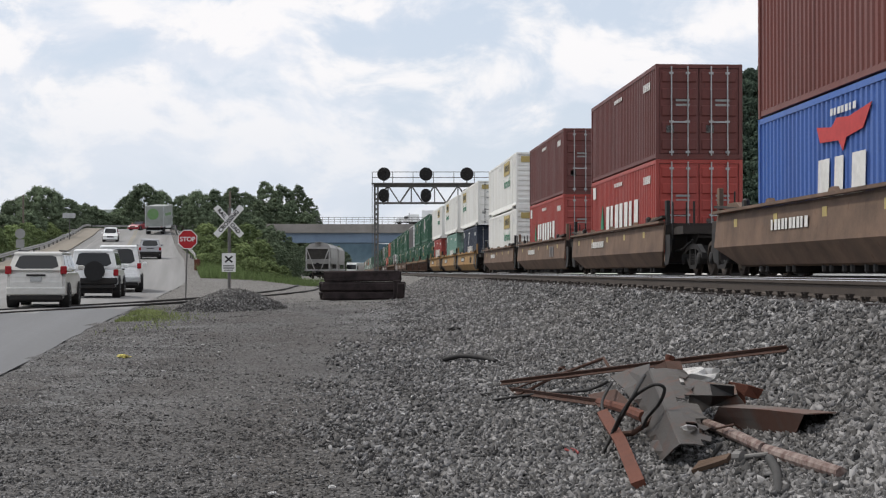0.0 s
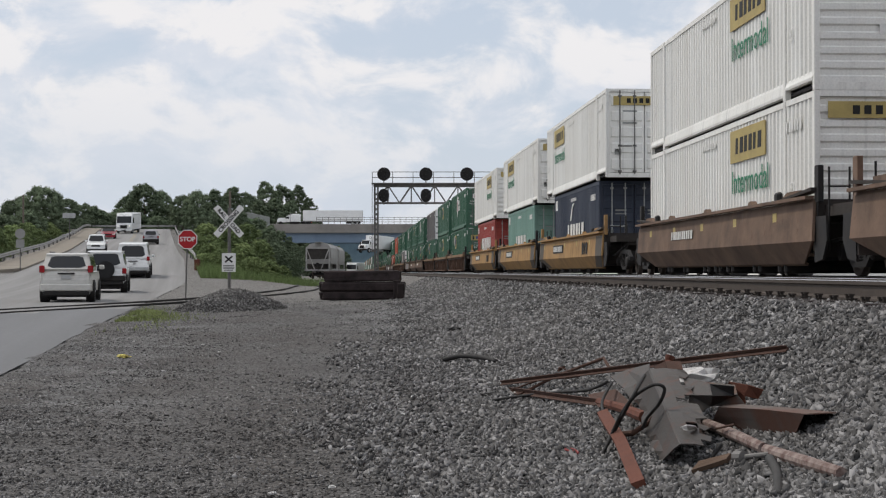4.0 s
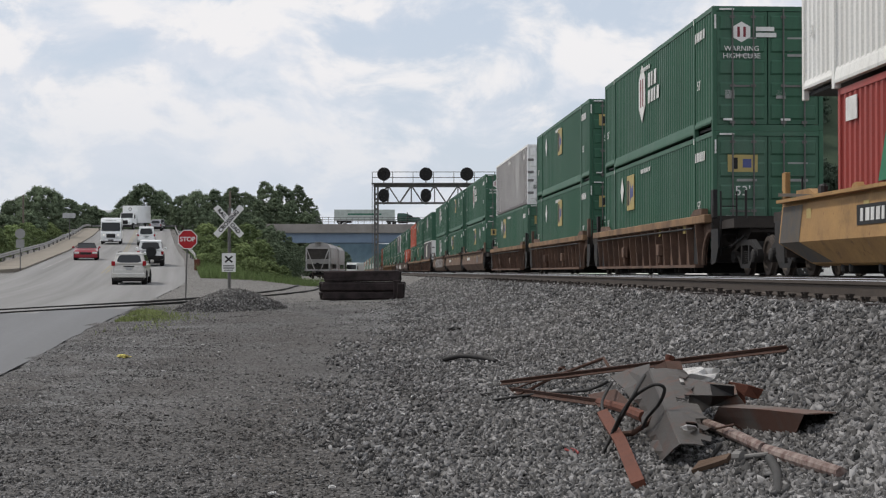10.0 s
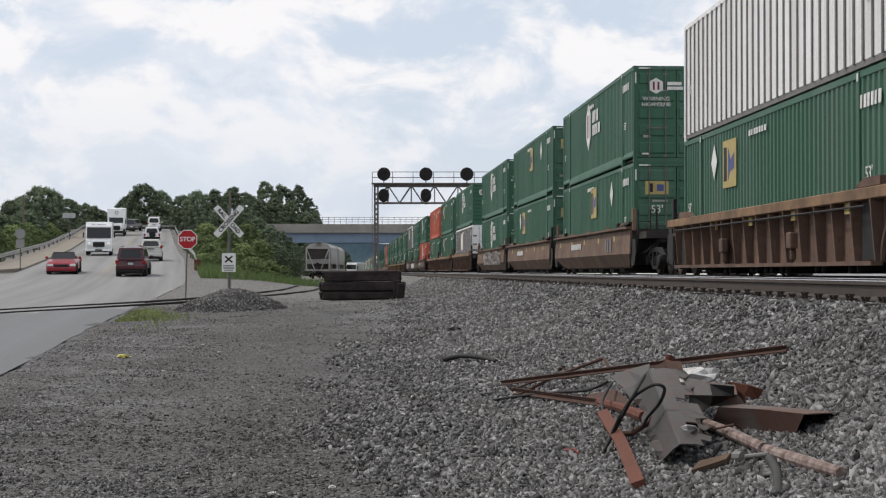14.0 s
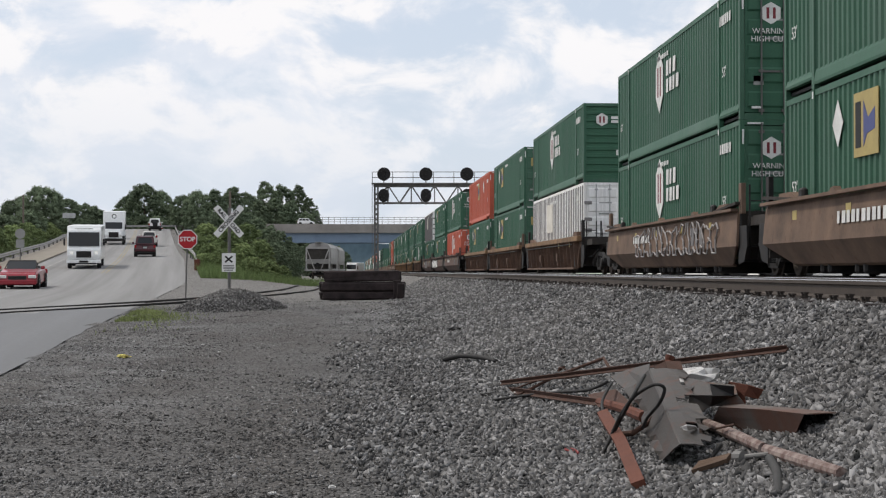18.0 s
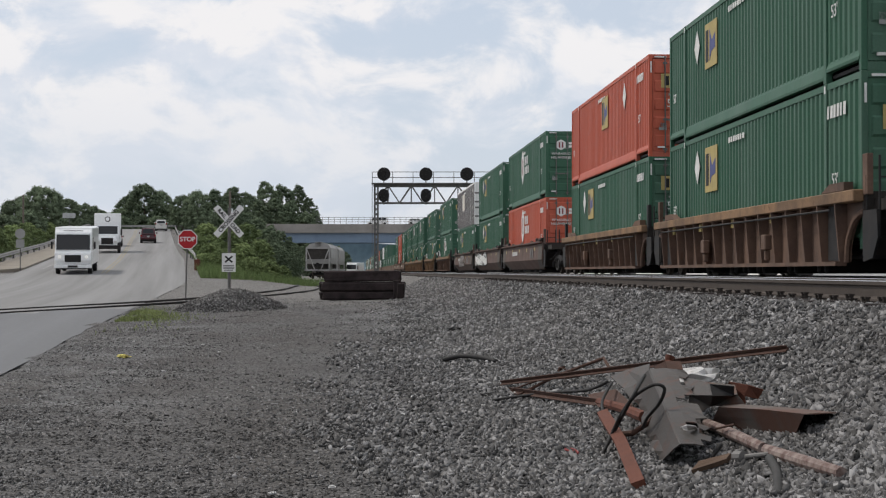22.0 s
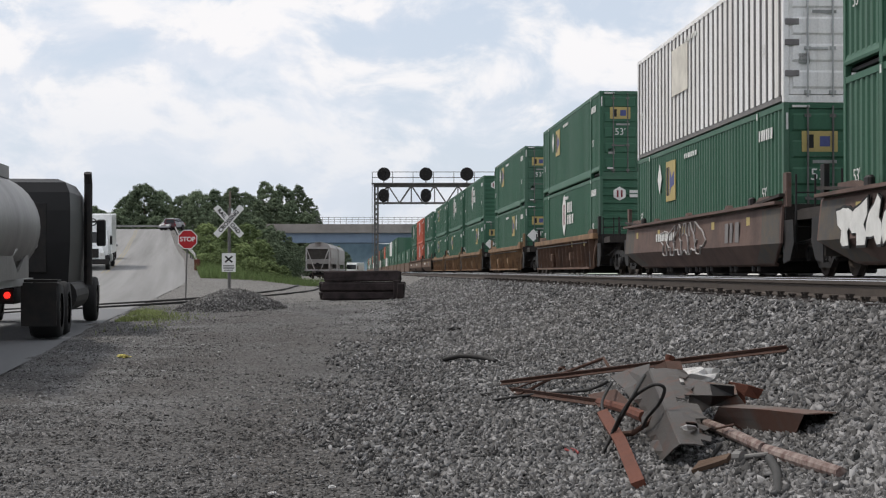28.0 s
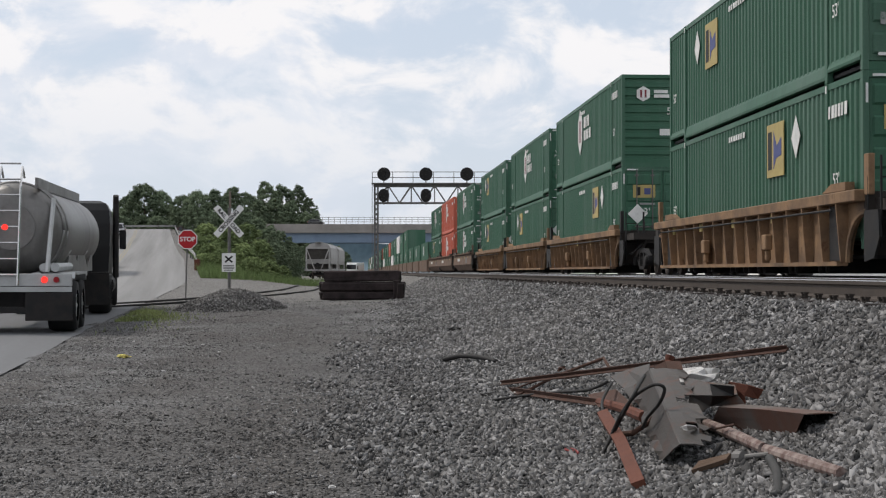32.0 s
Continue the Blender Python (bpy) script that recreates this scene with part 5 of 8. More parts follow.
# ---- signal bridge ----
def signal_bridge():
    Y, base = 172.0, 0.9
    k = Y / 2800.0

    def X(p):
        return (p - 784) * k

    def Z(q):
        return 1.4 + (481.6 - q) * k
    g = thing("signal_bridge", "grey steel signal bridge with round black signal heads", "signal gantry")
    x0, x1 = X(666), X(1120)
    zt, zb = Z(327), Z(358)
    # lattice post
    for dx in (-0.17, 0.17):
        for dy in (-0.17, 0.17):
            part("post_leg", boxes((x0 + dx - 0.09, x0 + dx + 0.09, Y + dy - 0.09, Y + dy + 0.09, base, zt)), GREY_STEEL, g)
    lace = bmesh.new()
    z = base
    while z < zt - 0.8:
        for dy in (-0.2, 0.2):
            tube(lace, [(x0 - 0.19, Y + dy, z), (x0 + 0.19, Y + dy, z + 0.55)], 0.04, 5)
            tube(lace, [(x0 + 0.19, Y + dy, z), (x0 - 0.19, Y + dy, z + 0.55)], 0.04, 5)
        z += 0.55
    part("post_lacing", lace, GREY_STEEL, g)
    part("post_footing", boxes((x0 - 0.6, x0 + 0.6, Y - 0.6, Y + 0.6, 0.2, base + 0.1)), BRIDGE_CONCRETE, g)
    post2 = boxes((x1 - 0.3, x1 + 0.3, Y - 0.3, Y + 0.3, 0.8, zt))
    part("post", post2, GREY_STEEL, g)
    for dy in (-0.5, 0.5):
        part("top_chord", boxes((x0 - 0.3, x1 + 0.3, Y + dy - 0.08, Y + dy + 0.08, zt - 0.16, zt + 0.14)), GREY_STEEL, g)
        part("bottom_chord", boxes((x0, x1, Y + dy - 0.07, Y + dy + 0.07, zb - 0.1, zb + 0.08)), GREY_STEEL, g)
        n = 22
        for i in range(n):
            a, b = x0 + (x1 - x0) * i / n, x0 + (x1 - x0) * (i + 1) / n
            up = i % 2 == 0
            bm = tube(bmesh.new(), [(a, Y + dy, zb if up else zt), (b, Y + dy, zt if up else zb)], 0.07, 6)
            part("brace", bm, GREY_STEEL, g)
            if up:
                part("brace", tube(bmesh.new(), [(b, Y + dy, zb), (b, Y + dy, zt)], 0.06, 6), GREY_STEEL, g)
    part("walkway", boxes((x0 - 0.5, x1 + 0.5, Y - 1.1, Y + 0.7, zt + 0.14, zt + 0.24)), GREY_STEEL, g)
    zr = Z(304)
    for z in (zr, (zr + zt + 0.2) / 2):
        part("handrail", tube(bmesh.new(), [(x0 - 0.4, Y - 1.05, z), (x1 + 0.4, Y - 1.05, z)], 0.04, 6), GREY_STEEL, g)
    for i in range(14):
        x = x0 - 0.4 + (x1 - x0 + 0.8) * i / 13
        part("handrail_post", tube(bmesh.new(), [(x, Y - 1.05, zt + 0.2), (x, Y - 1.05, zr)], 0.04, 6), GREY_STEEL, g)
    for px in (680, 754, 826, 898):
        for q, r, oval in ((308, 0.72, 1.0), (345.5, 0.62, 1.18)):
            h = bmesh.new()
            c = (X(px), Y - 1.35, Z(q))
            ring = []
            for dy, rr in ((0.12, 1.0), (0.0, 1.0), (-0.04, 0.96)):
                ring.append([h.verts.new((c[0] + r * rr * math.cos(a) * (0.95 if oval > 1 else 1), c[1] + dy, c[2] + r * oval * rr * math.sin(a))) for a in [2 * math.pi * i / 28 for i in range(28)]])
            for a, b in zip(ring, ring[1:]):
                for i in range(28):
                    h.faces.new((a[i], a[(i + 1) % 28], b[(i + 1) % 28], b[i]))
            h.faces.new(ring[0])
            h.faces.new(ring[-1][::-1])
            head = part("signal_head", h, BLACK_STEEL, g, "round black position-light signal head")
            for i in range(8):
                a = math.pi / 4 * i
                d = 0.44 if i else 0.0
                lamp = tube(bmesh.new(), [(c[0] + d * math.cos(a), c[1] - 0.04, c[2] + d * math.sin(a)), (c[0] + d * math.cos(a), c[1] - 0.3, c[2] + d * math.sin(a))], 0.1, 8)
                part("lamp_hood", lamp, BLACK_STEEL, head)
            part("bracket", boxes((c[0] - 0.06, c[0] + 0.06, Y - 1.3, Y - 0.5, c[2] - 0.1, c[2] + 0.1), (c[0] - 0.05, c[0] + 0.05, Y - 1.22, Y - 1.12, c[2] - 1.0, c[2])), GREY_STEEL, head)
    lad = bmesh.new()
    for dy in (-0.2, 0.2):
        tube(lad, [(x0 - 0.45, Y + dy, base), (x0 - 0.45, Y + dy, zr)], 0.025, 5)
    part("ladder", lad, GREY_STEEL, g)


signal_bridge()


# ---- highway overpass ----
def overpass():
    Y = 420.0
    k = Y / 2800.0

    def X(p):
        return (p - 784) * k

    def Z(q):
        return 1.5 + (481.6 - q) * k
    g = thing("highway_overpass", "grey concrete highway bridge on blue-grey steel girders", "bridge", kind="structure")
    x0, x1 = -340.0, 230.0
    zd = Z(411)
    part("deck", boxes((x0, x1, Y, Y + 14, zd - 0.3, Z(397) - 0.1)), BRIDGE_CONCRETE, g)
    part("fascia", boxes((x0, x1, Y - 0.5, Y, zd - 0.25, Z(397)), bevel=0.05), BRIDGE_CONCRETE, g)
    part("fascia", boxes((x0, x1, Y + 14, Y + 14.4, zd - 0.25, Z(397))), BRIDGE_CONCRETE, g)
    for i in range(4):
        part("girder", boxes((X(498), X(905), Y + 0.5 + i * 4, Y + 0.8 + i * 4, Z(429), zd - 0.3)), BRIDGE_STEEL, g)
        part("girder_flange", boxes((X(498), X(905), Y + 0.3 + i * 4, Y + 1.0 + i * 4, Z(429) - 0.1, Z(429))), BRIDGE_STEEL, g)
    for i in range(20):
        x = X(498) + (X(905) - X(498)) * i / 19
        part("stiffener", boxes((x - 0.06, x + 0.06, Y + 0.35, Y + 0.5, Z(429), zd - 0.3)), BRIDGE_STEEL, g)
    part("abutment", boxes((X(380), X(500), Y + 0.2, Y + 13.8, -1.0, zd - 0.3)), BRIDGE_CONCRETE, g)
    part("abutment", boxes((X(903), X(1200), Y + 0.2, Y + 13.8, -1.0, zd - 0.3)), BRIDGE_CONCRETE, g)
    post = mesh_of(tube(bmesh.new(), [(0, 0, 0), (0, 0, Z(385) - Z(397))], 0.06, 5), GREY_STEEL)
    n = 60
    for i in range(n):
        part("fence_post", post, None, g, at=pose(X(560) + (60.0 - X(560)) * i / (n - 1), Y - 0.25, Z(397)))
    for q in (385, 389, 393):
        part("fence_rail", tube(bmesh.new(), [(X(560), Y - 0.25, Z(q)), (60.0, Y - 0.25, Z(q))], 0.05, 5), GREY_STEEL, g)
    for x in (-330, -300, -270, -240, -210, -180, -150, -120, -90, 80, 110, 140, 170, 200, 225):
        part("pier", boxes((x - 1.2, x + 1.2, Y + 1, Y + 13, -1.0, zd - 0.3)), BRIDGE_CONCRETE, g)
    return Z(397) - 0.1


DECK_Z = overpass()


# ---- trees ----
def crown_mesh(seed, rx, rz, clumps, leaves, leaf, material, squat=0.8):
    """An uneven crown of many small leaf clusters, with gaps."""
    rng = np.random.default_rng(seed)
    cs = []
    for i in range(clumps):
        a, t = rng.uniform(0, 2 * math.pi), rng.uniform(-0.85, 1.0)
        s = rng.uniform(0.09, 0.2) * rx
        r = (rx - 0.7 * s) * max(0.0, 1 - abs(t) ** 2.6) ** 0.5 * rng.uniform(0.15, 1.0) ** 0.6
        cs.append((r * math.cos(a), r * math.sin(a), (rz - 0.5 * s) * t * rng.uniform(0.85, 1.02), s))
    cs = np.array(cs)
    which = rng.integers(0, clumps, leaves)
    d = rng.normal(size=(leaves, 3))
    d /= np.linalg.norm(d, axis=1, keepdims=True)
    p = cs[which, :3] + d * cs[which, 3:4] * rng.uniform(0.5, 1.1, (leaves, 1)) * np.array([1, 1, squat])
    face = d + np.array([0, 0, 0.35]) + 0.5 * rng.normal(size=(leaves, 3)); face /= np.linalg.norm(face, axis=1, keepdims=True)
    a = np.cross(face, rng.normal(size=(leaves, 3))); a /= np.linalg.norm(a, axis=1, keepdims=True)
    b = np.cross(a, face)
    s = leaf * rng.uniform(0.6, 1.4, (leaves, 1))
    v = np.stack([p + a * s, p + b * s * 0.6, p - a * s, p - b * s * 0.6], 1)
    # dense heart of each clump: small tilted blocks of foliage that close most gaps
    hearts = cs[rng.random(clumps) < 0.8]
    oct_v = np.array([(1, 0, 0), (-1, 0, 0), (0, 1, 0), (0, -1, 0), (0, 0, 1), (0, 0, -1)], float)
    oct_f = np.array([(0, 2, 4), (2, 1, 4), (1, 3, 4), (3, 0, 4), (2, 0, 5), (1, 2, 5), (3, 1, 5), (0, 3, 5)])
    hv = hearts[:, None, :3] + hearts[:, None, 3:4] * 0.72 * oct_v[None] * rng.uniform(0.7, 1.15, (len(hearts), 6, 1)) * np.array([1, 1, squat])
    hf = (oct_f[None] + 6 * np.arange(len(hearts))[:, None, None]).reshape(-1, 3) + leaves * 4
    me = bpy.data.meshes.new("mesh")
    me.vertices.add(leaves * 4 + len(hearts) * 6)
    me.vertices.foreach_set("co", np.concatenate([v.reshape(-1), hv.reshape(-1)]))
    me.loops.add(leaves * 4 + hf.size)
    me.loops.foreach_set("vertex_index", np.concatenate([np.arange(leaves * 4), hf.reshape(-1)]))
    me.polygons.add(leaves + len(hf))
    me.polygons.foreach_set("loop_start", np.concatenate([np.arange(leaves) * 4, leaves * 4 + 3 * np.arange(len(hf))]))
    me.update(calc_edges=True)
    me.materials.append(material)
    return me


def trunk_mesh(seed, h, r):
    rng = random.Random(seed)
    bm = tube(bmesh.new(), [(0, 0, -0.5), (0.1 * r, 0, h * 0.3), (0.3 * r, 0.2 * r, h * 0.6), (0, 0.3 * r, h)], [r, r * 0.8, r * 0.55, r * 0.15], 8)
    for i in range(7):
        a, z = rng.uniform(0, 6.28), h * rng.uniform(0.35, 0.8)
        l = h * rng.uniform(0.25, 0.4)
        tube(bm, [(0, 0, z), (l * 0.5 * math.cos(a), l * 0.5 * math.sin(a), z + l * 0.35), (l * math.cos(a), l * math.sin(a), z + l * 0.6)], [r * 0.35, r * 0.22, r * 0.06], 6)
    return mesh_of(bm, BARK, True)


SHAPES = (0.8, 1.3, 2.0, 3.0)  # height of a crown over its width
CROWNS = {s: [crown_mesh(10 + i, 1.0, s, int(170 + 100 * s), int(9500 + 7000 * s), 0.03, LEAF) for i in range(3)] for s in SHAPES}
LIGHT_CROWNS = {s: [crown_mesh(30 + i, 1.0, s, int(150 + 90 * s), int(9500 + 6500 * s), 0.028, LEAF_LIGHT) for i in range(2)] for s in SHAPES[:3]}
HILL_CROWNS = [crown_mesh(50 + i, 1.0, 0.8, 80, 4200, 0.05, LEAF_HAZY) for i in range(3)]
TRUNKS = [trunk_mesh(i, 1.0, 0.035) for i in range(3)]
rng = random.Random(5)


def tree(x, y, top, width, light=False, low=0.35, base=None):
    """A tree whose crown tops out at a height, standing on the land."""
    z = land_z(x, y, False) if base is None else base
    h = top - z
    t = thing("tree", "young light-green leafy tree" if light else "dark green leafy summer tree", "tree", pose(x, y, z), group="trees by the road")
    wide = min(h * 0.9, width * 0.85)
    part("trunk", rng.choice(TRUNKS), None, t, at=Matrix.Diagonal((wide, wide, h * 0.8, 1)))
    rz = h * (1 - low) / 2
    kinds = LIGHT_CROWNS if light else CROWNS
    shape = min(kinds, key=lambda s: abs(math.log(s * width / 2 / rz)))
    me = rng.choice(kinds[shape])
    part("crown", me, None, t, at=Matrix.LocRotScale((0, 0, h - rz * 0.97), Euler((0, 0, rng.uniform(0, 6.28))), (width / 2, width / 2, rz / shape)))


def tree_at(p, q, Y, width_px, light=False, low=0.35):
    k = Y / 2800.0
    tree((p - 784) * k, Y, 1.5 + (481.6 - q) * k, width_px * k, light, low)


# beyond the crest and left of the road
for p, q, Y, w in ((75, 330, 205, 95), (30, 350, 210, 70), (118, 352, 245, 50), (150, 360, 285, 66), (175, 372, 285, 60), (8, 380, 180, 60), (50, 372, 185, 70), (100, 385, 222, 60), (140, 388, 268, 56), (195, 378, 290, 60),
                   (255, 326, 300, 80), (228, 346, 305, 62), (285, 338, 315, 62), (215, 368, 300, 50), (324, 346, 268, 54), (348, 338, 256, 62), (378, 336, 260, 70), (412, 333, 265, 70), (300, 362, 300, 64), (335, 362, 300, 60), (372, 358, 300, 60),
                   (440, 342, 450, 60), (470, 322, 460, 66), (500, 328, 470, 66), (527, 328, 480, 56), (546, 350, 470, 44), (558, 374, 465, 34), (515, 355, 455, 60), (485, 352, 450, 66), (455, 356, 448, 60), (540, 376, 452, 50), (430, 368, 330, 60)):
    tree_at(p, q, Y, w, False, 0.05)
# low thicket that closes the view behind the crest
for i in range(22):
    p = 150 + i * 13 + rng.uniform(-4, 4)
    tree_at(p, 386 + rng.uniform(-8, 8), 285 + rng.uniform(-6, 12), 46, False, -0.3)
# scrub bank right of the road
for p, q, Y, w, l in ((345, 415, 150, 50, True), (365, 395, 165, 60, True), (390, 378, 180, 70, False), (425, 375, 190, 70, False), (372, 430, 130, 45, True), (405, 405, 140, 60, True), (440, 395, 150, 70, True), (475, 402, 170, 70, False), (500, 410, 190, 50, False),
                      (360, 448, 112, 40, True), (395, 440, 110, 50, True), (430, 430, 115, 55, True), (462, 425, 125, 55, True), (490, 432, 140, 50, False), (508, 440, 160, 40, False), (520, 452, 175, 30, False), (445, 455, 105, 50, True), (478, 462, 112, 46, True), (500, 470, 120, 36, True), (455, 388, 200, 70, False), (480, 398, 210, 50, False), (510, 428, 215, 36, False),
                      (600, 436, 330, 30, False), (585, 432, 350, 36, False), (545, 432, 380, 40, False), (520, 430, 360, 40, False), (612, 446, 370, 26, False)):
    tree_at(p, q, Y, w, l, -0.25)
# scrub on the far side of the footway
for p, q, Y, w, l in ((-12, 400, 124, 60, True), (22, 398, 146, 56, True), (48, 394, 164, 50, True), (80, 392, 196, 50, True), (106, 394, 228, 42, True), (34, 408, 156, 46, True), (4, 412, 136, 50, True), (64, 404, 184, 42, True), (92, 402, 210, 36, True), (126, 394, 262, 40, False), (150, 390, 285, 44, False)):
    k = Y / 2800.0
    tree((p - 784) * k, Y, 1.5 + (481.6 - q) * k, w * k, l, -0.35)


def hill(name, label, rows, material):
    tagged(new(name, grid(rows, material)), label, "hill", kind="structure")


# ridge in the far distance with haze painted into its colour, seen under the bridge and above the bushes
hill("backdrop", "wooded ridge far away, tinted blue-green to paint the haze", [[(x, 1900 + 0.12 * abs(x) + (0 if z == 0 else 500), (z * (52 + 22 * noise.noise((x * 0.0016, 1, 0)) + 10 * noise.noise((x * 0.006, 5, 0)) - 16 * ease((x + 250) / 500)))) for x in range(-1500, 1501, 30)] for z in (0, 0.35, 0.7, 0.9, 1.0)], FAR_HILL)


# wooded hillside beyond the train
def hillside():
    def top(x):
        return 52 * ease((x - 34) / 36) + 4 * noise.noise((x * 0.03, 0, 4))
    rows = []
    for j in range(9):
        v = j / 8
        rows.append([(20 + i * 6, 360 + v * 80, 0.4 + v * max(0.0, top(20 + i * 6))) for i in range(40)])
    tagged(new("hillside", grid(rows, HILL_GREEN)), "green wooded hillside beyond the railway", "hill", kind="structure")
    rr = random.Random(8)
    n = 0
    while n < 92:
        x, v = rr.uniform(54, 100), rr.random() ** 0.7
        y = 360 + v * 80
        if top(x) * v < 3:
            continue
        k = rr.uniform(0.75, 1.2)
        t = thing("tree", "dark green tree on the wooded hillside", "tree", pose(x, y, 0.4 + v * top(x) - 1.5), group="hillside trees")
        part("crown", rr.choice(HILL_CROWNS), None, t, at=Matrix.LocRotScale((0, 0, 4 * k), Euler((0, 0, rr.uniform(0, 6))), (5.5 * k, 5.5 * k, 6.5 * k)))
        part("trunk", TRUNKS[0], None, t, at=Matrix.Diagonal((8, 8, 6 * k, 1)))
        n += 1


hillside()


# ---- signs ----
def stop_sign():
    Y = 58.5
    k = Y / 2800.0
    x, zc = (332 - 784) * k, 1.5 + (481.6 - 424) * k
    xb = (328 - 784) * k
    s = thing("stop_sign", "red octagonal stop sign on a leaning steel post", "road sign", pose(xb, Y, 0.5))
    zc -= 0.5
    dx = x - xb
    post = tube(bmesh.new(), [(0, 0.03, -0.4), (dx, 0.03, zc + 0.4)], 0.028, 6)
    part("post", post, GREY_STEEL, s)
    for name, r, y0, y1, m in (("sign_border", 0.355, -0.004, 0.004, WHITE), ("sign_plate", 0.325, -0.009, -0.005, SIGN_RED)):
        bm = prism(bmesh.new(), [(dx + r * math.cos(math.pi / 8 + math.pi / 4 * i) / math.cos(math.pi / 8), zc + r * math.sin(math.pi / 8 + math.pi / 4 * i) / math.cos(math.pi / 8)) for i in range(8)], y0, y1, "y")
        part(name, bm, m, s)
    lettering("sign_lettering", "STOP", 0.235, WHITE, s, pose(dx, -0.012, zc, 90), bold=0.005)


def crossbuck():
    Y = 57.5
    k = Y / 2800.0
    x, zc = (405 - 784) * k, 1.5 + (481.6 - 392) * k
    base = 0.5
    s = thing("railroad_crossbuck", "white railroad crossing crossbuck on a grey post", "road sign", pose(x, Y, base))
    zc -= base
    part("post", tube(bmesh.new(), [(0, 0.1, -0.5), (0, 0.1, zc + 0.5)], [0.06, 0.055], 10), GREY_STEEL, s)
    for i, (ang, words, d) in enumerate(((48, "CROSSING", -0.03), (-48, "RAIL   ROAD", -0.02))):
        m = pose(0, d, zc, 0, -ang, 0)
        blade = part("blade", boxes((-0.71, 0.71, -0.008, 0.008, -0.115, 0.115), bevel=0.004), WHITE, s, at=m)
        lettering("blade_lettering", words, 0.21 if i == 0 else 0.2, BLACK, blade, pose(0, -0.011, 0, 90), bold=0.006)
    z = 1.5 + (481.6 - 465) * k - base
    part("notice_plate", boxes((-0.25, 0.25, -0.012, -0.004, z - 0.34, z + 0.34), bevel=0.003), WHITE, s, "white notice with a black crossing mark")
    for a in (40, -40):
        part("notice_mark", boxes((-0.17, 0.17, -0.003, 0.003, -0.03, 0.03)), BLACK, s, at=pose(0, -0.016, z + 0.12, 0, a, 0))
    part("notice_marking", boxes((-0.2, 0.2, -0.018, -0.013, z - 0.14, z - 0.1), (-0.2, 0.2, -0.018, -0.013, z - 0.22, z - 0.18), (-0.16, 0.16, -0.018, -0.013, z - 0.29, z - 0.26)), GREY_STEEL, s)


def round_sign():
    Y = 105.0
    k = Y / 2800.0
    x = (36 - 784) * k
    base = road_z(Y) + 0.1
    s = thing("sign_back", "round and square grey sign backs on one post", "road sign", pose(x, Y, base))
    z1 = 1.5 + (481.6 - 414) * k - base
    part("post", tube(bmesh.new(), [(0, 0, -0.5), (0, 0, z1 + 0.3)], 0.04, 6), GREY_STEEL, s)
    part("round_plate", tube(bmesh.new(), [(0, -0.05, z1), (0, -0.06, z1)], 0.34, 24), RAIL_GALV, s)
    part("square_plate", boxes((-0.28, 0.28, -0.06, -0.05, z1 - 0.95, z1 - 0.38)), RAIL_GALV, s)


def direction_sign():
    Y = 196.0
    k = Y / 2800.0
    x, z = (123 - 784) * k, 1.5 + (481.6 - 382) * k
    base = land_z(x, Y, False)
    s = thing("direction_sign", "pale rectangular direction sign back on a post", "road sign", pose(x, Y, base))
    part("post", tube(bmesh.new(), [(0, 0, -0.5), (0, 0, z - base + 0.2)], 0.06, 6), GREY_STEEL, s)
    part("sign_plate", boxes((-0.85, 0.75, -0.1, -0.07, z - base - 0.3, z - base + 0.3), bevel=0.01), GALV, s)


stop_sign()
direction_sign()
crossbuck()
round_sign()


def guard_rail(name, pts, label, side=1):
    g = thing(name, label, "guard rail", kind="structure")
    prof = [(0.0, 0.38), (-0.06, 0.43), (-0.02, 0.52), (-0.06, 0.6), (-0.02, 0.7), (0.0, 0.7), (0.02, 0.62), (0.02, 0.46)]
    rows = [[(x + side * p, y, z + q) for p, q in prof + prof[:1]] for x, y, z in pts]
    part("beam", grid(rows, RAIL_GALV, False), None, g)
    x, y, z = pts[0]
    part("end_terminal", boxes((x - 0.1, x + 0.25, y - 0.5, y - 0.05, z - 0.3, z + 0.72), bevel=0.03), RUST_RED, g)
    pm = mesh_of(boxes((side * 0.09 - 0.06, side * 0.09 + 0.06, -0.06, 0.06, -0.4, 0.62)), GREY_STEEL)
    for x, y, z in pts[::2]:
        part("guard_post", pm, None, g, at=pose(x, y, z))


guard_rail("guard_rail", [(road_edge(y) + 0.8, y, road_z(y)) for y in spaced((107, 262, 3.5))], "galvanised guard rail along the road edge")
guard_rail("guard_rail", [(road_edge(y) - 13.4, y, road_z(y) + 0.15) for y in spaced((111, 262, 3.5))], "galvanised guard rail behind the footway", -1)
guard_rail("guard_rail", [(-66 + i * 2.2, 268 + 1.0 * math.sin(i * 0.3), 8.75) for i in range(14)], "galvanised guard rail across the crest")


def utility_pole(p, top, Y, label):
    k = Y / 2800.0
    x = (p - 784) * k
    z = land_z(x, Y, False)
    t = thing("utility_pole", label, "pole", pose(x, Y, z))
    h = 1.5 + (481.6 - top) * k - z
    part("pole", tube(bmesh.new(), [(0, 0, -0.5), (0, 0, h)], [0.14, 0.1], 8), WOOD, t)


utility_pole(41, 345, 175, "grey wooden utility pole among trees")
utility_pole(407, 338, 140, "grey wooden utility pole behind the crossing sign")


# ---- stacked timbers, gravel heap, hopper wagon ----
STACK_WOOD = mat("old_creosoted_timber", (0.036, 0.027, 0.027), 0.95, dark=(0.013, 0.01, 0.01), scale=2.5, amount=1.0, fine=25, bump=0.6, spread=0.5)


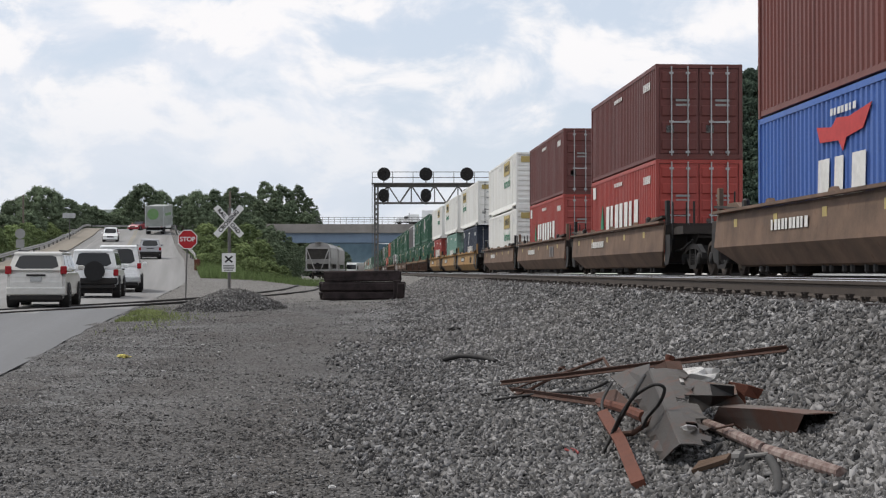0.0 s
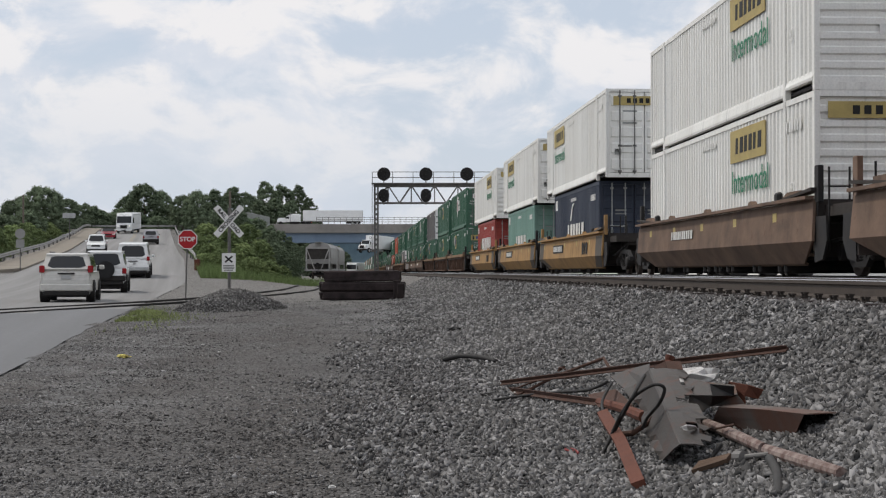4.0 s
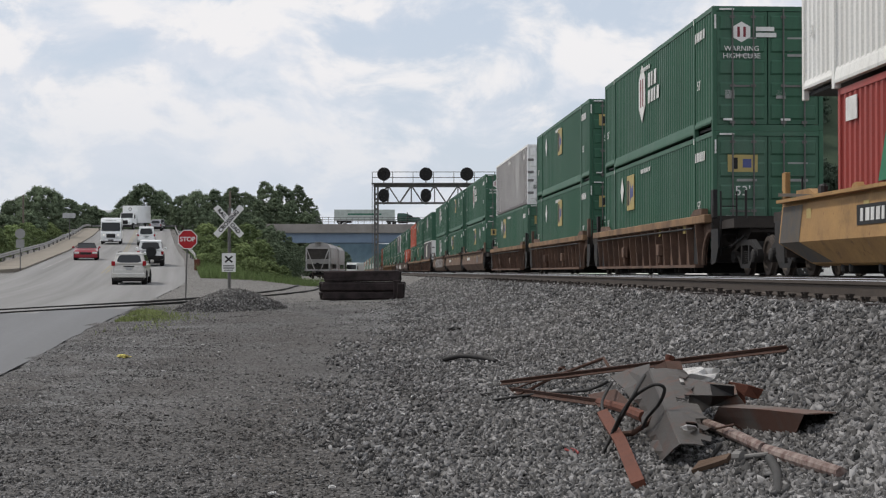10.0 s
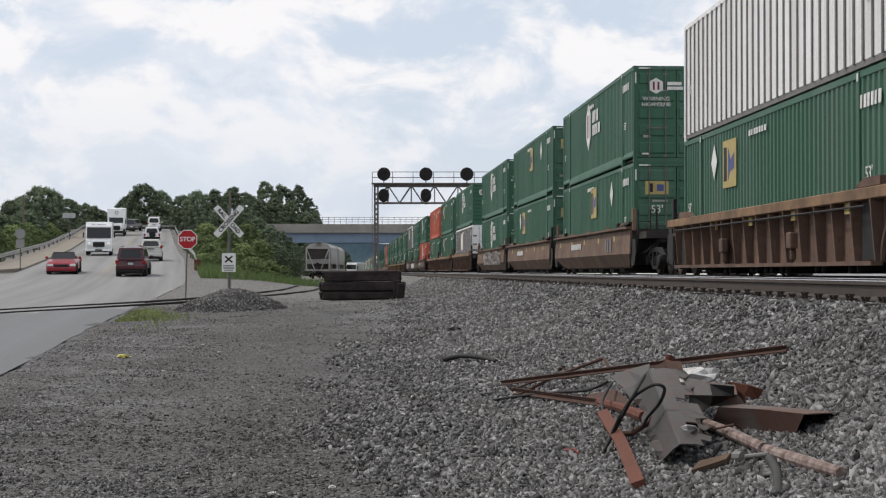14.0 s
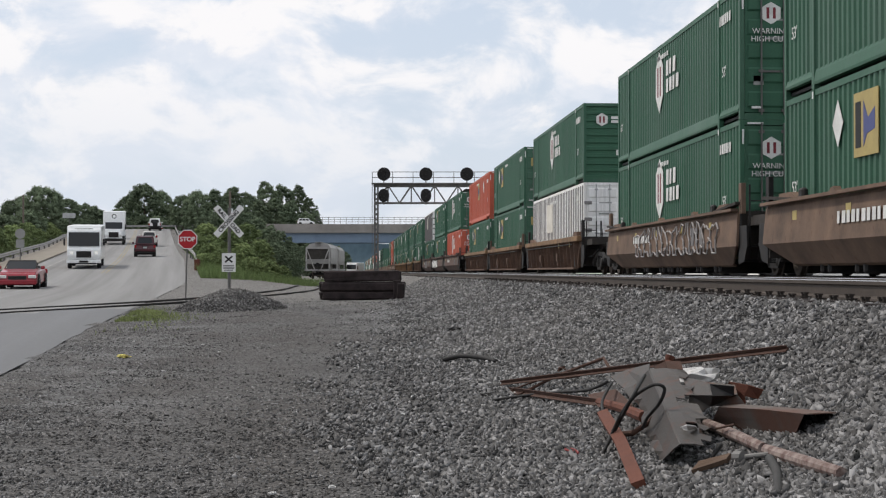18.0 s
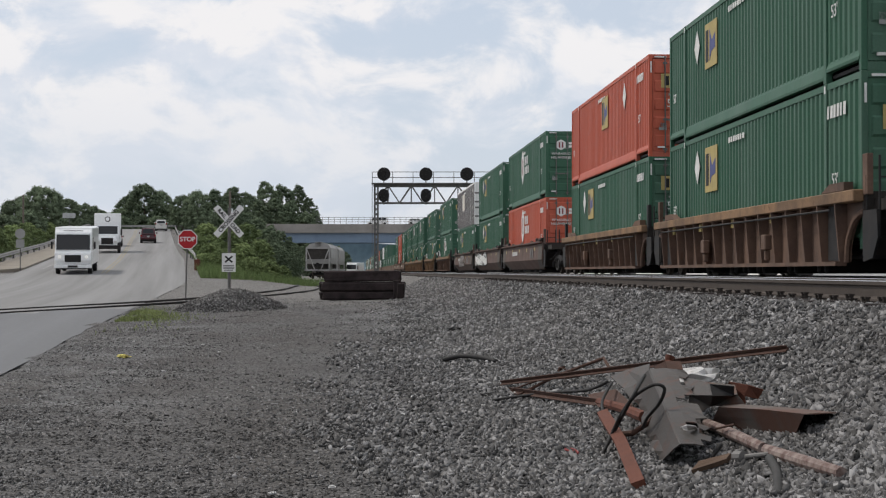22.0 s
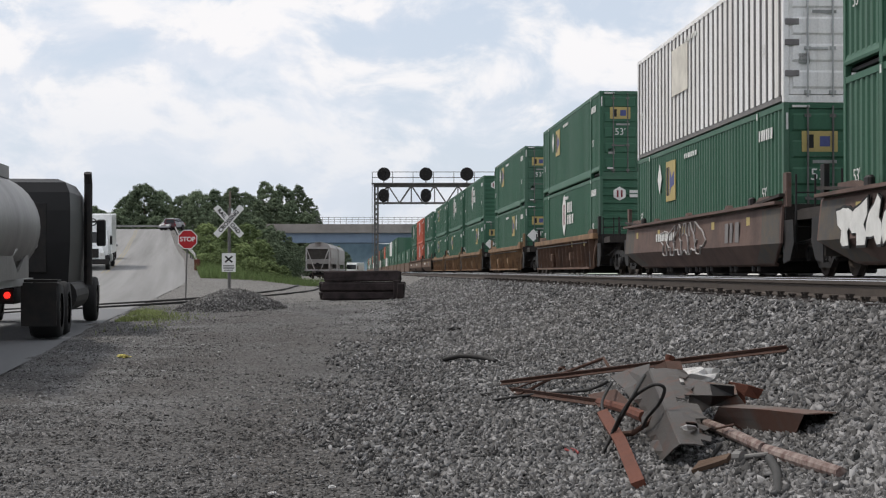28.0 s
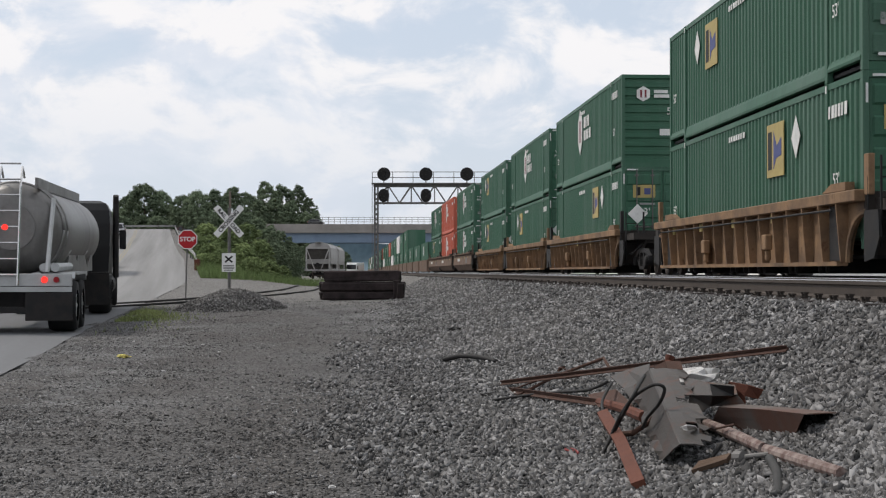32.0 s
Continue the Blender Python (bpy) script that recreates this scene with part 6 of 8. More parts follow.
def timber_stack():
    Y = 57.0
    k = Y / 2800.0
    s = thing("timber_stack", "stack of dark creosoted bridge timbers on gravel", "timber stack", pose(0, Y, 0.5))
    z = 0.0
    r = random.Random(2)
    for row, (p0, p1, hh) in enumerate(((568, 700, 0.3), (566, 712, 0.36), (577, 704, 0.42))):
        for j in range(4):
            a, b = (p0 - 784) * k + r.uniform(-0.12, 0.06), (p1 - 784) * k + r.uniform(-0.16, 0.12)
            bm = boxes((a, b, j * 0.4, j * 0.4 + 0.36, z, z + hh - r.uniform(0.02, 0.05)), bevel=0.045)
            for v in bm.verts:
                v.co += Vector((r.uniform(-0.03, 0.03), r.uniform(-0.04, 0.04), r.uniform(-0.02, 0.02)))
            part("timber", bm, STACK_WOOD, s, at=pose(0, r.uniform(-0.06, 0.06), 0))
        z += hh
    for p, q, hh in ((703, 0.35, 0.75), (709, 0.1, 0.55)):
        part("timber_offcut", boxes(((p - 784) * k - 0.14, (p - 784) * k + 0.12, q - 0.5, q + 0.9, 0.0, hh), bevel=0.04), STACK_WOOD, s, at=pose(0, 0, 0, 0, r.uniform(-3, 3), 0))


timber_stack()


HEAP_X, HEAP_Y, HEAP_RX, HEAP_RY = -6.25, 47.2, 1.62, 3.4


def heap_z(x, y):
    d = ((x - HEAP_X) / HEAP_RX) ** 2 + ((y - HEAP_Y) / HEAP_RY) ** 2
    return d, 0.4 + 0.58 * np.maximum(0, 1 - d) ** 0.85 * (0.85 + 0.12 * np.sin(x * 2.3 + y))


def heap_places(count):
    g = np.random.default_rng(7)
    x, y = g.normal(HEAP_X, 0.8, count * 2), g.normal(HEAP_Y, 1.6, count * 2)
    d, z = heap_z(x, y)
    return np.stack([x, y, z + g.uniform(-0.02, 0.02, count * 2)], 1)[d < 1.12][:count]


hp = []
for j in range(15):
    row = [(HEAP_X - HEAP_RX + 2 * HEAP_RX * i / 18, HEAP_Y - HEAP_RY + 2 * HEAP_RY * j / 14) for i in range(19)]
    hp.append([(x, y, float(heap_z(x, y)[1]) - 0.04) for x, y in row])
tagged(new("gravel_heap", grid(hp, CHIPS)), "low heap of grey crushed stone by the road", "gravel heap", kind="stuff")
stones("gravel_heap_stones", "grey crushed stones on a low heap", heap_places(18000), 0.028, CHIPS, 7)


def hopper():
    """Grey covered hopper wagon standing on the siding, its end towards the camera."""
    Y0, z0 = 196.0, 0.62
    k = Y0 / 2800.0
    x = (562 - 784) * k
    hopper_m = mat("grey_hopper_paint", (0.42, 0.41, 0.4), 0.7, dark=(0.27, 0.25, 0.235), scale=0.8, streak=True)
    g = thing("covered_hopper", "light grey covered hopper wagon standing on the siding", "railcar", pose(x, Y0, z0, 0, 0, 0.5))
    L = 17.0
    sec = [(-1.5, 1.9), (-1.58, 2.6), (-1.5, 3.9), (-1.15, 4.35), (-0.5, 4.5), (0.5, 4.5), (1.15, 4.35), (1.5, 3.9), (1.58, 2.6), (1.5, 1.9)]
    part("hull", prism(bmesh.new(), sec, 1.6, L - 1.6, "y"), hopper_m, g)
    part("side_sill", boxes((-1.6, -1.4, 0, L, 1.05, 1.3), (1.4, 1.6, 0, L, 1.05, 1.3)), hopper_m, g)
    for y in (0.3, L - 0.5):
        part("end_frame", boxes((-1.5, -1.35, y, y + 0.2, 1.2, 3.9), (1.35, 1.5, y, y + 0.2, 1.2, 3.9), (-1.5, 1.5, y, y + 0.2, 3.75, 3.95), (-1.6, 1.6, y - 0.3, y + 0.5, 1.0, 1.2)), hopper_m, g)
        for s in (-1, 1):
            part("end_brace", tube(bmesh.new(), [(s * 1.4, y + 0.1, 3.8), (s * 0.4, y + 0.1, 1.2)], 0.07, 6), hopper_m, g)
    # darker steel than the hull, painting in the dark of the end recess
    part("slope_sheet", prism(bmesh.new(), [(0.5, 3.9), (1.7, 3.9), (1.7, 1.9), (2.8, 1.3), (2.6, 1.2)], -1.4, 1.4), GREY_STEEL, g)
    part("brake_wheel", tube(bmesh.new(), [(0.0, -0.25, 1.75), (0.0, -0.2, 1.75)], 0.28, 16), BLACK_STEEL, g)
    part("roof_walk", boxes((-0.4, 0.4, 0.4, L - 0.4, 4.55, 4.62)), GALV, g)
    for y in (2.6, L - 2.6):
        bogie(g, y)
    for i in range(3):
        part("outlet", prism(bmesh.new(), [(4.2 + i * 3.6, 1.9), (6.8 + i * 3.6, 1.9), (5.9 + i * 3.6, 0.45), (5.1 + i * 3.6, 0.45)], -1.0, 1.0), hopper_m, g)
    part("coupler", boxes((-0.15, 0.15, -0.9, 0.2, 0.78, 1.0)), BLACK_STEEL, g)
    g["group"] = "hopper wagons"
    copy_thing(g, pose(x - 0.15, Y0 + 17.9, z0, 0, 0, 0.5))


hopper()


# ---- vehicles ----
TYRES = {}


def wheels(v, W, ys, r, width=0.22, rim=True):
    key = (round(r, 2), width, rim)
    if key not in TYRES:
        prof = [(-width / 2, r * 0.62), (-width / 2, r * 0.93), (-width * 0.36, r), (width * 0.36, r), (width / 2, r * 0.93), (width / 2, r * 0.62)]
        bm = bmesh.new()
        prev = None
        for x, rr in prof:
            cur = [bm.verts.new((x, rr * math.cos(2 * math.pi * k / 20), rr * math.sin(2 * math.pi * k / 20))) for k in range(20)]
            if prev:
                for k in range(20):
                    bm.faces.new((prev[k], cur[k], cur[(k + 1) % 20], prev[(k + 1) % 20]))
            prev = cur
        b2 = tube(bmesh.new(), [(-width * 0.42, 0, 0), (width * 0.42, 0, 0)], r * 0.63, 16)
        for k in range(5):
            a = 2 * math.pi * k / 5
            box(b2, -width * 0.46, width * 0.46, r * 0.4 * math.cos(a) - 0.03, r * 0.4 * math.cos(a) + 0.03, r * 0.4 * math.sin(a) - 0.03, r * 0.4 * math.sin(a) + 0.03)
        TYRES[key] = (mesh_of(bm, RUBBER, True), mesh_of(b2, GALV if rim else BLACK_STEEL))
    for y in ys:
        for s in (-1, 1):
            w = part("wheel", TYRES[key][0], None, v, at=pose(s * (W / 2 - width / 2 + 0.02), y, r))
            part("rim", TYRES[key][1], None, w)


def loft(bm, rings):
    rs = [[bm.verts.new(p) for p in r] for r in rings]
    n = len(rs[0])
    for a, b in zip(rs, rs[1:]):
        for i in range(n):
            bm.faces.new((a[i], a[(i + 1) % n], b[(i + 1) % n], b[i]))
    bm.faces.new(rs[0][::-1])
    bm.faces.new(rs[-1])
    bmesh.ops.recalc_face_normals(bm, faces=bm.faces)
    return bm


def rect(y0, y1, w, z):
    return [(-w, y0, z), (w, y0, z), (w, y1, z), (-w, y1, z)]


def road_car(name, label, category, paint_m, L, W, H, hood, belt, roof0, roof1, spare=False, rack=False, wr=0.35, tail_high=False, bumper=None, clear=0.28, open_top=False):
    """A passenger vehicle, front towards +y. hood: bonnet length; belt: window-sill height; roof0, roof1: roof's rear and front ends from the tail."""
    v = thing(name, label, category, group="road vehicles")
    h = W / 2
    t, f = -L / 2, L / 2
    bm = bmesh.new()
    nose = belt - 0.14
    prof = [(t + 0.06, clear), (t, clear + 0.22), (t + 0.02, belt - 0.25), (t + 0.1, belt), (f - hood, belt + 0.02), (f - 0.25, nose), (f - 0.03, nose - 0.2), (f, clear + 0.25), (f - 0.1, clear)]
    prism(bm, prof, -h, h)
    bmesh.ops.bevel(bm, geom=bm.edges[:], offset=0.09, segments=3, affect="EDGES")
    for q in bm.verts:
        if q.co.z > clear + 0.3:
            q.co.x *= 1 - 0.05 * (q.co.z - clear - 0.3) / (belt - clear)
        q.co.x *= 1 - 0.06 * max(0.0, (abs(q.co.y) - L / 2 + 0.5) / 0.5)
    body = part("body", bm, paint_m, v, smooth=False)
    for s in (-1, 1):
        part("mirror", boxes((s * (h + 0.09) - 0.09, s * (h + 0.09) + 0.09, f - hood - 0.15, f - hood - 0.02, belt, belt + 0.16), bevel=0.03), paint_m, v)
    if open_top:
        y1 = f - hood
        part("cabin", boxes((-h + 0.14, h - 0.14, y1 - 1.75, y1 - 0.1, belt - 0.05, belt + 0.04), bevel=0.02), BLACK_STEEL, v)
        part("windscreen", prism(bmesh.new(), [(y1 + 0.1, belt - 0.02), (y1 - 0.5, H - 0.04), (y1 - 0.53, H - 0.06), (y1 + 0.04, belt - 0.02)], -h + 0.26, h - 0.26), GLASS, v)
        part("windscreen_frame", tube(bmesh.new(), [(-h + 0.16, y1 + 0.1, belt - 0.02), (-h + 0.3, y1 - 0.52, H - 0.03), (h - 0.3, y1 - 0.52, H - 0.03), (h - 0.16, y1 + 0.1, belt - 0.02)], 0.03, 6), BLACK_STEEL, v)
        for s in (-0.4, 0.4):
            part("seat", boxes((s - 0.25, s + 0.25, y1 - 1.35, y1 - 1.15, belt - 0.1, H - 0.08), bevel=0.08), BLACK_STEEL, v)
        part("folded_hood", boxes((-h + 0.2, h - 0.2, y1 - 2.3, y1 - 1.75, belt - 0.05, belt + 0.14), bevel=0.08), BLACK_STEEL, v)
    # glass house
    low, top = rect(t + 0.1, f - hood + 0.15, h - 0.07, belt - 0.02), rect(t + roof0, t + roof1, h - 0.2, H - 0.06)
    if not open_top:
        gb = loft(bmesh.new(), [low, top])
        bmesh.ops.bevel(gb, geom=gb.edges[:], offset=0.05, segments=2, affect="EDGES")
        part("cabin", gb, paint_m, v)
        panes = [("rear_window", 0, 1, 0.1, 0.9, 0.16, 0.88), ("windscreen", 2, 3, 0.06, 0.94, 0.1, 0.92)]
        for side, (i, j) in enumerate(((1, 2), (3, 0))):
            for u0, u1 in ((0.07, 0.33), (0.36, 0.64), (0.67, 0.93)):
                panes.append(("side_window", i, j, *((u0, u1) if side == 0 else (1 - u1, 1 - u0)), 0.2, 0.88))
        for name, i, j, u0, u1, v0, v1 in panes:
            A, B, C, D = (Vector(p) for p in (low[i], low[j], top[j], top[i]))

            def on(u, w):
                return A.lerp(B, u).lerp(D.lerp(C, u), w)
            nrm = (B - A).cross(D - A).normalized() * 0.008
            c = 0.14 * (u1 - u0)
            ring = [on(u0 + c, v0), on(u1 - c, v0), on(u1, v0 + 0.12), on(u1 - 0.3 * c, v1 - 0.06), on(u1 - c, v1), on(u0 + c, v1), on(u0 + 0.3 * c, v1 - 0.06), on(u0, v0 + 0.12)]
            gm = bmesh.new()
            front = [gm.verts.new(p + nrm) for p in ring]
            back = [gm.verts.new(p - nrm) for p in ring]
            gm.faces.new(front)
            for a in range(8):
                gm.faces.new((front[a], back[a], back[(a + 1) % 8], front[(a + 1) % 8]))
            part(name, gm, GLASS, v)
    rb = loft(bmesh.new(), [rect(t + roof0 - 0.06, t + roof1 + 0.05, h - 0.2, H - 0.09), rect(t + roof0 - 0.02, t + roof1 + 0.02, h - 0.2, H - 0.03), rect(t + roof0 + 0.15, t + roof1 - 0.12, h - 0.3, H)])
    if not open_top:
        part("roof", rb, paint_m, v)
    for s in (-1, 1):
        z = belt - 0.28 if not tail_high else belt - 0.1
        part("tail_lamp", boxes((s * (h - 0.1) - 0.09, s * (h - 0.1) + 0.09, t - 0.015, t + 0.14, z, z + 0.24), bevel=0.02), LENS_RED, v)
        part("headlamp", boxes((s * (h - 0.25) - 0.18, s * (h - 0.25) + 0.18, f - 0.22, f + 0.005, nose - 0.28, nose - 0.12), bevel=0.03), LENS_CLEAR, v)
        # dark wheel arches
        for y in (t + 0.86, f - 0.86):
            part("wheel_arch", tube(bmesh.new(), [(s * (h - 0.28), y, wr), (s * (h + 0.004), y, wr)], wr + 0.05, 18), BLACK_STEEL, v)
    part("bumper", boxes((-h + 0.04, h - 0.04, t - 0.05, t + 0.12, clear + 0.1, clear + 0.34), bevel=0.04), bumper or paint_m, v)
    part("bumper", boxes((-h + 0.04, h - 0.04, f - 0.12, f + 0.04, clear + 0.02, clear + 0.26), bevel=0.04), bumper or paint_m, v)
    part("grille", boxes((-0.42, 0.42, f - 0.06, f + 0.008, nose - 0.36, nose - 0.16), bevel=0.01), BLACK_STEEL, v)
    part("plate_bar", boxes((-0.16, 0.16, t - 0.02, t + 0.02, belt - 0.32, belt - 0.18)), GALV, v)
    part("tailgate_trim", boxes((-0.28, 0.28, t - 0.012, t + 0.02, belt - 0.16, belt - 0.1), bevel=0.01), BLACK_STEEL, v)
    part("underbody", boxes((-h + 0.25, h - 0.25, t + 0.3, f - 0.3, 0.17, clear + 0.06)), BLACK_STEEL, v)
    part("valance", boxes((-h + 0.14, h - 0.14, t - 0.01, t + 0.2, clear - 0.06, clear + 0.1), bevel=0.03), BLACK_STEEL, v)
    if spare:
        part("spare_wheel", tube(bmesh.new(), [(0.05, t - 0.24, belt - 0.1), (0.05, t - 0.0, belt - 0.1)], 0.38, 20), RUBBER, v)
    if rack:
        for s in (-1, 1):
            part("roof_rack", tube(bmesh.new(), [(s * (h - 0.3), t + roof0 + 0.3, H + 0.03), (s * (h - 0.3), t + roof1 - 0.4, H + 0.03)], 0.022, 6), BLACK_STEEL, v)
    wheels(v, W, (t + 0.86, f - 0.86), wr)
    return v


def car_paint(name, color, dark=None):
    return mat(name, color, 0.3, 0.0, dark=dark or tuple(c * 0.8 for c in color), scale=0.8, amount=0.4, fine=8, bump=0.0, coat=0.6)


CREAM, PURE, SILVER = car_paint("cream_car_paint", (0.54, 0.53, 0.5)), car_paint("white_car_paint", (0.83, 0.84, 0.84)), car_paint("silver_car_paint", (0.36, 0.36, 0.38))
MAROON, REDCAR, DARKCAR = car_paint("dark_red_car_paint", (0.06, 0.006, 0.012)), car_paint("bright_red_car_paint", (0.27, 0.012, 0.025)), car_paint("charcoal_car_paint", (0.06, 0.062, 0.066))

suv = road_car("suv", "cream-white sport utility car driving away on the road", "car", CREAM, 4.65, 1.8, 1.67, 1.15, 1.1, 0.55, 3.2, rack=True, tail_high=True)
jeep = road_car("offroad_car", "white boxy off-road car with spare wheel on its tail", "car", PURE, 4.2, 1.87, 1.85, 1.3, 1.12, 0.16, 2.55, spare=True, wr=0.4, bumper=BLACK_STEEL, clear=0.42)
van = road_car("passenger_van", "white passenger van driving away up the road", "van", PURE, 5.7, 2.0, 2.08, 1.0, 1.15, 0.18, 4.3, wr=0.37, tail_high=True, bumper=GALV, clear=0.34)
silver = road_car("crossover_car", "silver crossover car driving away up the road", "car", SILVER, 4.5, 1.8, 1.62, 1.15, 1.0, 0.6, 3.05, bumper=BLACK_STEEL)
whitecar = road_car("estate_car", "white crossover car coming down the road", "car", PURE, 4.7, 1.82, 1.68, 1.15, 1.0, 0.5, 3.2, rack=True)
red = road_car("sports_car", "bright red open-topped sports car coming down the road", "car", REDCAR, 4.75, 1.88, 1.36, 1.55, 0.93, 1.1, 2.6, wr=0.34, bumper=REDCAR, clear=0.2, open_top=True)
darksuv = road_car("dark_suv", "dark red sport utility car driving up the road", "car", MAROON, 4.5, 1.82, 1.78, 1.25, 1.05, 0.3, 2.95, rack=True, wr=0.37, bumper=MAROON, clear=0.36)
pickup = road_car("pickup_truck", "charcoal pickup truck following down the road", "pickup", DARKCAR, 5.3, 1.9, 1.8, 1.3, 1.05, 1.7, 3.6, wr=0.38, clear=0.4)
pickup2 = road_car("pickup_truck", "silver pickup truck turning onto the road", "pickup", SILVER, 5.3, 1.9, 1.8, 1.3, 1.05, 1.7, 3.6, wr=0.38, clear=0.4)


def step_van():
    v = thing("delivery_van", "tall white box-bodied delivery step van", "van", group="road vehicles")
    L, h, H = 7.2, 1.15, 2.95
    t, f = -L / 2, L / 2
    part("cargo_body", boxes((-h, h, t, f - 0.55, 0.55, H), bevel=0.07), PURE, v)
    bm = prism(bmesh.new(), [(f - 0.6, 0.5), (f, 0.5), (f + 0.25, 0.9), (f + 0.2, 1.35), (f - 0.05, 1.5), (f - 0.3, 2.6), (f - 0.6, 2.9)], -h + 0.03, h - 0.03)
    bmesh.ops.bevel(bm, geom=bm.edges[:], offset=0.04, segments=1, affect="EDGES")
    part("cab_front", bm, PURE, v)
    part("windscreen", prism(bmesh.new(), [(f + 0.005, 1.56), (f - 0.235, 2.5), (f - 0.3, 2.5), (f - 0.06, 1.56)], -h + 0.12, h - 0.12), GLASS, v)
    part("grille", boxes((-0.5, 0.5, f + 0.15, f + 0.27, 0.78, 1.22), bevel=0.02), BLACK_STEEL, v)
    for s in (-1, 1):
        part("headlamp", boxes((s * 0.82 - 0.09, s * 0.82 + 0.09, f + 0.15, f + 0.26, 1.02, 1.18), bevel=0.02), LAMP_WHITE, v)
        part("mirror", boxes((s * 1.32 - 0.06, s * 1.32 + 0.06, f - 0.2, f - 0.1, 1.6, 2.05), bevel=0.02), BLACK_STEEL, v)
        part("side_window", boxes((s * h - 0.01, s * h + 0.01, f - 1.6, f - 0.75, 1.5, 2.3)), GLASS, v)
    part("bumper", boxes((-h, h, f + 0.1, f + 0.34, 0.4, 0.62), bevel=0.03), PURE, v)
    part("plate_bar", boxes((-0.3, 0.3, f + 0.34, f + 0.35, 0.44, 0.58)), BLACK_STEEL, v)
    bars(v, "header_marking", 12, -0.6, 0.6, 2.68, 2.76, 0, BLACK).matrix_basis = pose(0, f - 0.42, 0, 0, 0, 90)
    part("underbody", boxes((-0.8, 0.8, t + 0.4, f - 0.2, 0.3, 0.6)), BLACK_STEEL, v)
    wheels(v, 2.2, (t + 1.5, f - 0.9), 0.4, 0.26)
    return v


def box_truck():
    v = thing("box_truck", "white straight truck with a tall box body", "truck", group="road vehicles")
    L = 9.5
    t, f = -L / 2, L / 2
    part("cargo_box", boxes((-1.25, 1.25, t, f - 2.9, 1.0, 3.75), bevel=0.04), PURE, v)
    part("box_emblem", tube(bmesh.new(), [(0, f - 2.91, 3.2), (0, f - 2.88, 3.2)], 0.26, 20), BLACK_STEEL, v)
    part("emblem_inset", tube(bmesh.new(), [(0, f - 2.9, 3.2), (0, f - 2.87, 3.2)], 0.18, 20), PURE, v)
    cab = loft(bmesh.new(), [rect(f - 2.7, f - 1.1, 1.1, 0.8), rect(f - 2.7, f - 1.1, 1.1, 1.75), rect(f - 2.7, f - 1.45, 1.0, 2.65)])
    part("cab", cab, PURE, v)
    part("windscreen", prism(bmesh.new(), [(f - 1.1, 1.8), (f - 1.39, 2.55), (f - 1.45, 2.55), (f - 1.2, 1.8)], -0.95, 0.95), GLASS, v)
    hood = loft(bmesh.new(), [rect(f - 1.2, f - 0.05, 0.95, 0.75), rect(f - 1.2, f, 0.9, 1.2), rect(f - 1.2, f - 0.2, 0.75, 1.6)])
    part("hood", hood, PURE, v)
    part("grille", boxes((-0.55, 0.55, f - 0.12, f + 0.02, 0.85, 1.45), bevel=0.02), BLACK_STEEL, v)
    for s in (-1, 1):
        part("headlamp", boxes((s * 0.78 - 0.12, s * 0.78 + 0.12, f - 0.15, f + 0.01, 0.95, 1.15)), LENS_CLEAR, v)
        part("mirror", boxes((s * 1.3 - 0.08, s * 1.3 + 0.08, f - 1.3, f - 1.2, 1.7, 2.3)), BLACK_STEEL, v)
        part("fuel_tank", boxes((s * 0.95 - 0.25, s * 0.95 + 0.25, t + 3.6, t + 5.2, 0.45, 0.95), bevel=0.06), GALV, v)
    part("bumper", boxes((-1.2, 1.2, f - 0.1, f + 0.12, 0.4, 0.75), bevel=0.03), BLACK_STEEL, v)
    part("chassis", boxes((-0.5, 0.5, t, f - 0.5, 0.7, 1.0)), BLACK_STEEL, v)
    wheels(v, 2.4, (t + 1.9, f - 1.1), 0.5, 0.28)
    return v


def semi_trailer(label, color, L=14.6, mark=None):
    v = thing("semi_trailer", label, "trailer", group="road vehicles")
    part("trailer_body", boxes((-1.3, 1.3, -L / 2, L / 2, 1.15, 4.05), bevel=0.03), color, v)
    part("rear_frame", boxes((-1.32, -1.2, -L / 2 - 0.02, -L / 2 + 0.1, 1.1, 4.06), (1.2, 1.32, -L / 2 - 0.02, -L / 2 + 0.1, 1.1, 4.06), (-1.3, 1.3, -L / 2 - 0.02, -L / 2 + 0.1, 1.02, 1.2)), GALV, v)
    part("side_rail", boxes((-1.33, -1.29, -L / 2, L / 2, 1.1, 1.25), (1.29, 1.33, -L / 2, L / 2, 1.1, 1.25)), GALV, v)
    if mark:
        part("side_emblem", boxes((-1.312, -1.302, -4.5, 4.5, 2.6, 3.0), (1.302, 1.312, -4.5, 4.5, 2.6, 3.0)), mark, v)
        part("rear_emblem", tube(bmesh.new(), [(-0.2, -L / 2 - 0.01, 2.9), (-0.2, -L / 2 - 0.03, 2.9)], 0.8, 20), mark, v)
    part("rear_guard", boxes((-1.1, 1.1, -L / 2, -L / 2 + 0.1, 0.5, 0.62)), GALV, v)
    part("running_gear", boxes((-0.6, 0.6, -L / 2 + 0.6, -L / 2 + 4.5, 0.5, 1.1)), BLACK_STEEL, v)
    for s in (-1, 1):
        part("tail_lamp", boxes((s * 1.0 - 0.1, s * 1.0 + 0.1, -L / 2 - 0.03, -L / 2, 1.05, 1.15)), LENS_RED, v)
    wheels(v, 2.5, (-L / 2 + 1.4, -L / 2 + 2.7), 0.5, 0.5)
    return v


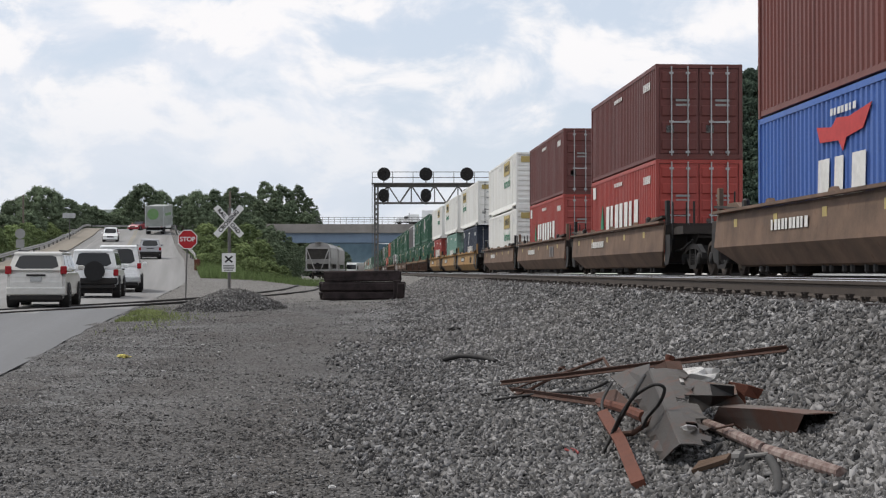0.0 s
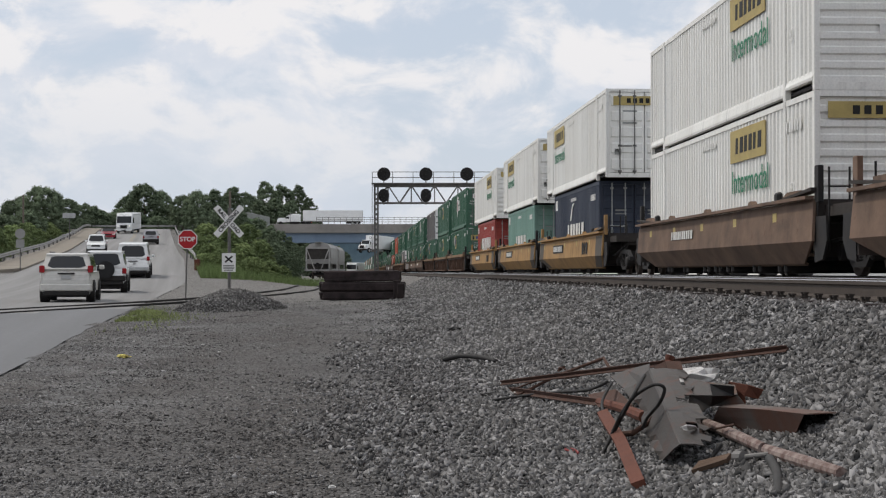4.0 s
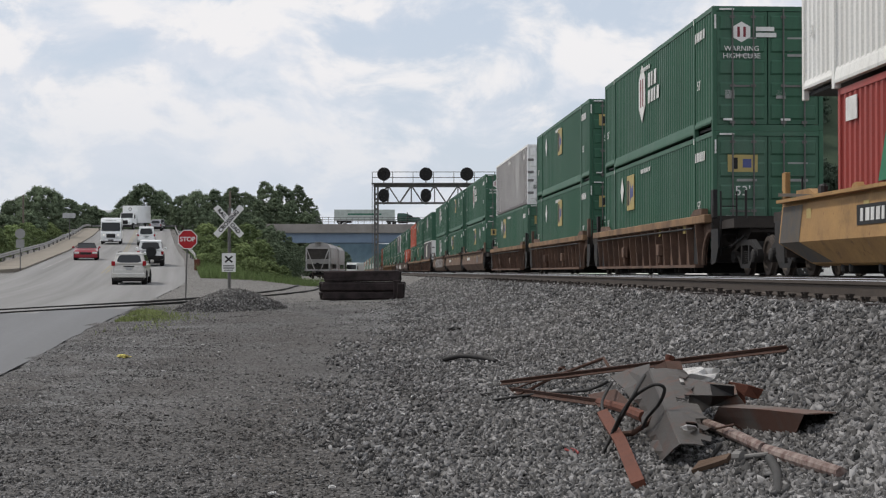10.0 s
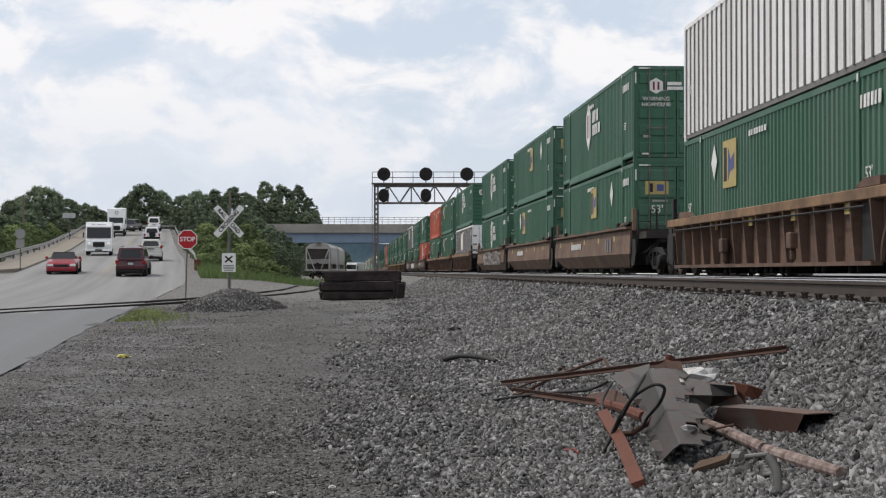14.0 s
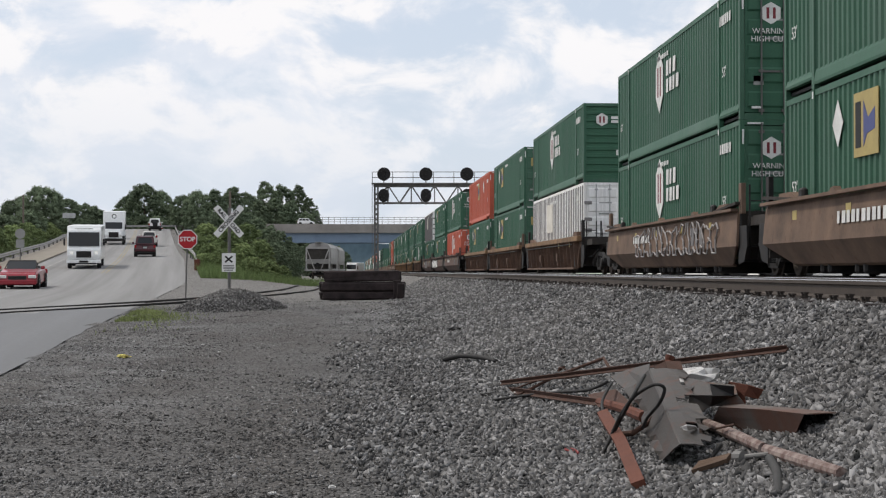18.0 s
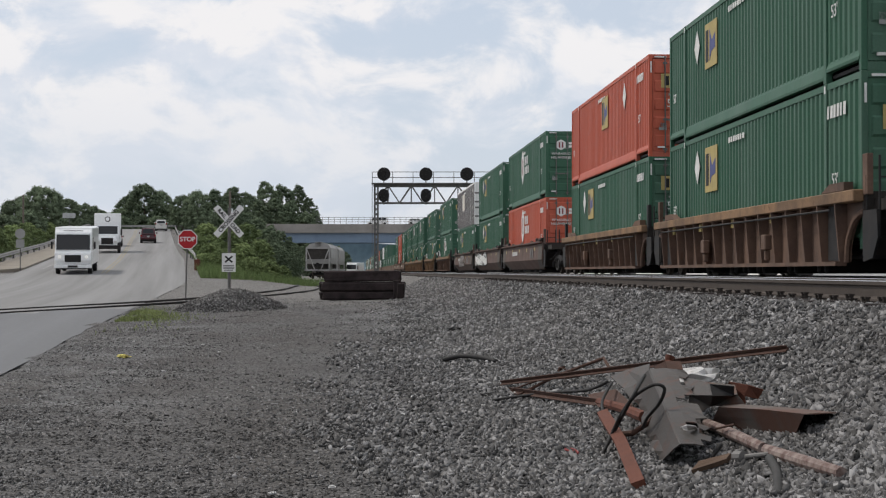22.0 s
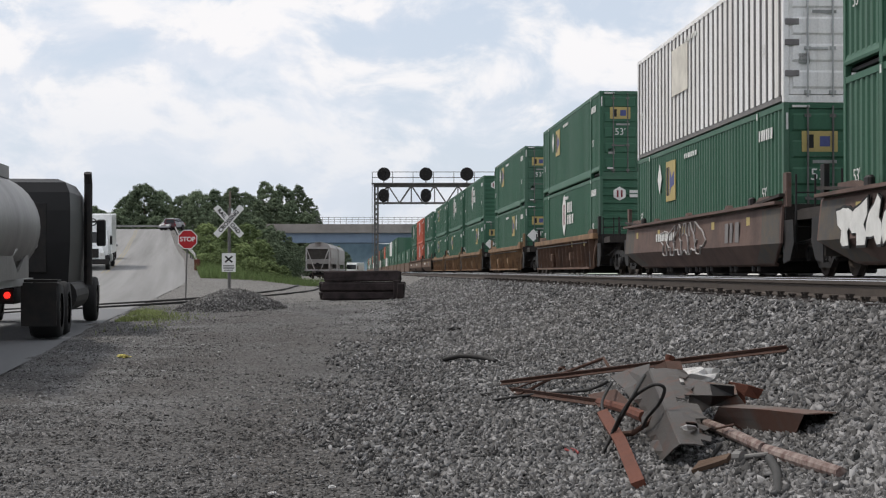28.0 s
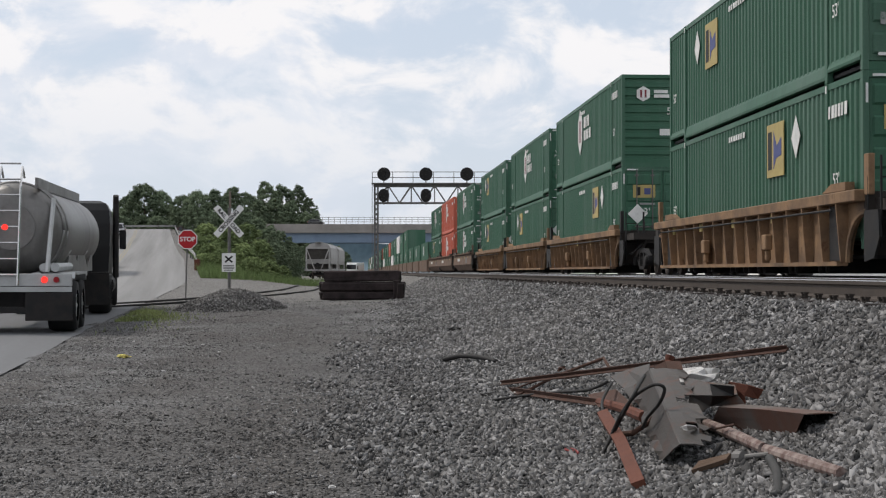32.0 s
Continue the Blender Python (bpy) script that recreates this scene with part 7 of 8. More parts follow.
def tractor(label, paint_m):
    """A conventional highway tractor with sleeper and upright exhaust stacks; origin under the fifth wheel."""
    v = thing("truck_tractor", label, "truck", group="road vehicles")
    part("chassis", boxes((-0.45, 0.45, -1.2, 8.0, 0.65, 0.95)), BLACK_STEEL, v)
    bm = loft(bmesh.new(), [rect(1.6, 5.8, 1.12, 0.9), rect(1.55, 5.8, 1.17, 1.8), rect(1.55, 5.5, 1.17, 2.45), rect(1.58, 4.4, 1.15, 2.82), rect(1.7, 3.8, 1.06, 3.02), rect(1.95, 3.4, 0.88, 3.1)])
    part("sleeper_cab", bm, paint_m, v)
    part("hood", loft(bmesh.new(), [rect(5.6, 7.8, 1.0, 0.8), rect(5.6, 7.85, 0.95, 1.5), rect(5.6, 7.5, 0.8, 2.0)]), paint_m, v)
    part("windscreen", boxes((-1.0, 1.0, 5.58, 5.64, 1.9, 2.38)), GLASS, v)
    part("bumper", boxes((-1.2, 1.2, 7.8, 8.05, 0.4, 0.85), bevel=0.03), CHROME, v)
    part("deck_plate", boxes((-0.5, 0.5, -0.9, 1.1, 0.97, 1.1)), GALV, v)
    for s in (-1, 1):
        part("exhaust_pipe", tube(bmesh.new(), [(s * 1.27, 4.3, 0.9), (s * 1.27, 4.3, 3.1), (s * 1.27, 4.2, 3.34)], [0.09, 0.09, 0.085], 10), CHROME if s < 0 else BLACK_STEEL, v)
        part("mirror", boxes((s * 1.45 - 0.1, s * 1.45 + 0.1, 5.4, 5.55, 1.75, 2.35), bevel=0.03), BLACK_STEEL, v)
        part("mirror_arm", tube(bmesh.new(), [(s * 1.15, 5.4, 2.3), (s * 1.45, 5.47, 2.3)], 0.025, 6), BLACK_STEEL, v)
        part("side_window", boxes((s * 1.2 - 0.01, s * 1.2 + 0.01, 4.6, 5.4, 1.8, 2.35)), GLASS, v)
        part("fuel_tank", tube(bmesh.new(), [(s * 0.95, 1.8, 0.72), (s * 0.95, 4.4, 0.72)], 0.33, 16), BLACK_STEEL, v)
        part("mud_flap", boxes((s * 0.92 - 0.32, s * 0.92 + 0.32, -1.45, -1.42, 0.25, 1.05)), BLACK_STEEL, v)
        part("tail_lamp", tube(bmesh.new(), [(s * 0.36, -1.44, 0.82), (s * 0.36, -1.5, 0.82)], 0.06, 12), LAMP_RED, v)
        part("lamp_bracket", boxes((s * 0.36 - 0.1, s * 0.36 + 0.1, -1.44, -1.15, 0.72, 0.92)), BLACK_STEEL, v)
        part("fender", boxes((s * 0.92 - 0.32, s * 0.92 + 0.32, -1.3, -0.7, 1.05, 1.1)), BLACK_STEEL, v)
    wheels(v, 2.45, (-0.65, 0.65), 0.52, 0.55, False)
    wheels(v, 2.45, (6.9,), 0.52, 0.3, False)
    part("sleeper_panel", boxes((-0.7, 0.7, 1.535, 1.556, 1.2, 2.6), bevel=0.01), BLACK_STEEL, v)
    part("work_lamp", tube(bmesh.new(), [(0.45, 1.54, 1.75), (0.45, 1.46, 1.75)], 0.09, 12), GALV, v)
    part("cab_hoses", tube(bmesh.new(), [(-0.2, 1.5, 1.5), (-0.15, 1.1, 1.05), (0.05, 0.6, 1.1), (0.1, 0.2, 1.25)], 0.05, 6), HOSE, v)
    return v


def tanker():
    """A dry-bulk tank trailer: a round vessel with a ladder at its rear and two belly cones; origin at its tail."""
    v = thing("tank_trailer", "grey aluminium bulk tank trailer with rear ladder", "trailer", group="road vehicles")
    tank_m = mat("dull_aluminium_tank", (0.26, 0.255, 0.25), 0.48, 0.6, dark=(0.15, 0.145, 0.138), scale=0.9, amount=0.8, fine=12, bump=0.05, streak=True)
    zc, R = 2.06, 0.97
    pts = [(0.75, 0.5), (0.85, 0.86), (1.1, 0.99), (1.9, 1.0), (3.2, 1.0), (6.0, 1.0), (9.2, 1.0), (10.3, 0.97), (10.8, 0.8), (11.0, 0.5)]
    bm = bmesh.new()
    prev = None
    for y, q in pts:
        cur = [bm.verts.new((R * q * math.cos(2 * math.pi * k / 36), y, zc + R * q * math.sin(2 * math.pi * k / 36))) for k in range(36)]
        if prev:
            for k in range(36):
                bm.faces.new((prev[k], prev[(k + 1) % 36], cur[(k + 1) % 36], cur[k]))
        else:
            bm.faces.new(cur)
        prev = cur
    bm.faces.new(prev[::-1])
    bmesh.ops.recalc_face_normals(bm, faces=bm.faces)
    part("vessel", bm, tank_m, v, smooth=True)
    for y in (3.6, 7.6):
        cone = tube(bmesh.new(), [(0, y, zc - 0.4), (0, y, 1.1), (0, y, 0.6)], [0.9, 0.55, 0.15], 24)
        part("belly_cone", cone, tank_m, v, smooth=True)
    for y in (1.15, 1.9):
        ring = bmesh.new()
        tube(ring, [(R * 1.005 * math.cos(a), y, zc + R * 1.005 * math.sin(a)) for a in [2 * math.pi * k / 36 for k in range(37)]], 0.03, 6)
        part("vessel_ring", ring, tank_m, v, smooth=True)
    part("rear_hatch_ring", tube(bmesh.new(), [(0, 0.8, zc + 0.05), (0, 0.7, zc + 0.05)], 0.46, 28), tank_m, v)
    for s in (-1, 1):
        part("side_plate", prism(bmesh.new(), [(3.2, 1.15), (9.6, 1.15), (9.6, 1.7), (8.2, 1.25), (6.6, 2.0), (5.6, 1.4), (4.6, 2.0)], s * 0.8 - 0.02, s * 0.8 + 0.02), tank_m, v)
        part("frame_rail", boxes((s * 0.55 - 0.08, s * 0.55 + 0.08, 0.2, 10.4, 1.0, 1.2)), GALV, v)
        part("catwalk_rail", boxes((s * 0.5 - 0.03, s * 0.5 + 0.03, 0.6, 9.2, zc + R * 0.86, zc + R + 0.08)), tank_m, v)
        part("support_strut", tube(bmesh.new(), [(s * 0.75, 0.25, 1.2), (s * 0.8, 0.95, 2.7)], 0.05, 6), GALV, v)
        part("fender", prism(bmesh.new(), [(0.35, 1.08), (0.5, 1.2), (2.7, 1.2), (2.9, 1.05), (2.85, 1.02), (2.66, 1.15), (0.52, 1.15), (0.4, 1.05)], s * 0.95 - 0.33, s * 0.95 + 0.33), GALV, v)
        part("mud_flap", boxes((s * 0.82 - 0.46, s * 0.82 + 0.46, 0.0, 0.02, 0.25, 0.8), bevel=0.004), BLACK_STEEL, v)
        part("tail_lamp", tube(bmesh.new(), [(s * 0.72, 0.1, 1.06), (s * 0.72, 0.07, 1.06)], 0.065, 12), LAMP_RED, v)
        part("side_lamp", tube(bmesh.new(), [(s * 0.95, 0.1, 1.06), (s * 0.95, 0.07, 1.06)], 0.06, 12), LENS_RED, v)
        part("hose_tube", tube(bmesh.new(), [(s * 0.9, 0.3, 1.3), (s * 0.9, 3.0, 1.3)], 0.09, 10), GALV, v)
        part("hose_tube", tube(bmesh.new(), [(s * 0.68, 0.3, 1.3), (s * 0.68, 3.0, 1.3)], 0.09, 10), GALV, v)
    part("high_lamp", tube(bmesh.new(), [(-0.05, 0.12, 2.1), (-0.05, 0.08, 2.1)], 0.06, 12), LAMP_RED, v)
    part("rear_header", boxes((-1.25, 1.25, 0.12, 0.22, 0.93, 1.18), bevel=0.01), GALV, v)
    part("rear_bumper", boxes((-1.25, 1.25, 0.05, 0.15, 0.82, 0.92)), GALV, v)
    part("bumper_leg", boxes((-0.6, -0.5, 0.05, 0.15, 0.45, 0.82), (0.5, 0.6, 0.05, 0.15, 0.45, 0.82), (-1.1, 1.1, 0.02, 0.12, 0.4, 0.52)), BLACK_STEEL, v)
    lad = part("ladder", tube(bmesh.new(), [(-0.27, 0.05, 0.95), (-0.22, 0.5, zc + R * 0.9), (-0.22, 0.8, zc + R + 0.3), (-0.22, 1.1, zc + R + 0.1)], 0.025, 6), CHROME, v)
    tube_b = tube(bmesh.new(), [(0.2, 0.05, 0.95), (0.2, 0.5, zc + R * 0.9), (0.2, 0.8, zc + R + 0.3), (0.2, 1.1, zc + R + 0.1)], 0.025, 6)
    part("ladder_rail", tube_b, CHROME, lad)
    for k in range(8):
        z = 1.15 + k * 0.32
        q = (z - 0.95) / (zc + R * 0.9 - 0.95)
        part("rung", tube(bmesh.new(), [(-0.27 + 0.05 * q, 0.05 + 0.45 * q, z), (0.2, 0.05 + 0.45 * q, z)], 0.02, 6), CHROME, lad)
    wheels(v, 2.5, (1.05, 2.3), 0.52, 0.55)
    part("axle_block", boxes((-0.7, 0.7, 0.5, 2.9, 0.5, 1.0)), BLACK_STEEL, v)
    return v


stepvan, boxtruck = step_van(), box_truck()
green_trailer = semi_trailer("pale silver box trailer with a green rear emblem", mat("silver_trailer_side", (0.3, 0.32, 0.3), 0.5, 0.2, scale=1), mark=mat("lime_emblem", (0.13, 0.26, 0.09), 0.6, dark=(0.2, 0.26, 0.18), scale=2))
tank_tractor, tank = tractor("black highway tractor with upright exhaust pipes", mat("black_truck_paint", (0.012, 0.012, 0.013), 0.45, scale=1.5, bump=0.02)), tanker()
white_trailer = semi_trailer("plain white box trailer on the highway bridge", PURE, 16.1)
white_tractor = tractor("white highway tractor on the bridge", PURE)
mint_trailer = semi_trailer("pale mint box trailer on the highway bridge", mat("mint_trailer_side", (0.47, 0.52, 0.49), 0.5, 0.1, scale=1), 16.1, mark=mat("dark_green_emblem", (0.03, 0.16, 0.1), 0.5, scale=2))
green_tractor = tractor("dark green highway tractor on the bridge", car_paint("green_truck_paint", (0.02, 0.07, 0.05)))
bridge_van = road_car("passenger_van", "white van crossing the highway bridge", "van", PURE, 5.7, 2.0, 2.2, 1.0, 1.15, 0.18, 4.3, wr=0.37)
bridge_car = road_car("crossover_car", "white crossover car crossing the highway bridge", "car", PURE, 4.6, 1.8, 1.68, 1.15, 1.0, 0.5, 3.1)
bridge_car2 = road_car("hatchback_car", "charcoal car crossing the highway bridge", "car", DARKCAR, 4.4, 1.8, 1.5, 1.15, 0.95, 0.6, 2.9)
lot_car = road_car("parked_car", "white car parked beyond the tracks", "car", PURE, 4.7, 1.82, 1.5, 1.2, 0.95, 0.7, 3.1)
for i, (x, y, h) in enumerate(((14.3, 70, 95), (23.0, 88, 88), (12.6, 76, 92), (26.0, 100, 85), (13.5, 105, 90), (19.5, 96, 90), (17.0, 90, 92))):
    m = pose(x, y, 1.26, 0, 0, h)
    if i == 0:
        lot_car.matrix_basis = m
    else:
        copy_thing(lot_car, m)
lot = grid([[(side_x(y) + u, y, z) for u, z in ((5.3, 1.0), (5.4, 1.24), (20, 1.25), (44, 1.26), (70, 1.26), (70.1, 0.5))] for y in range(14, 300, 13)], mat("pale_lot_concrete", (0.5, 0.49, 0.46), 0.9, dark=(0.36, 0.35, 0.33), scale=0.2, fine=6, bump=0.1))
tagged(new("lot_pavement", lot), "pale paved lot beyond the tracks", "pavement", kind="structure")
wall_rows = [[(15.4 + 1.1 * i, 71 + 0.25 * i + d, z) for d, z in ((0.0, 1.2), (0.0, 1.95), (0.25, 1.95), (0.25, 1.2))] for i in range(16)]
low_wall = new("low_wall", grid(wall_rows, mat("white_washed_block", (0.7, 0.7, 0.68), 0.9, dark=(0.5, 0.49, 0.46), scale=0.6, fine=8), False))
tagged(low_wall, "low whitewashed block wall beyond the tracks", "wall", kind="structure")
parked_van = copy_thing(stepvan, pose(-18.6, 335, 0.5, 0, 0, 170))
tagged(parked_van, "white box van parked far along the siding", "van")


# ---- scrap pile and litter ----
def scrap_bar(name, label, points, radius, material, sides=8):
    ob = thing(name, label, "scrap metal", group="scrap pile")
    bm = tube(bmesh.new(), points, radius, sides)
    part("bar", bm, material, ob)
    return ob


def smooth_curve(points, n=6):
    pts = [Vector(p) for p in points]
    out = []
    for i in range(len(pts) - 1):
        a, b, c, d = pts[max(i - 1, 0)], pts[i], pts[i + 1], pts[min(i + 2, len(pts) - 1)]
        for k in range(n):
            t = k / n
            out.append(0.5 * ((2 * b) + (c - a) * t + (2 * a - 5 * b + 4 * c - d) * t * t + (3 * b - a - 3 * c + d) * t ** 3))
    return out + [pts[-1]]


def cable(label, points, radius, material=None):
    ob = thing("cable", label, "cable", group="scrap pile")
    part("cable_run", tube(bmesh.new(), smooth_curve(points), radius, 7), material or HOSE, ob, smooth=True)
    return ob


def sheet(name, label, rows, material, holes=(), thick=0.008):
    """A bent plate from rows of points, with some cells cut out."""
    ob = thing(name, label, "scrap metal", group="scrap pile")
    bm = bmesh.new()
    vs = [[bm.verts.new(p) for p in r] for r in rows]
    for i in range(len(vs) - 1):
        for j in range(len(vs[0]) - 1):
            if (i, j) not in holes:
                bm.faces.new((vs[i][j], vs[i][j + 1], vs[i + 1][j + 1], vs[i + 1][j]))
    me = part("plate", bm, material, ob)
    md = me.modifiers.new("thickness", "SOLIDIFY")
    md.thickness = thick
    return ob


def between(a, b, n):
    return [tuple(a[k] + (b[k] - a[k]) * i / (n - 1) for k in range(3)) for i in range(n)]


def angle_iron(name, label, a, b, w, material, roll=0.0):
    """An L-section bar from a to b."""
    ob = thing(name, label, "scrap metal", group="scrap pile")
    a, b = Vector(a), Vector(b)
    d = b - a
    m = Matrix.Translation(a) @ d.to_track_quat("Y", "Z").to_matrix().to_4x4() @ pose(0, 0, 0, 0, roll, 0)
    bm = prism(bmesh.new(), [(0, 0), (w, 0), (w, 0.008), (0.008, 0.008), (0.008, w), (0, w)], 0, d.length, "y")
    part("bar", bm, material, ob, at=m)
    # no holes are cut: raised black patches paint their dark openings
    for i in range(12):
        t = (i + 0.5) / 12
        part("bolt_hole", boxes((w * 0.4, w * 0.6, d.length * t, d.length * t + 0.02, 0.008, 0.0095)), BLACK_STEEL, ob, at=m)
    return ob


PEELING = mat("peeling_coating", (0.26, 0.21, 0.19), 0.85, dark=(0.085, 0.04, 0.033), scale=13, amount=1.0, fine=30, bump=0.4)
angle_iron("angle_bar", "long rusty punched angle bar lying on ballast", (0.68, 18.07, 0.23), (2.75, 12.59, 0.89), 0.042, RUST, 40)
angle_iron("angle_bar", "short rusty angle bar under the scrap sheet", (0.75, 17.32, 0.2), (1.43, 14.5, 0.3), 0.05, RUST, 30)
scrap_bar("rusty_pipe", "short red-rusted pipe with a broken flange", [(1.43, 14.5, 0.31), (1.54, 13.61, 0.33), (1.61, 12.66, 0.34)], [0.04, 0.042, 0.05], RUST_RED)
scrap_bar("rusty_rod", "thin rusty rod bent over at its end", [(0.78, 16.76, 0.19), (1.23, 17.11, 0.38), (1.64, 16.16, 0.62), (1.66, 15.68, 0.53)], 0.017, RUST)
scrap_bar("wrapped_pipe", "rusty pipe with flaking white wrap", [(1.9, 11.42, 0.41), (1.95, 10.6, 0.41), (2.0, 9.89, 0.4)], [0.036, 0.04, 0.036], PEELING, 10)
scrap_bar("wrapped_pipe", "rusty pipe with peeling pale coating", [(2.0, 9.8, 0.4), (2.07, 9.11, 0.41), (2.14, 8.51, 0.42)], [0.036, 0.04, 0.034], PEELING, 10)
scrap_bar("steel_bolt", "bright steel bolt with a round head", [(1.84, 9.94, 0.34), (1.87, 9.85, 0.35), (1.88, 9.85, 0.35), (1.99, 9.65, 0.39)], [0.04, 0.04, 0.018, 0.018], GREY_STEEL, 10)
scrap_bar("rusty_joint", "rusty knuckle joint standing on the long bar", [(1.9, 13.24, 0.68), (1.9, 13.35, 0.74), (1.92, 13.36, 0.79)], [0.045, 0.03, 0.045], RUST_RED, 8)


def flat_bar():
    ob = thing("flat_bar", "kinked orange-rusted flat bar lying on ballast", "scrap metal", group="scrap pile")
    pts = [(1.31, 12.92, 0.33), (1.29, 11.4, 0.25), (1.24, 9.99, 0.14)]
    w = Vector((0.042, 0.0, 0.015))
    bm = bmesh.new()
    top = [(bm.verts.new(Vector(p) - w), bm.verts.new(Vector(p) + w)) for p in pts]
    for a, b in zip(top, top[1:]):
        bm.faces.new((a[0], a[1], b[1], b[0]))
    o = part("bar", bm, RUST_RED, ob)
    o.modifiers.new("thickness", "SOLIDIFY").thickness = 0.045


flat_bar()
# the big bent plate: flange, crease and slotted face
N = 17
ridge = between((1.67, 12.81, 0.71), (1.53, 10.19, 0.39), N)
skirt = between((1.69, 14.16, 0.45), (1.47, 10.76, 0.2), N)
face = between((1.88, 12.21, 0.74), (1.73, 10.12, 0.37), N)


def across(a, b, q, lift):
    return [tuple(u[k] + (v[k] - u[k]) * q + (lift if k == 2 else 0) for k in range(3)) for u, v in zip(a, b)]


def ragged(row, seed, by):
    r = random.Random(seed)
    return [(x + r.uniform(-by, by), y + r.uniform(-by, by), z + r.uniform(-by, by) * 0.5) for x, y, z in row]


plate_rows = [ragged(skirt, 1, 0.02), across(ridge, skirt, 0.66, 0.0), across(ridge, skirt, 0.3, 0.006), across(ridge, skirt, 0.03, 0.0), across(ridge, face, 0.03, 0.0), across(ridge, face, 0.4, 0.008), ragged(across(ridge, face, 0.7, 0.006), 2, 0.012), ragged(face, 3, 0.03)]
sheet("bent_plate", "large bent grey steel plate with cut slots", [list(r) for r in zip(*plate_rows)], SHEET, {(2, 6), (3, 6), (6, 6), (7, 6), (7, 5), (11, 6), (12, 5), (13, 6), (15, 6)})
sheet("bent_plate", "torn grey steel plate leaning on the scrap pile", [[(1.84, 12.17, 0.69), (1.93, 11.58, 0.69), (2.1, 11.39, 0.68)], [(1.8, 11.53, 0.6), (1.9, 11.15, 0.63), (2.1, 11.31, 0.62)], [(1.78, 11.51, 0.43), (1.92, 11.35, 0.54), (2.15, 11.26, 0.56)]], SHEET)
front_low = [(1.96, 11.6, 0.38), (2.1, 10.76, 0.42), (2.23, 10.05, 0.46)]
front_top = [(1.94, 11.15, 0.55), (2.08, 10.39, 0.6), (2.21, 9.72, 0.63)]
back_top = [(2.06, 11.45, 0.55), (2.28, 10.69, 0.59), (2.47, 9.94, 0.62)]
back_low = [(x + 0.03, y + 0.05, land_z(x, y) - 0.02) for x, y, z in back_top]
sheet("folded_channel", "folded steel channel with a rusted face", [front_low, [tuple(0.45 * a + 0.55 * b for a, b in zip(p, q)) for p, q in zip(front_low, front_top)], front_top, back_top], mat("half_rusted_plate", (0.13, 0.068, 0.05), 0.7, 0.2, dark=(0.12, 0.108, 0.098), scale=2.5, amount=1.0, fine=40, bump=0.2))
# black sheet added at the channel's back to paint the shadow inside it
sheet("inner_web", "black sheet standing in for the shade inside the folded channel", [[(x, y - 0.01, z - 0.015) for x, y, z in back_top], back_low], BLACK_STEEL)
sheet("rust_flake", "crumpled rusty sheet on the scrap pile", [[(2.09, 11.56, 0.7), (2.22, 11.49, 0.68), (2.32, 11.46, 0.65)], [(2.08, 11.63, 0.63), (2.19, 11.49, 0.6), (2.29, 11.51, 0.58)], [(2.1, 11.62, 0.54), (2.2, 11.5, 0.53), (2.26, 11.46, 0.52)]], RUST_RED, {(1, 1)})
sheet("dark_plate", "small blackened plate on the scrap pile", [[(1.89, 11.19, 0.71), (2.02, 10.98, 0.71)], [(1.9, 11.15, 0.63), (2.03, 11.05, 0.64)]], BLACK_STEEL)
sheet("bent_plate", "tilted pale steel scrap behind the bent plate", [[(1.58, 14.92, 0.51), (1.7, 14.64, 0.59), (1.84, 14.07, 0.68)], [(1.61, 14.04, 0.46), (1.71, 13.8, 0.52), (1.76, 13.48, 0.58)], [(1.63, 13.56, 0.37), (1.7, 13.4, 0.43), (1.72, 13.18, 0.47)]], SHEET)
sheet("rusty_gusset", "rusty gusset plate on ballast", [[(1.39, 15.17, 0.32), (1.59, 14.51, 0.42)], [(1.4, 14.23, 0.28), (1.62, 13.46, 0.36)]], RUST)
cable("looped black cable over the scrap pile", [(1.17, 11.65, 0.14), (1.24, 11.76, 0.27), (1.32, 11.69, 0.46), (1.4, 11.53, 0.6), (1.49, 11.22, 0.7), (1.56, 11.17, 0.68), (1.54, 11.26, 0.57), (1.5, 11.63, 0.43), (1.51, 12.01, 0.31)], 0.0125)
cable("second black cable loop by the bent plate", [(1.14, 11.57, 0.13), (1.3, 11.8, 0.36), (1.36, 11.42, 0.59), (1.52, 11.94, 0.72)], 0.0135)
cable("thin black cable trailing on ballast", [(0.52, 16.67, 0.15), (0.86, 16.53, 0.21), (1.16, 16.18, 0.27), (1.41, 15.45, 0.35), (1.55, 14.96, 0.46)], 0.016)
cable("thin black cable on the scrap pile", [(1.54, 14.46, 0.49), (1.37, 13.64, 0.38), (1.31, 12.74, 0.3), (1.34, 12.75, 0.27)], 0.0135)
cable("dark hose curling out under the plate", [(1.49, 10.47, 0.2), (1.57, 10.17, 0.22), (1.7, 10.23, 0.27), (1.8, 10.27, 0.38)], 0.016)
cable("grey rubber hose end on ballast", [(1.96, 9.51, 0.38), (1.92, 9.1, 0.34), (1.83, 8.67, 0.27)], 0.03, mat("grey_hose", (0.045, 0.044, 0.043), 0.75, scale=8))
cable("stiff black hose lying on ballast", [(0.02, 22.97, 0.23), (0.25, 22.63, 0.3), (0.52, 22.1, 0.31), (0.73, 21.72, 0.27)], 0.035)
cable("tangled red string on gravel", [(0.94, 12.15, 0.12), (0.99, 12.02, 0.15), (0.95, 11.86, 0.13), (1.01, 11.83, 0.15), (0.99, 12.2, 0.14), (0.93, 12.05, 0.15), (1.02, 11.95, 0.13), (0.95, 12.01, 0.12)], 0.008, mat("dull_red_string", (0.22, 0.05, 0.05), 0.9, scale=6))


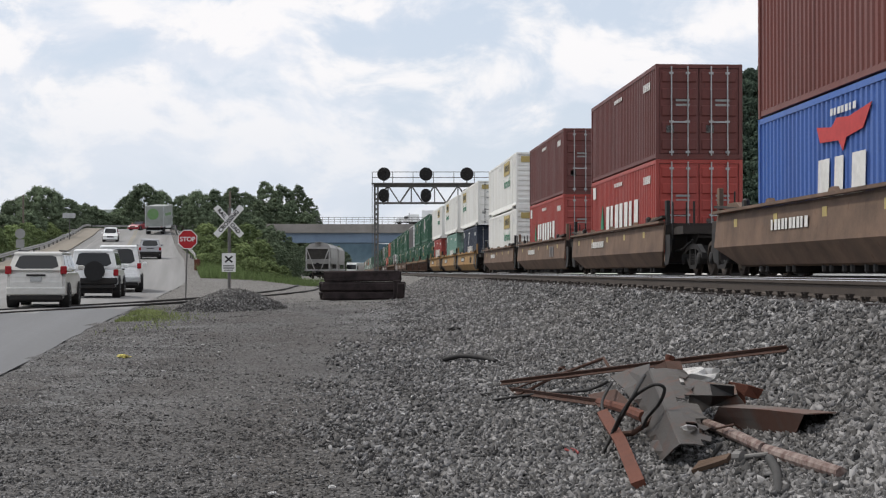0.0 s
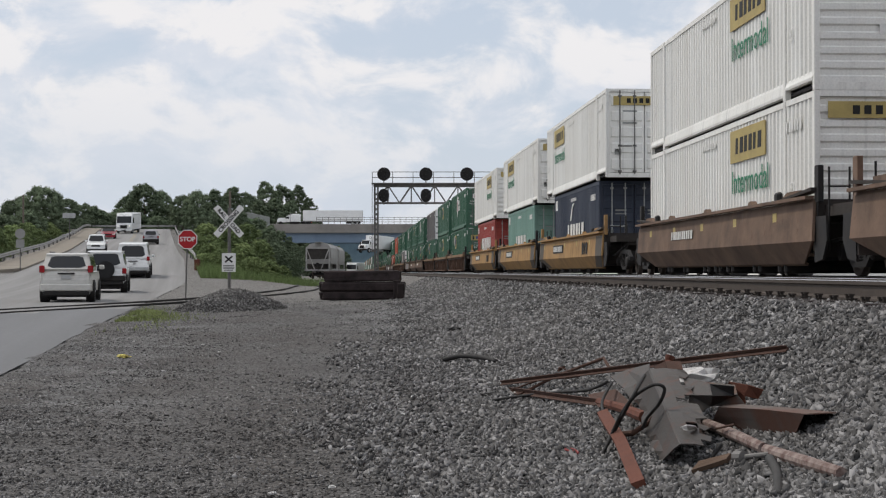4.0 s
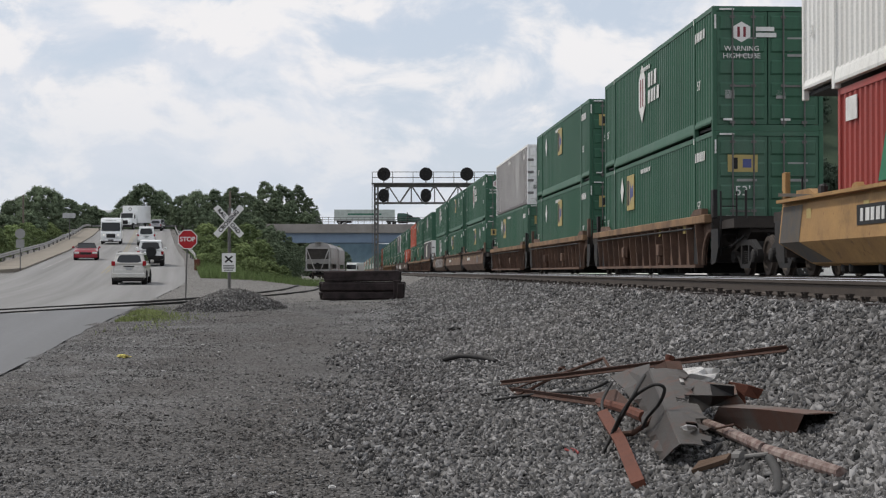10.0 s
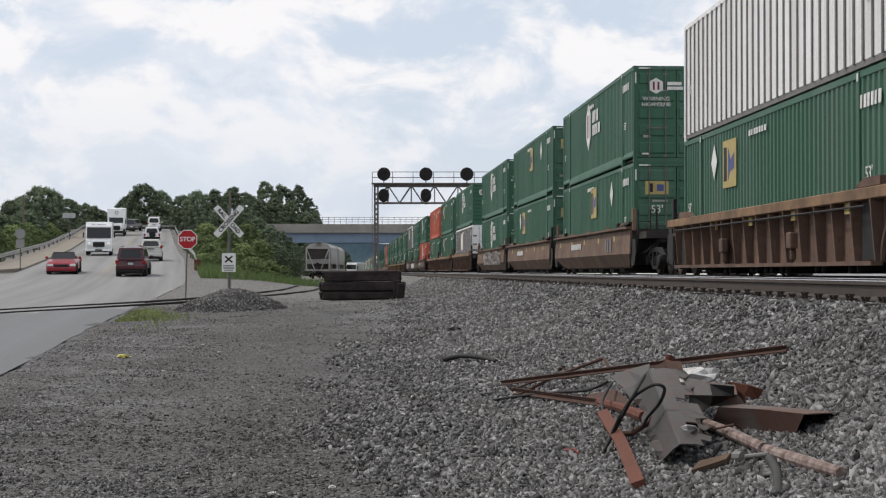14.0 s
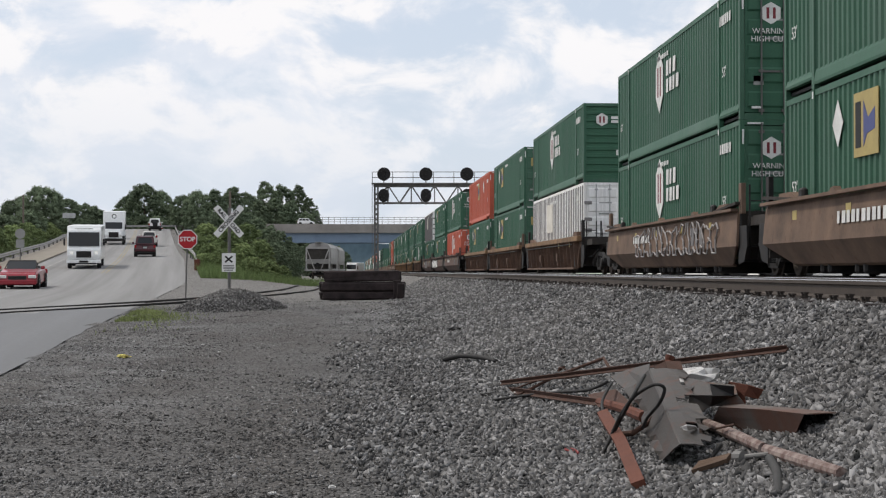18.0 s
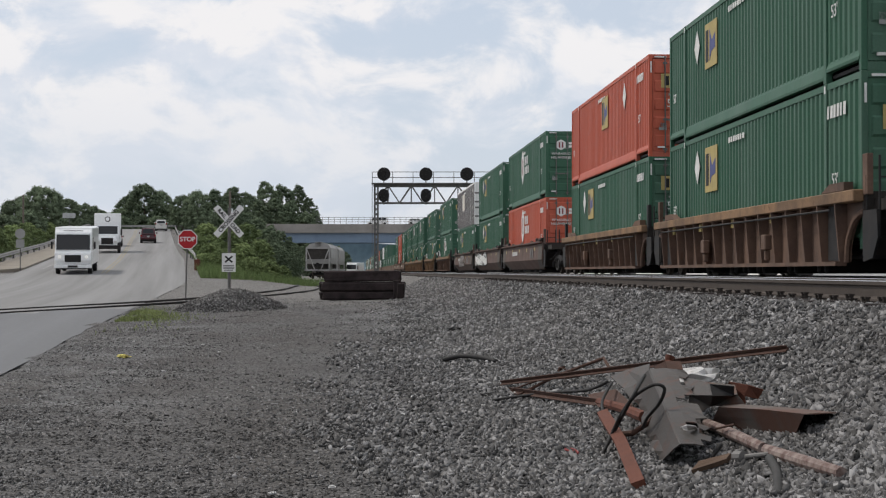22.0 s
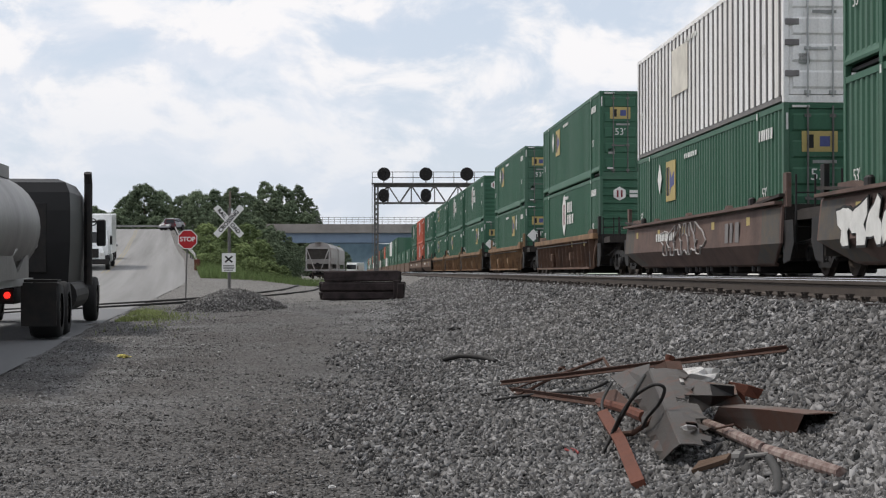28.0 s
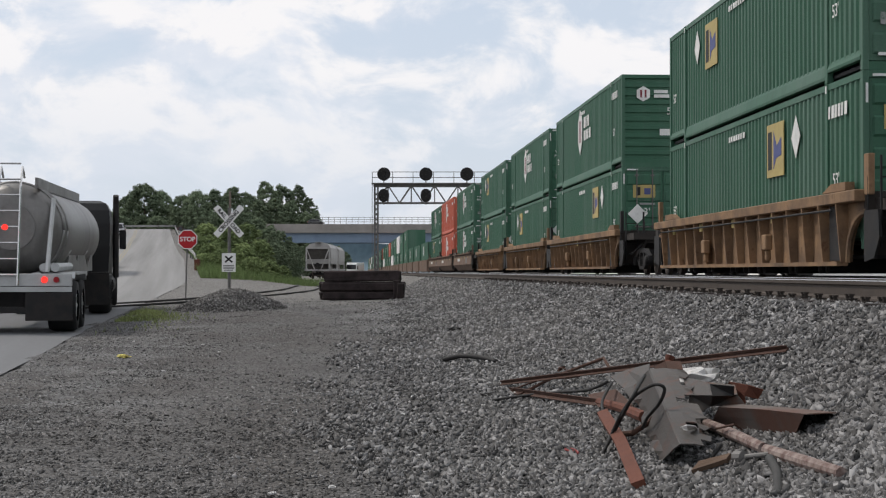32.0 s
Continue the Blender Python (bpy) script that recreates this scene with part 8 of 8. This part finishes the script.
cable("thin rusty wire across the scrap", [(0.74, 17.15, 0.22), (1.08, 17.24, 0.33), (1.37, 16.94, 0.37), (1.59, 16.12, 0.5), (1.68, 15.62, 0.56)], 0.01, RUST)
cable("thin rusty wire on ballast", [(1.05, 10.09, 0.1), (1.12, 9.9, 0.12), (1.19, 9.7, 0.12)], 0.006, RUST)
scrap_bar("rusty_rod", "bent rusty rod under the plate", [(1.34, 12.25, 0.24), (1.43, 11.92, 0.29), (1.57, 11.99, 0.37), (1.6, 11.92, 0.42)], 0.022, RUST)
scrap_bar("rusty_rod", "short thin rod lying on the wrapped pipe", [(1.86, 10.81, 0.43), (1.93, 10.49, 0.49), (1.99, 10.55, 0.45)], 0.008, RUST)
sheet("torn_flap", "torn grey flap of steel by the plate", [[(1.67, 11.08, 0.45), (1.74, 10.71, 0.5)], [(1.66, 10.77, 0.4), (1.75, 10.57, 0.4)]], SHEET)
sheet("bright_flake", "shiny torn foil on the plate", [[(1.6, 10.64, 0.46), (1.6, 10.4, 0.5), (1.66, 10.43, 0.49)], [(1.6, 10.63, 0.44), (1.62, 10.47, 0.46), (1.69, 10.54, 0.46)]], CAST)
sheet("rust_flake", "rusty bent bracket on the long bar", [[(1.79, 13.41, 0.7), (1.85, 13.11, 0.76), (1.96, 13.05, 0.76)], [(1.79, 13.34, 0.64), (1.85, 13.01, 0.69), (1.96, 12.92, 0.7)]], RUST)


def plank():
    ob = thing("board", "short weathered brown board on ballast", "board", group="scrap pile")
    sheetp = [[(1.58, 10.03, 0.22), (1.64, 10.1, 0.27)], [(1.79, 9.96, 0.3), (1.83, 10.03, 0.33)]]
    bm = bmesh.new()
    v = [[bm.verts.new(p) for p in r] for r in sheetp]
    bm.faces.new((v[0][0], v[0][1], v[1][1], v[1][0]))
    o = part("board_plank", bm, mat("brown_board", (0.11, 0.072, 0.05), 0.9, scale=6, bump=0.4), ob)
    o.modifiers.new("thickness", "SOLIDIFY").thickness = 0.03


plank()


def lump(name, label, category, at, size, material, seed):
    """A crumpled lump of plastic or paper."""
    bm = bmesh.new()
    bmesh.ops.create_icosphere(bm, subdivisions=3, radius=1.0)
    for v in bm.verts:
        k = 0.72 + 0.55 * noise.noise(v.co * 2.1 + Vector((seed, 0, 0))) + 0.25 * noise.noise(v.co * 5 + Vector((0, seed, 0)))
        v.co = Vector((v.co.x * size[0], v.co.y * size[1], v.co.z * size[2])) * k
    ob = thing(name, label, category, pose(*at))
    part("crumple", bm, material, ob)
    return ob


lump("plastic_sheet", "crumpled translucent white plastic sheet", "plastic sheet", (2.16, 13.45, 0.57), (0.3, 0.2, 0.15), CAST, 3)
lump("yellow_litter", "crumpled yellow wrapper on gravel", "litter", (-4.96, 24.56, 0.19), (0.13, 0.09, 0.04), mat("yellow_wrapper", (0.55, 0.48, 0.14), 0.6, scale=6), 5)
lump("rusty_block", "small rusty block on ballast", "scrap metal", (1.39, 18.36, 0.36), (0.07, 0.07, 0.06), RUST, 8)
lump("dark_rag", "small dark clump on ballast", "litter", (0.48, 17.28, 0.15), (0.1, 0.08, 0.04), HOSE, 9)
lump("dark_rag", "dark clump of ballast-stained cloth", "litter", (0.24, 30.93, 0.38), (0.14, 0.12, 0.06), HOSE, 11)
litter = random.Random(12)
for i in range(34):
    y = 9 + 34 * litter.random() ** 1.5
    x = litter.uniform(-0.22, 0.26) * y
    if x < road_edge(y) + 0.5 or x > side_x(y) - 4.4:
        continue
    lump("paper_scrap", "small pale scrap of litter on gravel", "litter", (x, y, land_z(x, y) + 0.025), (0.032, 0.026, 0.014), CAST, i + 20)


def grass_patch(name, label, count, spot, seed, tall=0.16, material=GRASS):
    r = random.Random(seed)
    verts, faces = [], []
    while len(faces) < count:
        x, y = spot(r)
        z = land_z(x, y) - 0.01
        a, h = r.uniform(0, 6.28), tall * r.uniform(0.4, 1.2)
        dx, dy = math.cos(a) * 0.012, math.sin(a) * 0.012
        bx, by = r.uniform(-0.6, 0.6) * h, r.uniform(-0.6, 0.6) * h
        n = len(verts)
        verts += [(x - dx, y - dy, z), (x + dx, y + dy, z), (x + bx, y + by, z + h)]
        faces.append((n, n + 1, n + 2))
    me = bpy.data.meshes.new("mesh")
    me.from_pydata(verts, [], faces)
    me.materials.append(material)
    tagged(new(name, me), label, "grass", kind="stuff")


def verge(r):
    while True:
        y = r.gauss(40.5, 2.8)
        x = road_edge(y) + 0.25 + abs(r.gauss(0, 0.65))
        if noise.noise((x * 0.9, y * 0.35, 0)) > -0.15:
            return x, y


grass_patch("grass_verge", "patchy yellow-green grass at the road edge", 2600, verge, 3, 0.1)


def rough(r):
    y = r.uniform(94, 150)
    e = road_edge(y)
    return e + 0.9 + r.random() ** 1.3 * min(9.4, 1.9 + (y - 94) * 0.45), y


grass_patch("bank_grass", "tall rough grass on the road bank", 20000, rough, 4, 0.6, WEEDS)


# ---- what moves ----
def heading(rows, i):
    a, b = rows[max(i - 1, 0)], rows[min(i + 1, len(rows) - 1)]
    dx, dy = b[1] - a[1], b[2] - a[2]
    if dx * dx + dy * dy < 9.0:
        dy = 1.0 if dy >= 0 else -1.0
        dx = (road_edge(rows[i][2] + 5) - road_edge(rows[i][2] - 5)) / 10 * dy
    return math.degrees(math.atan2(-dx, dy))


def out_of_sight(t, y, dt=5.0):
    """Rows for a vehicle that runs on over the crest and down the far side."""
    return [(t, road_edge(y) - 2.7, y), (t + dt, road_edge(y + 60) - 2.7, y + 60), (t + 2 * dt, road_edge(y + 130) - 2.7, y + 130)]


def drive(v, rows, lift=0.03):
    """Keys a vehicle along (t, x, y) on the road, nose in the way it goes."""
    if rows[0][0] > 0:
        a, b = rows[0], rows[1]
        q = min(rows[0][0], 60)
        sp = Vector((a[1] - b[1], a[2] - b[2])) / (b[0] - a[0])
        rows = [(0.0, a[1] + sp.x * q, a[2] + sp.y * q)] + list(rows)
    if rows[-1][0] < 32:
        a, b = rows[-2], rows[-1]
        q = 32 - b[0]
        sp = Vector((b[1] - a[1], b[2] - a[2])) / (b[0] - a[0])
        rows = list(rows) + [(32.0, b[1] + sp.x * q, b[2] + sp.y * q)]
    out = []
    last = 0.0
    for i, (t, x, y) in enumerate(rows):
        h = heading(rows, i)
        last = last if h is None else h
        c, s = math.cos(radians(last)), math.sin(radians(last))
        slope = (road_z(y + 2 * c) - road_z(y - 2 * c)) / 4
        out.append((t, pose(x, y, road_z(y) + lift, 0, 0, last) @ pose(0, 0, 0, math.degrees(math.atan(slope)))))
    walk(v, out)


def along_track(s):
    """Point and heading at a distance s along the track from the camera's side."""
    y = s
    for _ in range(4):
        y -= (track_length(y) - s)
    x = side_x(y) + 1.3
    m = (side_x(y + 0.5) - side_x(y - 0.5))
    return x, y, math.degrees(math.atan(-m))


TRACK_Y = np.arange(-560.0, 1200.0, 1.0)
TRACK_X = np.array([side_x(y) for y in TRACK_Y])
TRACK_S = np.concatenate([[0], np.cumsum(np.hypot(np.diff(TRACK_X), 1.0))])
TRACK_S -= np.interp(0, TRACK_Y, TRACK_S)


def track_length(y):
    return float(np.interp(y, TRACK_Y, TRACK_S))


def motions():
    times = [0, 4, 8, 12, 16, 20, 24, 28, 32]
    for ob, mid, z in TRAIN:
        rows = []
        for t in times:
            d = t - 16
            x, y, h = along_track(mid - 13.161 * d + 0.0057 * d * d)
            rows.append((t, pose(x, y, z, 0, 0, h)))
        walk(ob, rows)
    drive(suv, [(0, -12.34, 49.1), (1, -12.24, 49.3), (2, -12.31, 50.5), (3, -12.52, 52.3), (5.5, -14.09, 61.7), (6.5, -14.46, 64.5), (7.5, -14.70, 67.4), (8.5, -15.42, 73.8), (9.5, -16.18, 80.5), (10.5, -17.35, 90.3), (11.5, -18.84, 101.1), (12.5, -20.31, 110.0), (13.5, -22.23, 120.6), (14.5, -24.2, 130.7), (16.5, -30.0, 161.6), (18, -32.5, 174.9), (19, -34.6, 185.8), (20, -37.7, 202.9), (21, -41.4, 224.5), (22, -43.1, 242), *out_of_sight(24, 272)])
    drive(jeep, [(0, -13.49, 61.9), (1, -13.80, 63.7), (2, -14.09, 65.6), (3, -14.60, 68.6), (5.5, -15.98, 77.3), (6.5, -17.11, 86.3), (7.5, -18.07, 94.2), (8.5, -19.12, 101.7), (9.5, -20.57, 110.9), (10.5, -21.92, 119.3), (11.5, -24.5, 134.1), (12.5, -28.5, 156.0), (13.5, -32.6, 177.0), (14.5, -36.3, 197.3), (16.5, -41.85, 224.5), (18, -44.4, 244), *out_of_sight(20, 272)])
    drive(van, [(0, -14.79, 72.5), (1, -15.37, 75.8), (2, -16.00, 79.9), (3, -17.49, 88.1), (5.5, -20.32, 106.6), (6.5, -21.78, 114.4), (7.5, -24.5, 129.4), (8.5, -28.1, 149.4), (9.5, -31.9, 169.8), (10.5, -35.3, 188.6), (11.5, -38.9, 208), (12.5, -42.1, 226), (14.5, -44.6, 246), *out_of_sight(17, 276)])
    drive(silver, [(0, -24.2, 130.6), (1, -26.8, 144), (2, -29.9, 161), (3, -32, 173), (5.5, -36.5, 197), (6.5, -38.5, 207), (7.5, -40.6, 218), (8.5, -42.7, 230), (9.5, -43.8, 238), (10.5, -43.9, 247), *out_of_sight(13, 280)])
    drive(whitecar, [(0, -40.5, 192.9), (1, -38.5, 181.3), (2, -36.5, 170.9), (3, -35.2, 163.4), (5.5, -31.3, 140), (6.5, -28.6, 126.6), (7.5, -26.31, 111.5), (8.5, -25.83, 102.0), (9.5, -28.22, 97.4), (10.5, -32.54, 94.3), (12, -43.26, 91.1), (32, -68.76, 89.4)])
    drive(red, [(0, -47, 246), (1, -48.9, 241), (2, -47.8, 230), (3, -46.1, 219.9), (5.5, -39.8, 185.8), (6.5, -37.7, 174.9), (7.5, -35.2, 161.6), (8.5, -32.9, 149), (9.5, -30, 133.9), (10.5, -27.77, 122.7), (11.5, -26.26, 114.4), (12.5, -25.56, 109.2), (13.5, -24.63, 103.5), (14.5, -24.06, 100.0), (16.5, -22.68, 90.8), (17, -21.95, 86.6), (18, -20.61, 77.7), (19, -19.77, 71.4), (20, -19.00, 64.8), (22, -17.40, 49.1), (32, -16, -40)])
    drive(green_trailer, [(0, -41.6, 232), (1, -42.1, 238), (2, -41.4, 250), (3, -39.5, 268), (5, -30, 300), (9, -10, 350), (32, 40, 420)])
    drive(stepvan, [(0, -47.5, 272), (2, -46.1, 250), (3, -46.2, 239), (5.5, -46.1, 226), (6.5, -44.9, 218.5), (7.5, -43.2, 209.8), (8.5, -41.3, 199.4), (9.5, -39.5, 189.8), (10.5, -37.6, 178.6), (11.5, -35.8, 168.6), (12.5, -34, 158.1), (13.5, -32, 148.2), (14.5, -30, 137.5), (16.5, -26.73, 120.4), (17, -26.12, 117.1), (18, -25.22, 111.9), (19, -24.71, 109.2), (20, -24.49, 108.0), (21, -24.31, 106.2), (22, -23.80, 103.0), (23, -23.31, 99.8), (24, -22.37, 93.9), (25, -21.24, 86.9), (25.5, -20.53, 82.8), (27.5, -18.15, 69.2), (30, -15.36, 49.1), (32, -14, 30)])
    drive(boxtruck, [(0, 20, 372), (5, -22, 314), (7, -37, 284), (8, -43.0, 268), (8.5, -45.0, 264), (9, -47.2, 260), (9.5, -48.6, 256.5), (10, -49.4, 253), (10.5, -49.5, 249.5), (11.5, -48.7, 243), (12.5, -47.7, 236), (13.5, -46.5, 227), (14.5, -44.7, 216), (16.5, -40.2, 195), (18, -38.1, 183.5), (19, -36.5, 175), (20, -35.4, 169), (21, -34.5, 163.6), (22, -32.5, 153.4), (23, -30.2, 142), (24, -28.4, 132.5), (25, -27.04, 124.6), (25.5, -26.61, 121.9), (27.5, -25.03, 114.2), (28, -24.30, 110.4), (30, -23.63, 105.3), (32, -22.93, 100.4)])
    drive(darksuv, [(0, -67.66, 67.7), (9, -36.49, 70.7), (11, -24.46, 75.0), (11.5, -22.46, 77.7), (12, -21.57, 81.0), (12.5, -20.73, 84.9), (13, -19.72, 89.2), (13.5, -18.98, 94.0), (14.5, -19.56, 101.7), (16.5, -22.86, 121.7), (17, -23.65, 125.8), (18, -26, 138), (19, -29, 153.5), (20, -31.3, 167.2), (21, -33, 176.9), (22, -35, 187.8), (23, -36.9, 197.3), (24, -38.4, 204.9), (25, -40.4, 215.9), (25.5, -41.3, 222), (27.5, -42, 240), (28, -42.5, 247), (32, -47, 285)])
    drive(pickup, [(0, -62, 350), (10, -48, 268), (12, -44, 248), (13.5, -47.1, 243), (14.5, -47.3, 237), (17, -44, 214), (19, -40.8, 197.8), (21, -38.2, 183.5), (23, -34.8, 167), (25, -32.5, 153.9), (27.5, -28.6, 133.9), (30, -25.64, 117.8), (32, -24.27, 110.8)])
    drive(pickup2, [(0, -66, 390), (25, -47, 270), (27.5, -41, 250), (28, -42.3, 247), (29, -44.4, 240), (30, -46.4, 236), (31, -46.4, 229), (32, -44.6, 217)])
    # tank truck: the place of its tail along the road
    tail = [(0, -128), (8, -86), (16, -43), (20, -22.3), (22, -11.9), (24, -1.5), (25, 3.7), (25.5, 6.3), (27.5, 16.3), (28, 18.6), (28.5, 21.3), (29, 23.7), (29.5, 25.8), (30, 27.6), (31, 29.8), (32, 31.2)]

    def lane(y):
        return road_edge(y) - 1.4 - 0.5 * ease((y - 38) / 12)
    for v, ahead, reach in ((tank, 0.0, 9.0), (tank_tractor, 11.6, 5.5)):
        rows = []
        for t, y in tail:
            y0 = y + ahead
            y1 = y0 + reach
            h = math.degrees(math.atan2(-(lane(y1) - lane(y0)), y1 - y0))
            rows.append((t, pose(lane(y0), y0, road_z(y0) + 0.03, math.degrees(math.atan2(road_z(y1) - road_z(y0), y1 - y0)), 0, h)))
        walk(v, rows)

    def over(v, y, rows, turn):
        """Keys a vehicle straight along the bridge deck: (t, x)."""
        walk(v, [(t, pose(x, y, DECK_Z + 0.02, 0, 0, turn)) for t, x in rows])
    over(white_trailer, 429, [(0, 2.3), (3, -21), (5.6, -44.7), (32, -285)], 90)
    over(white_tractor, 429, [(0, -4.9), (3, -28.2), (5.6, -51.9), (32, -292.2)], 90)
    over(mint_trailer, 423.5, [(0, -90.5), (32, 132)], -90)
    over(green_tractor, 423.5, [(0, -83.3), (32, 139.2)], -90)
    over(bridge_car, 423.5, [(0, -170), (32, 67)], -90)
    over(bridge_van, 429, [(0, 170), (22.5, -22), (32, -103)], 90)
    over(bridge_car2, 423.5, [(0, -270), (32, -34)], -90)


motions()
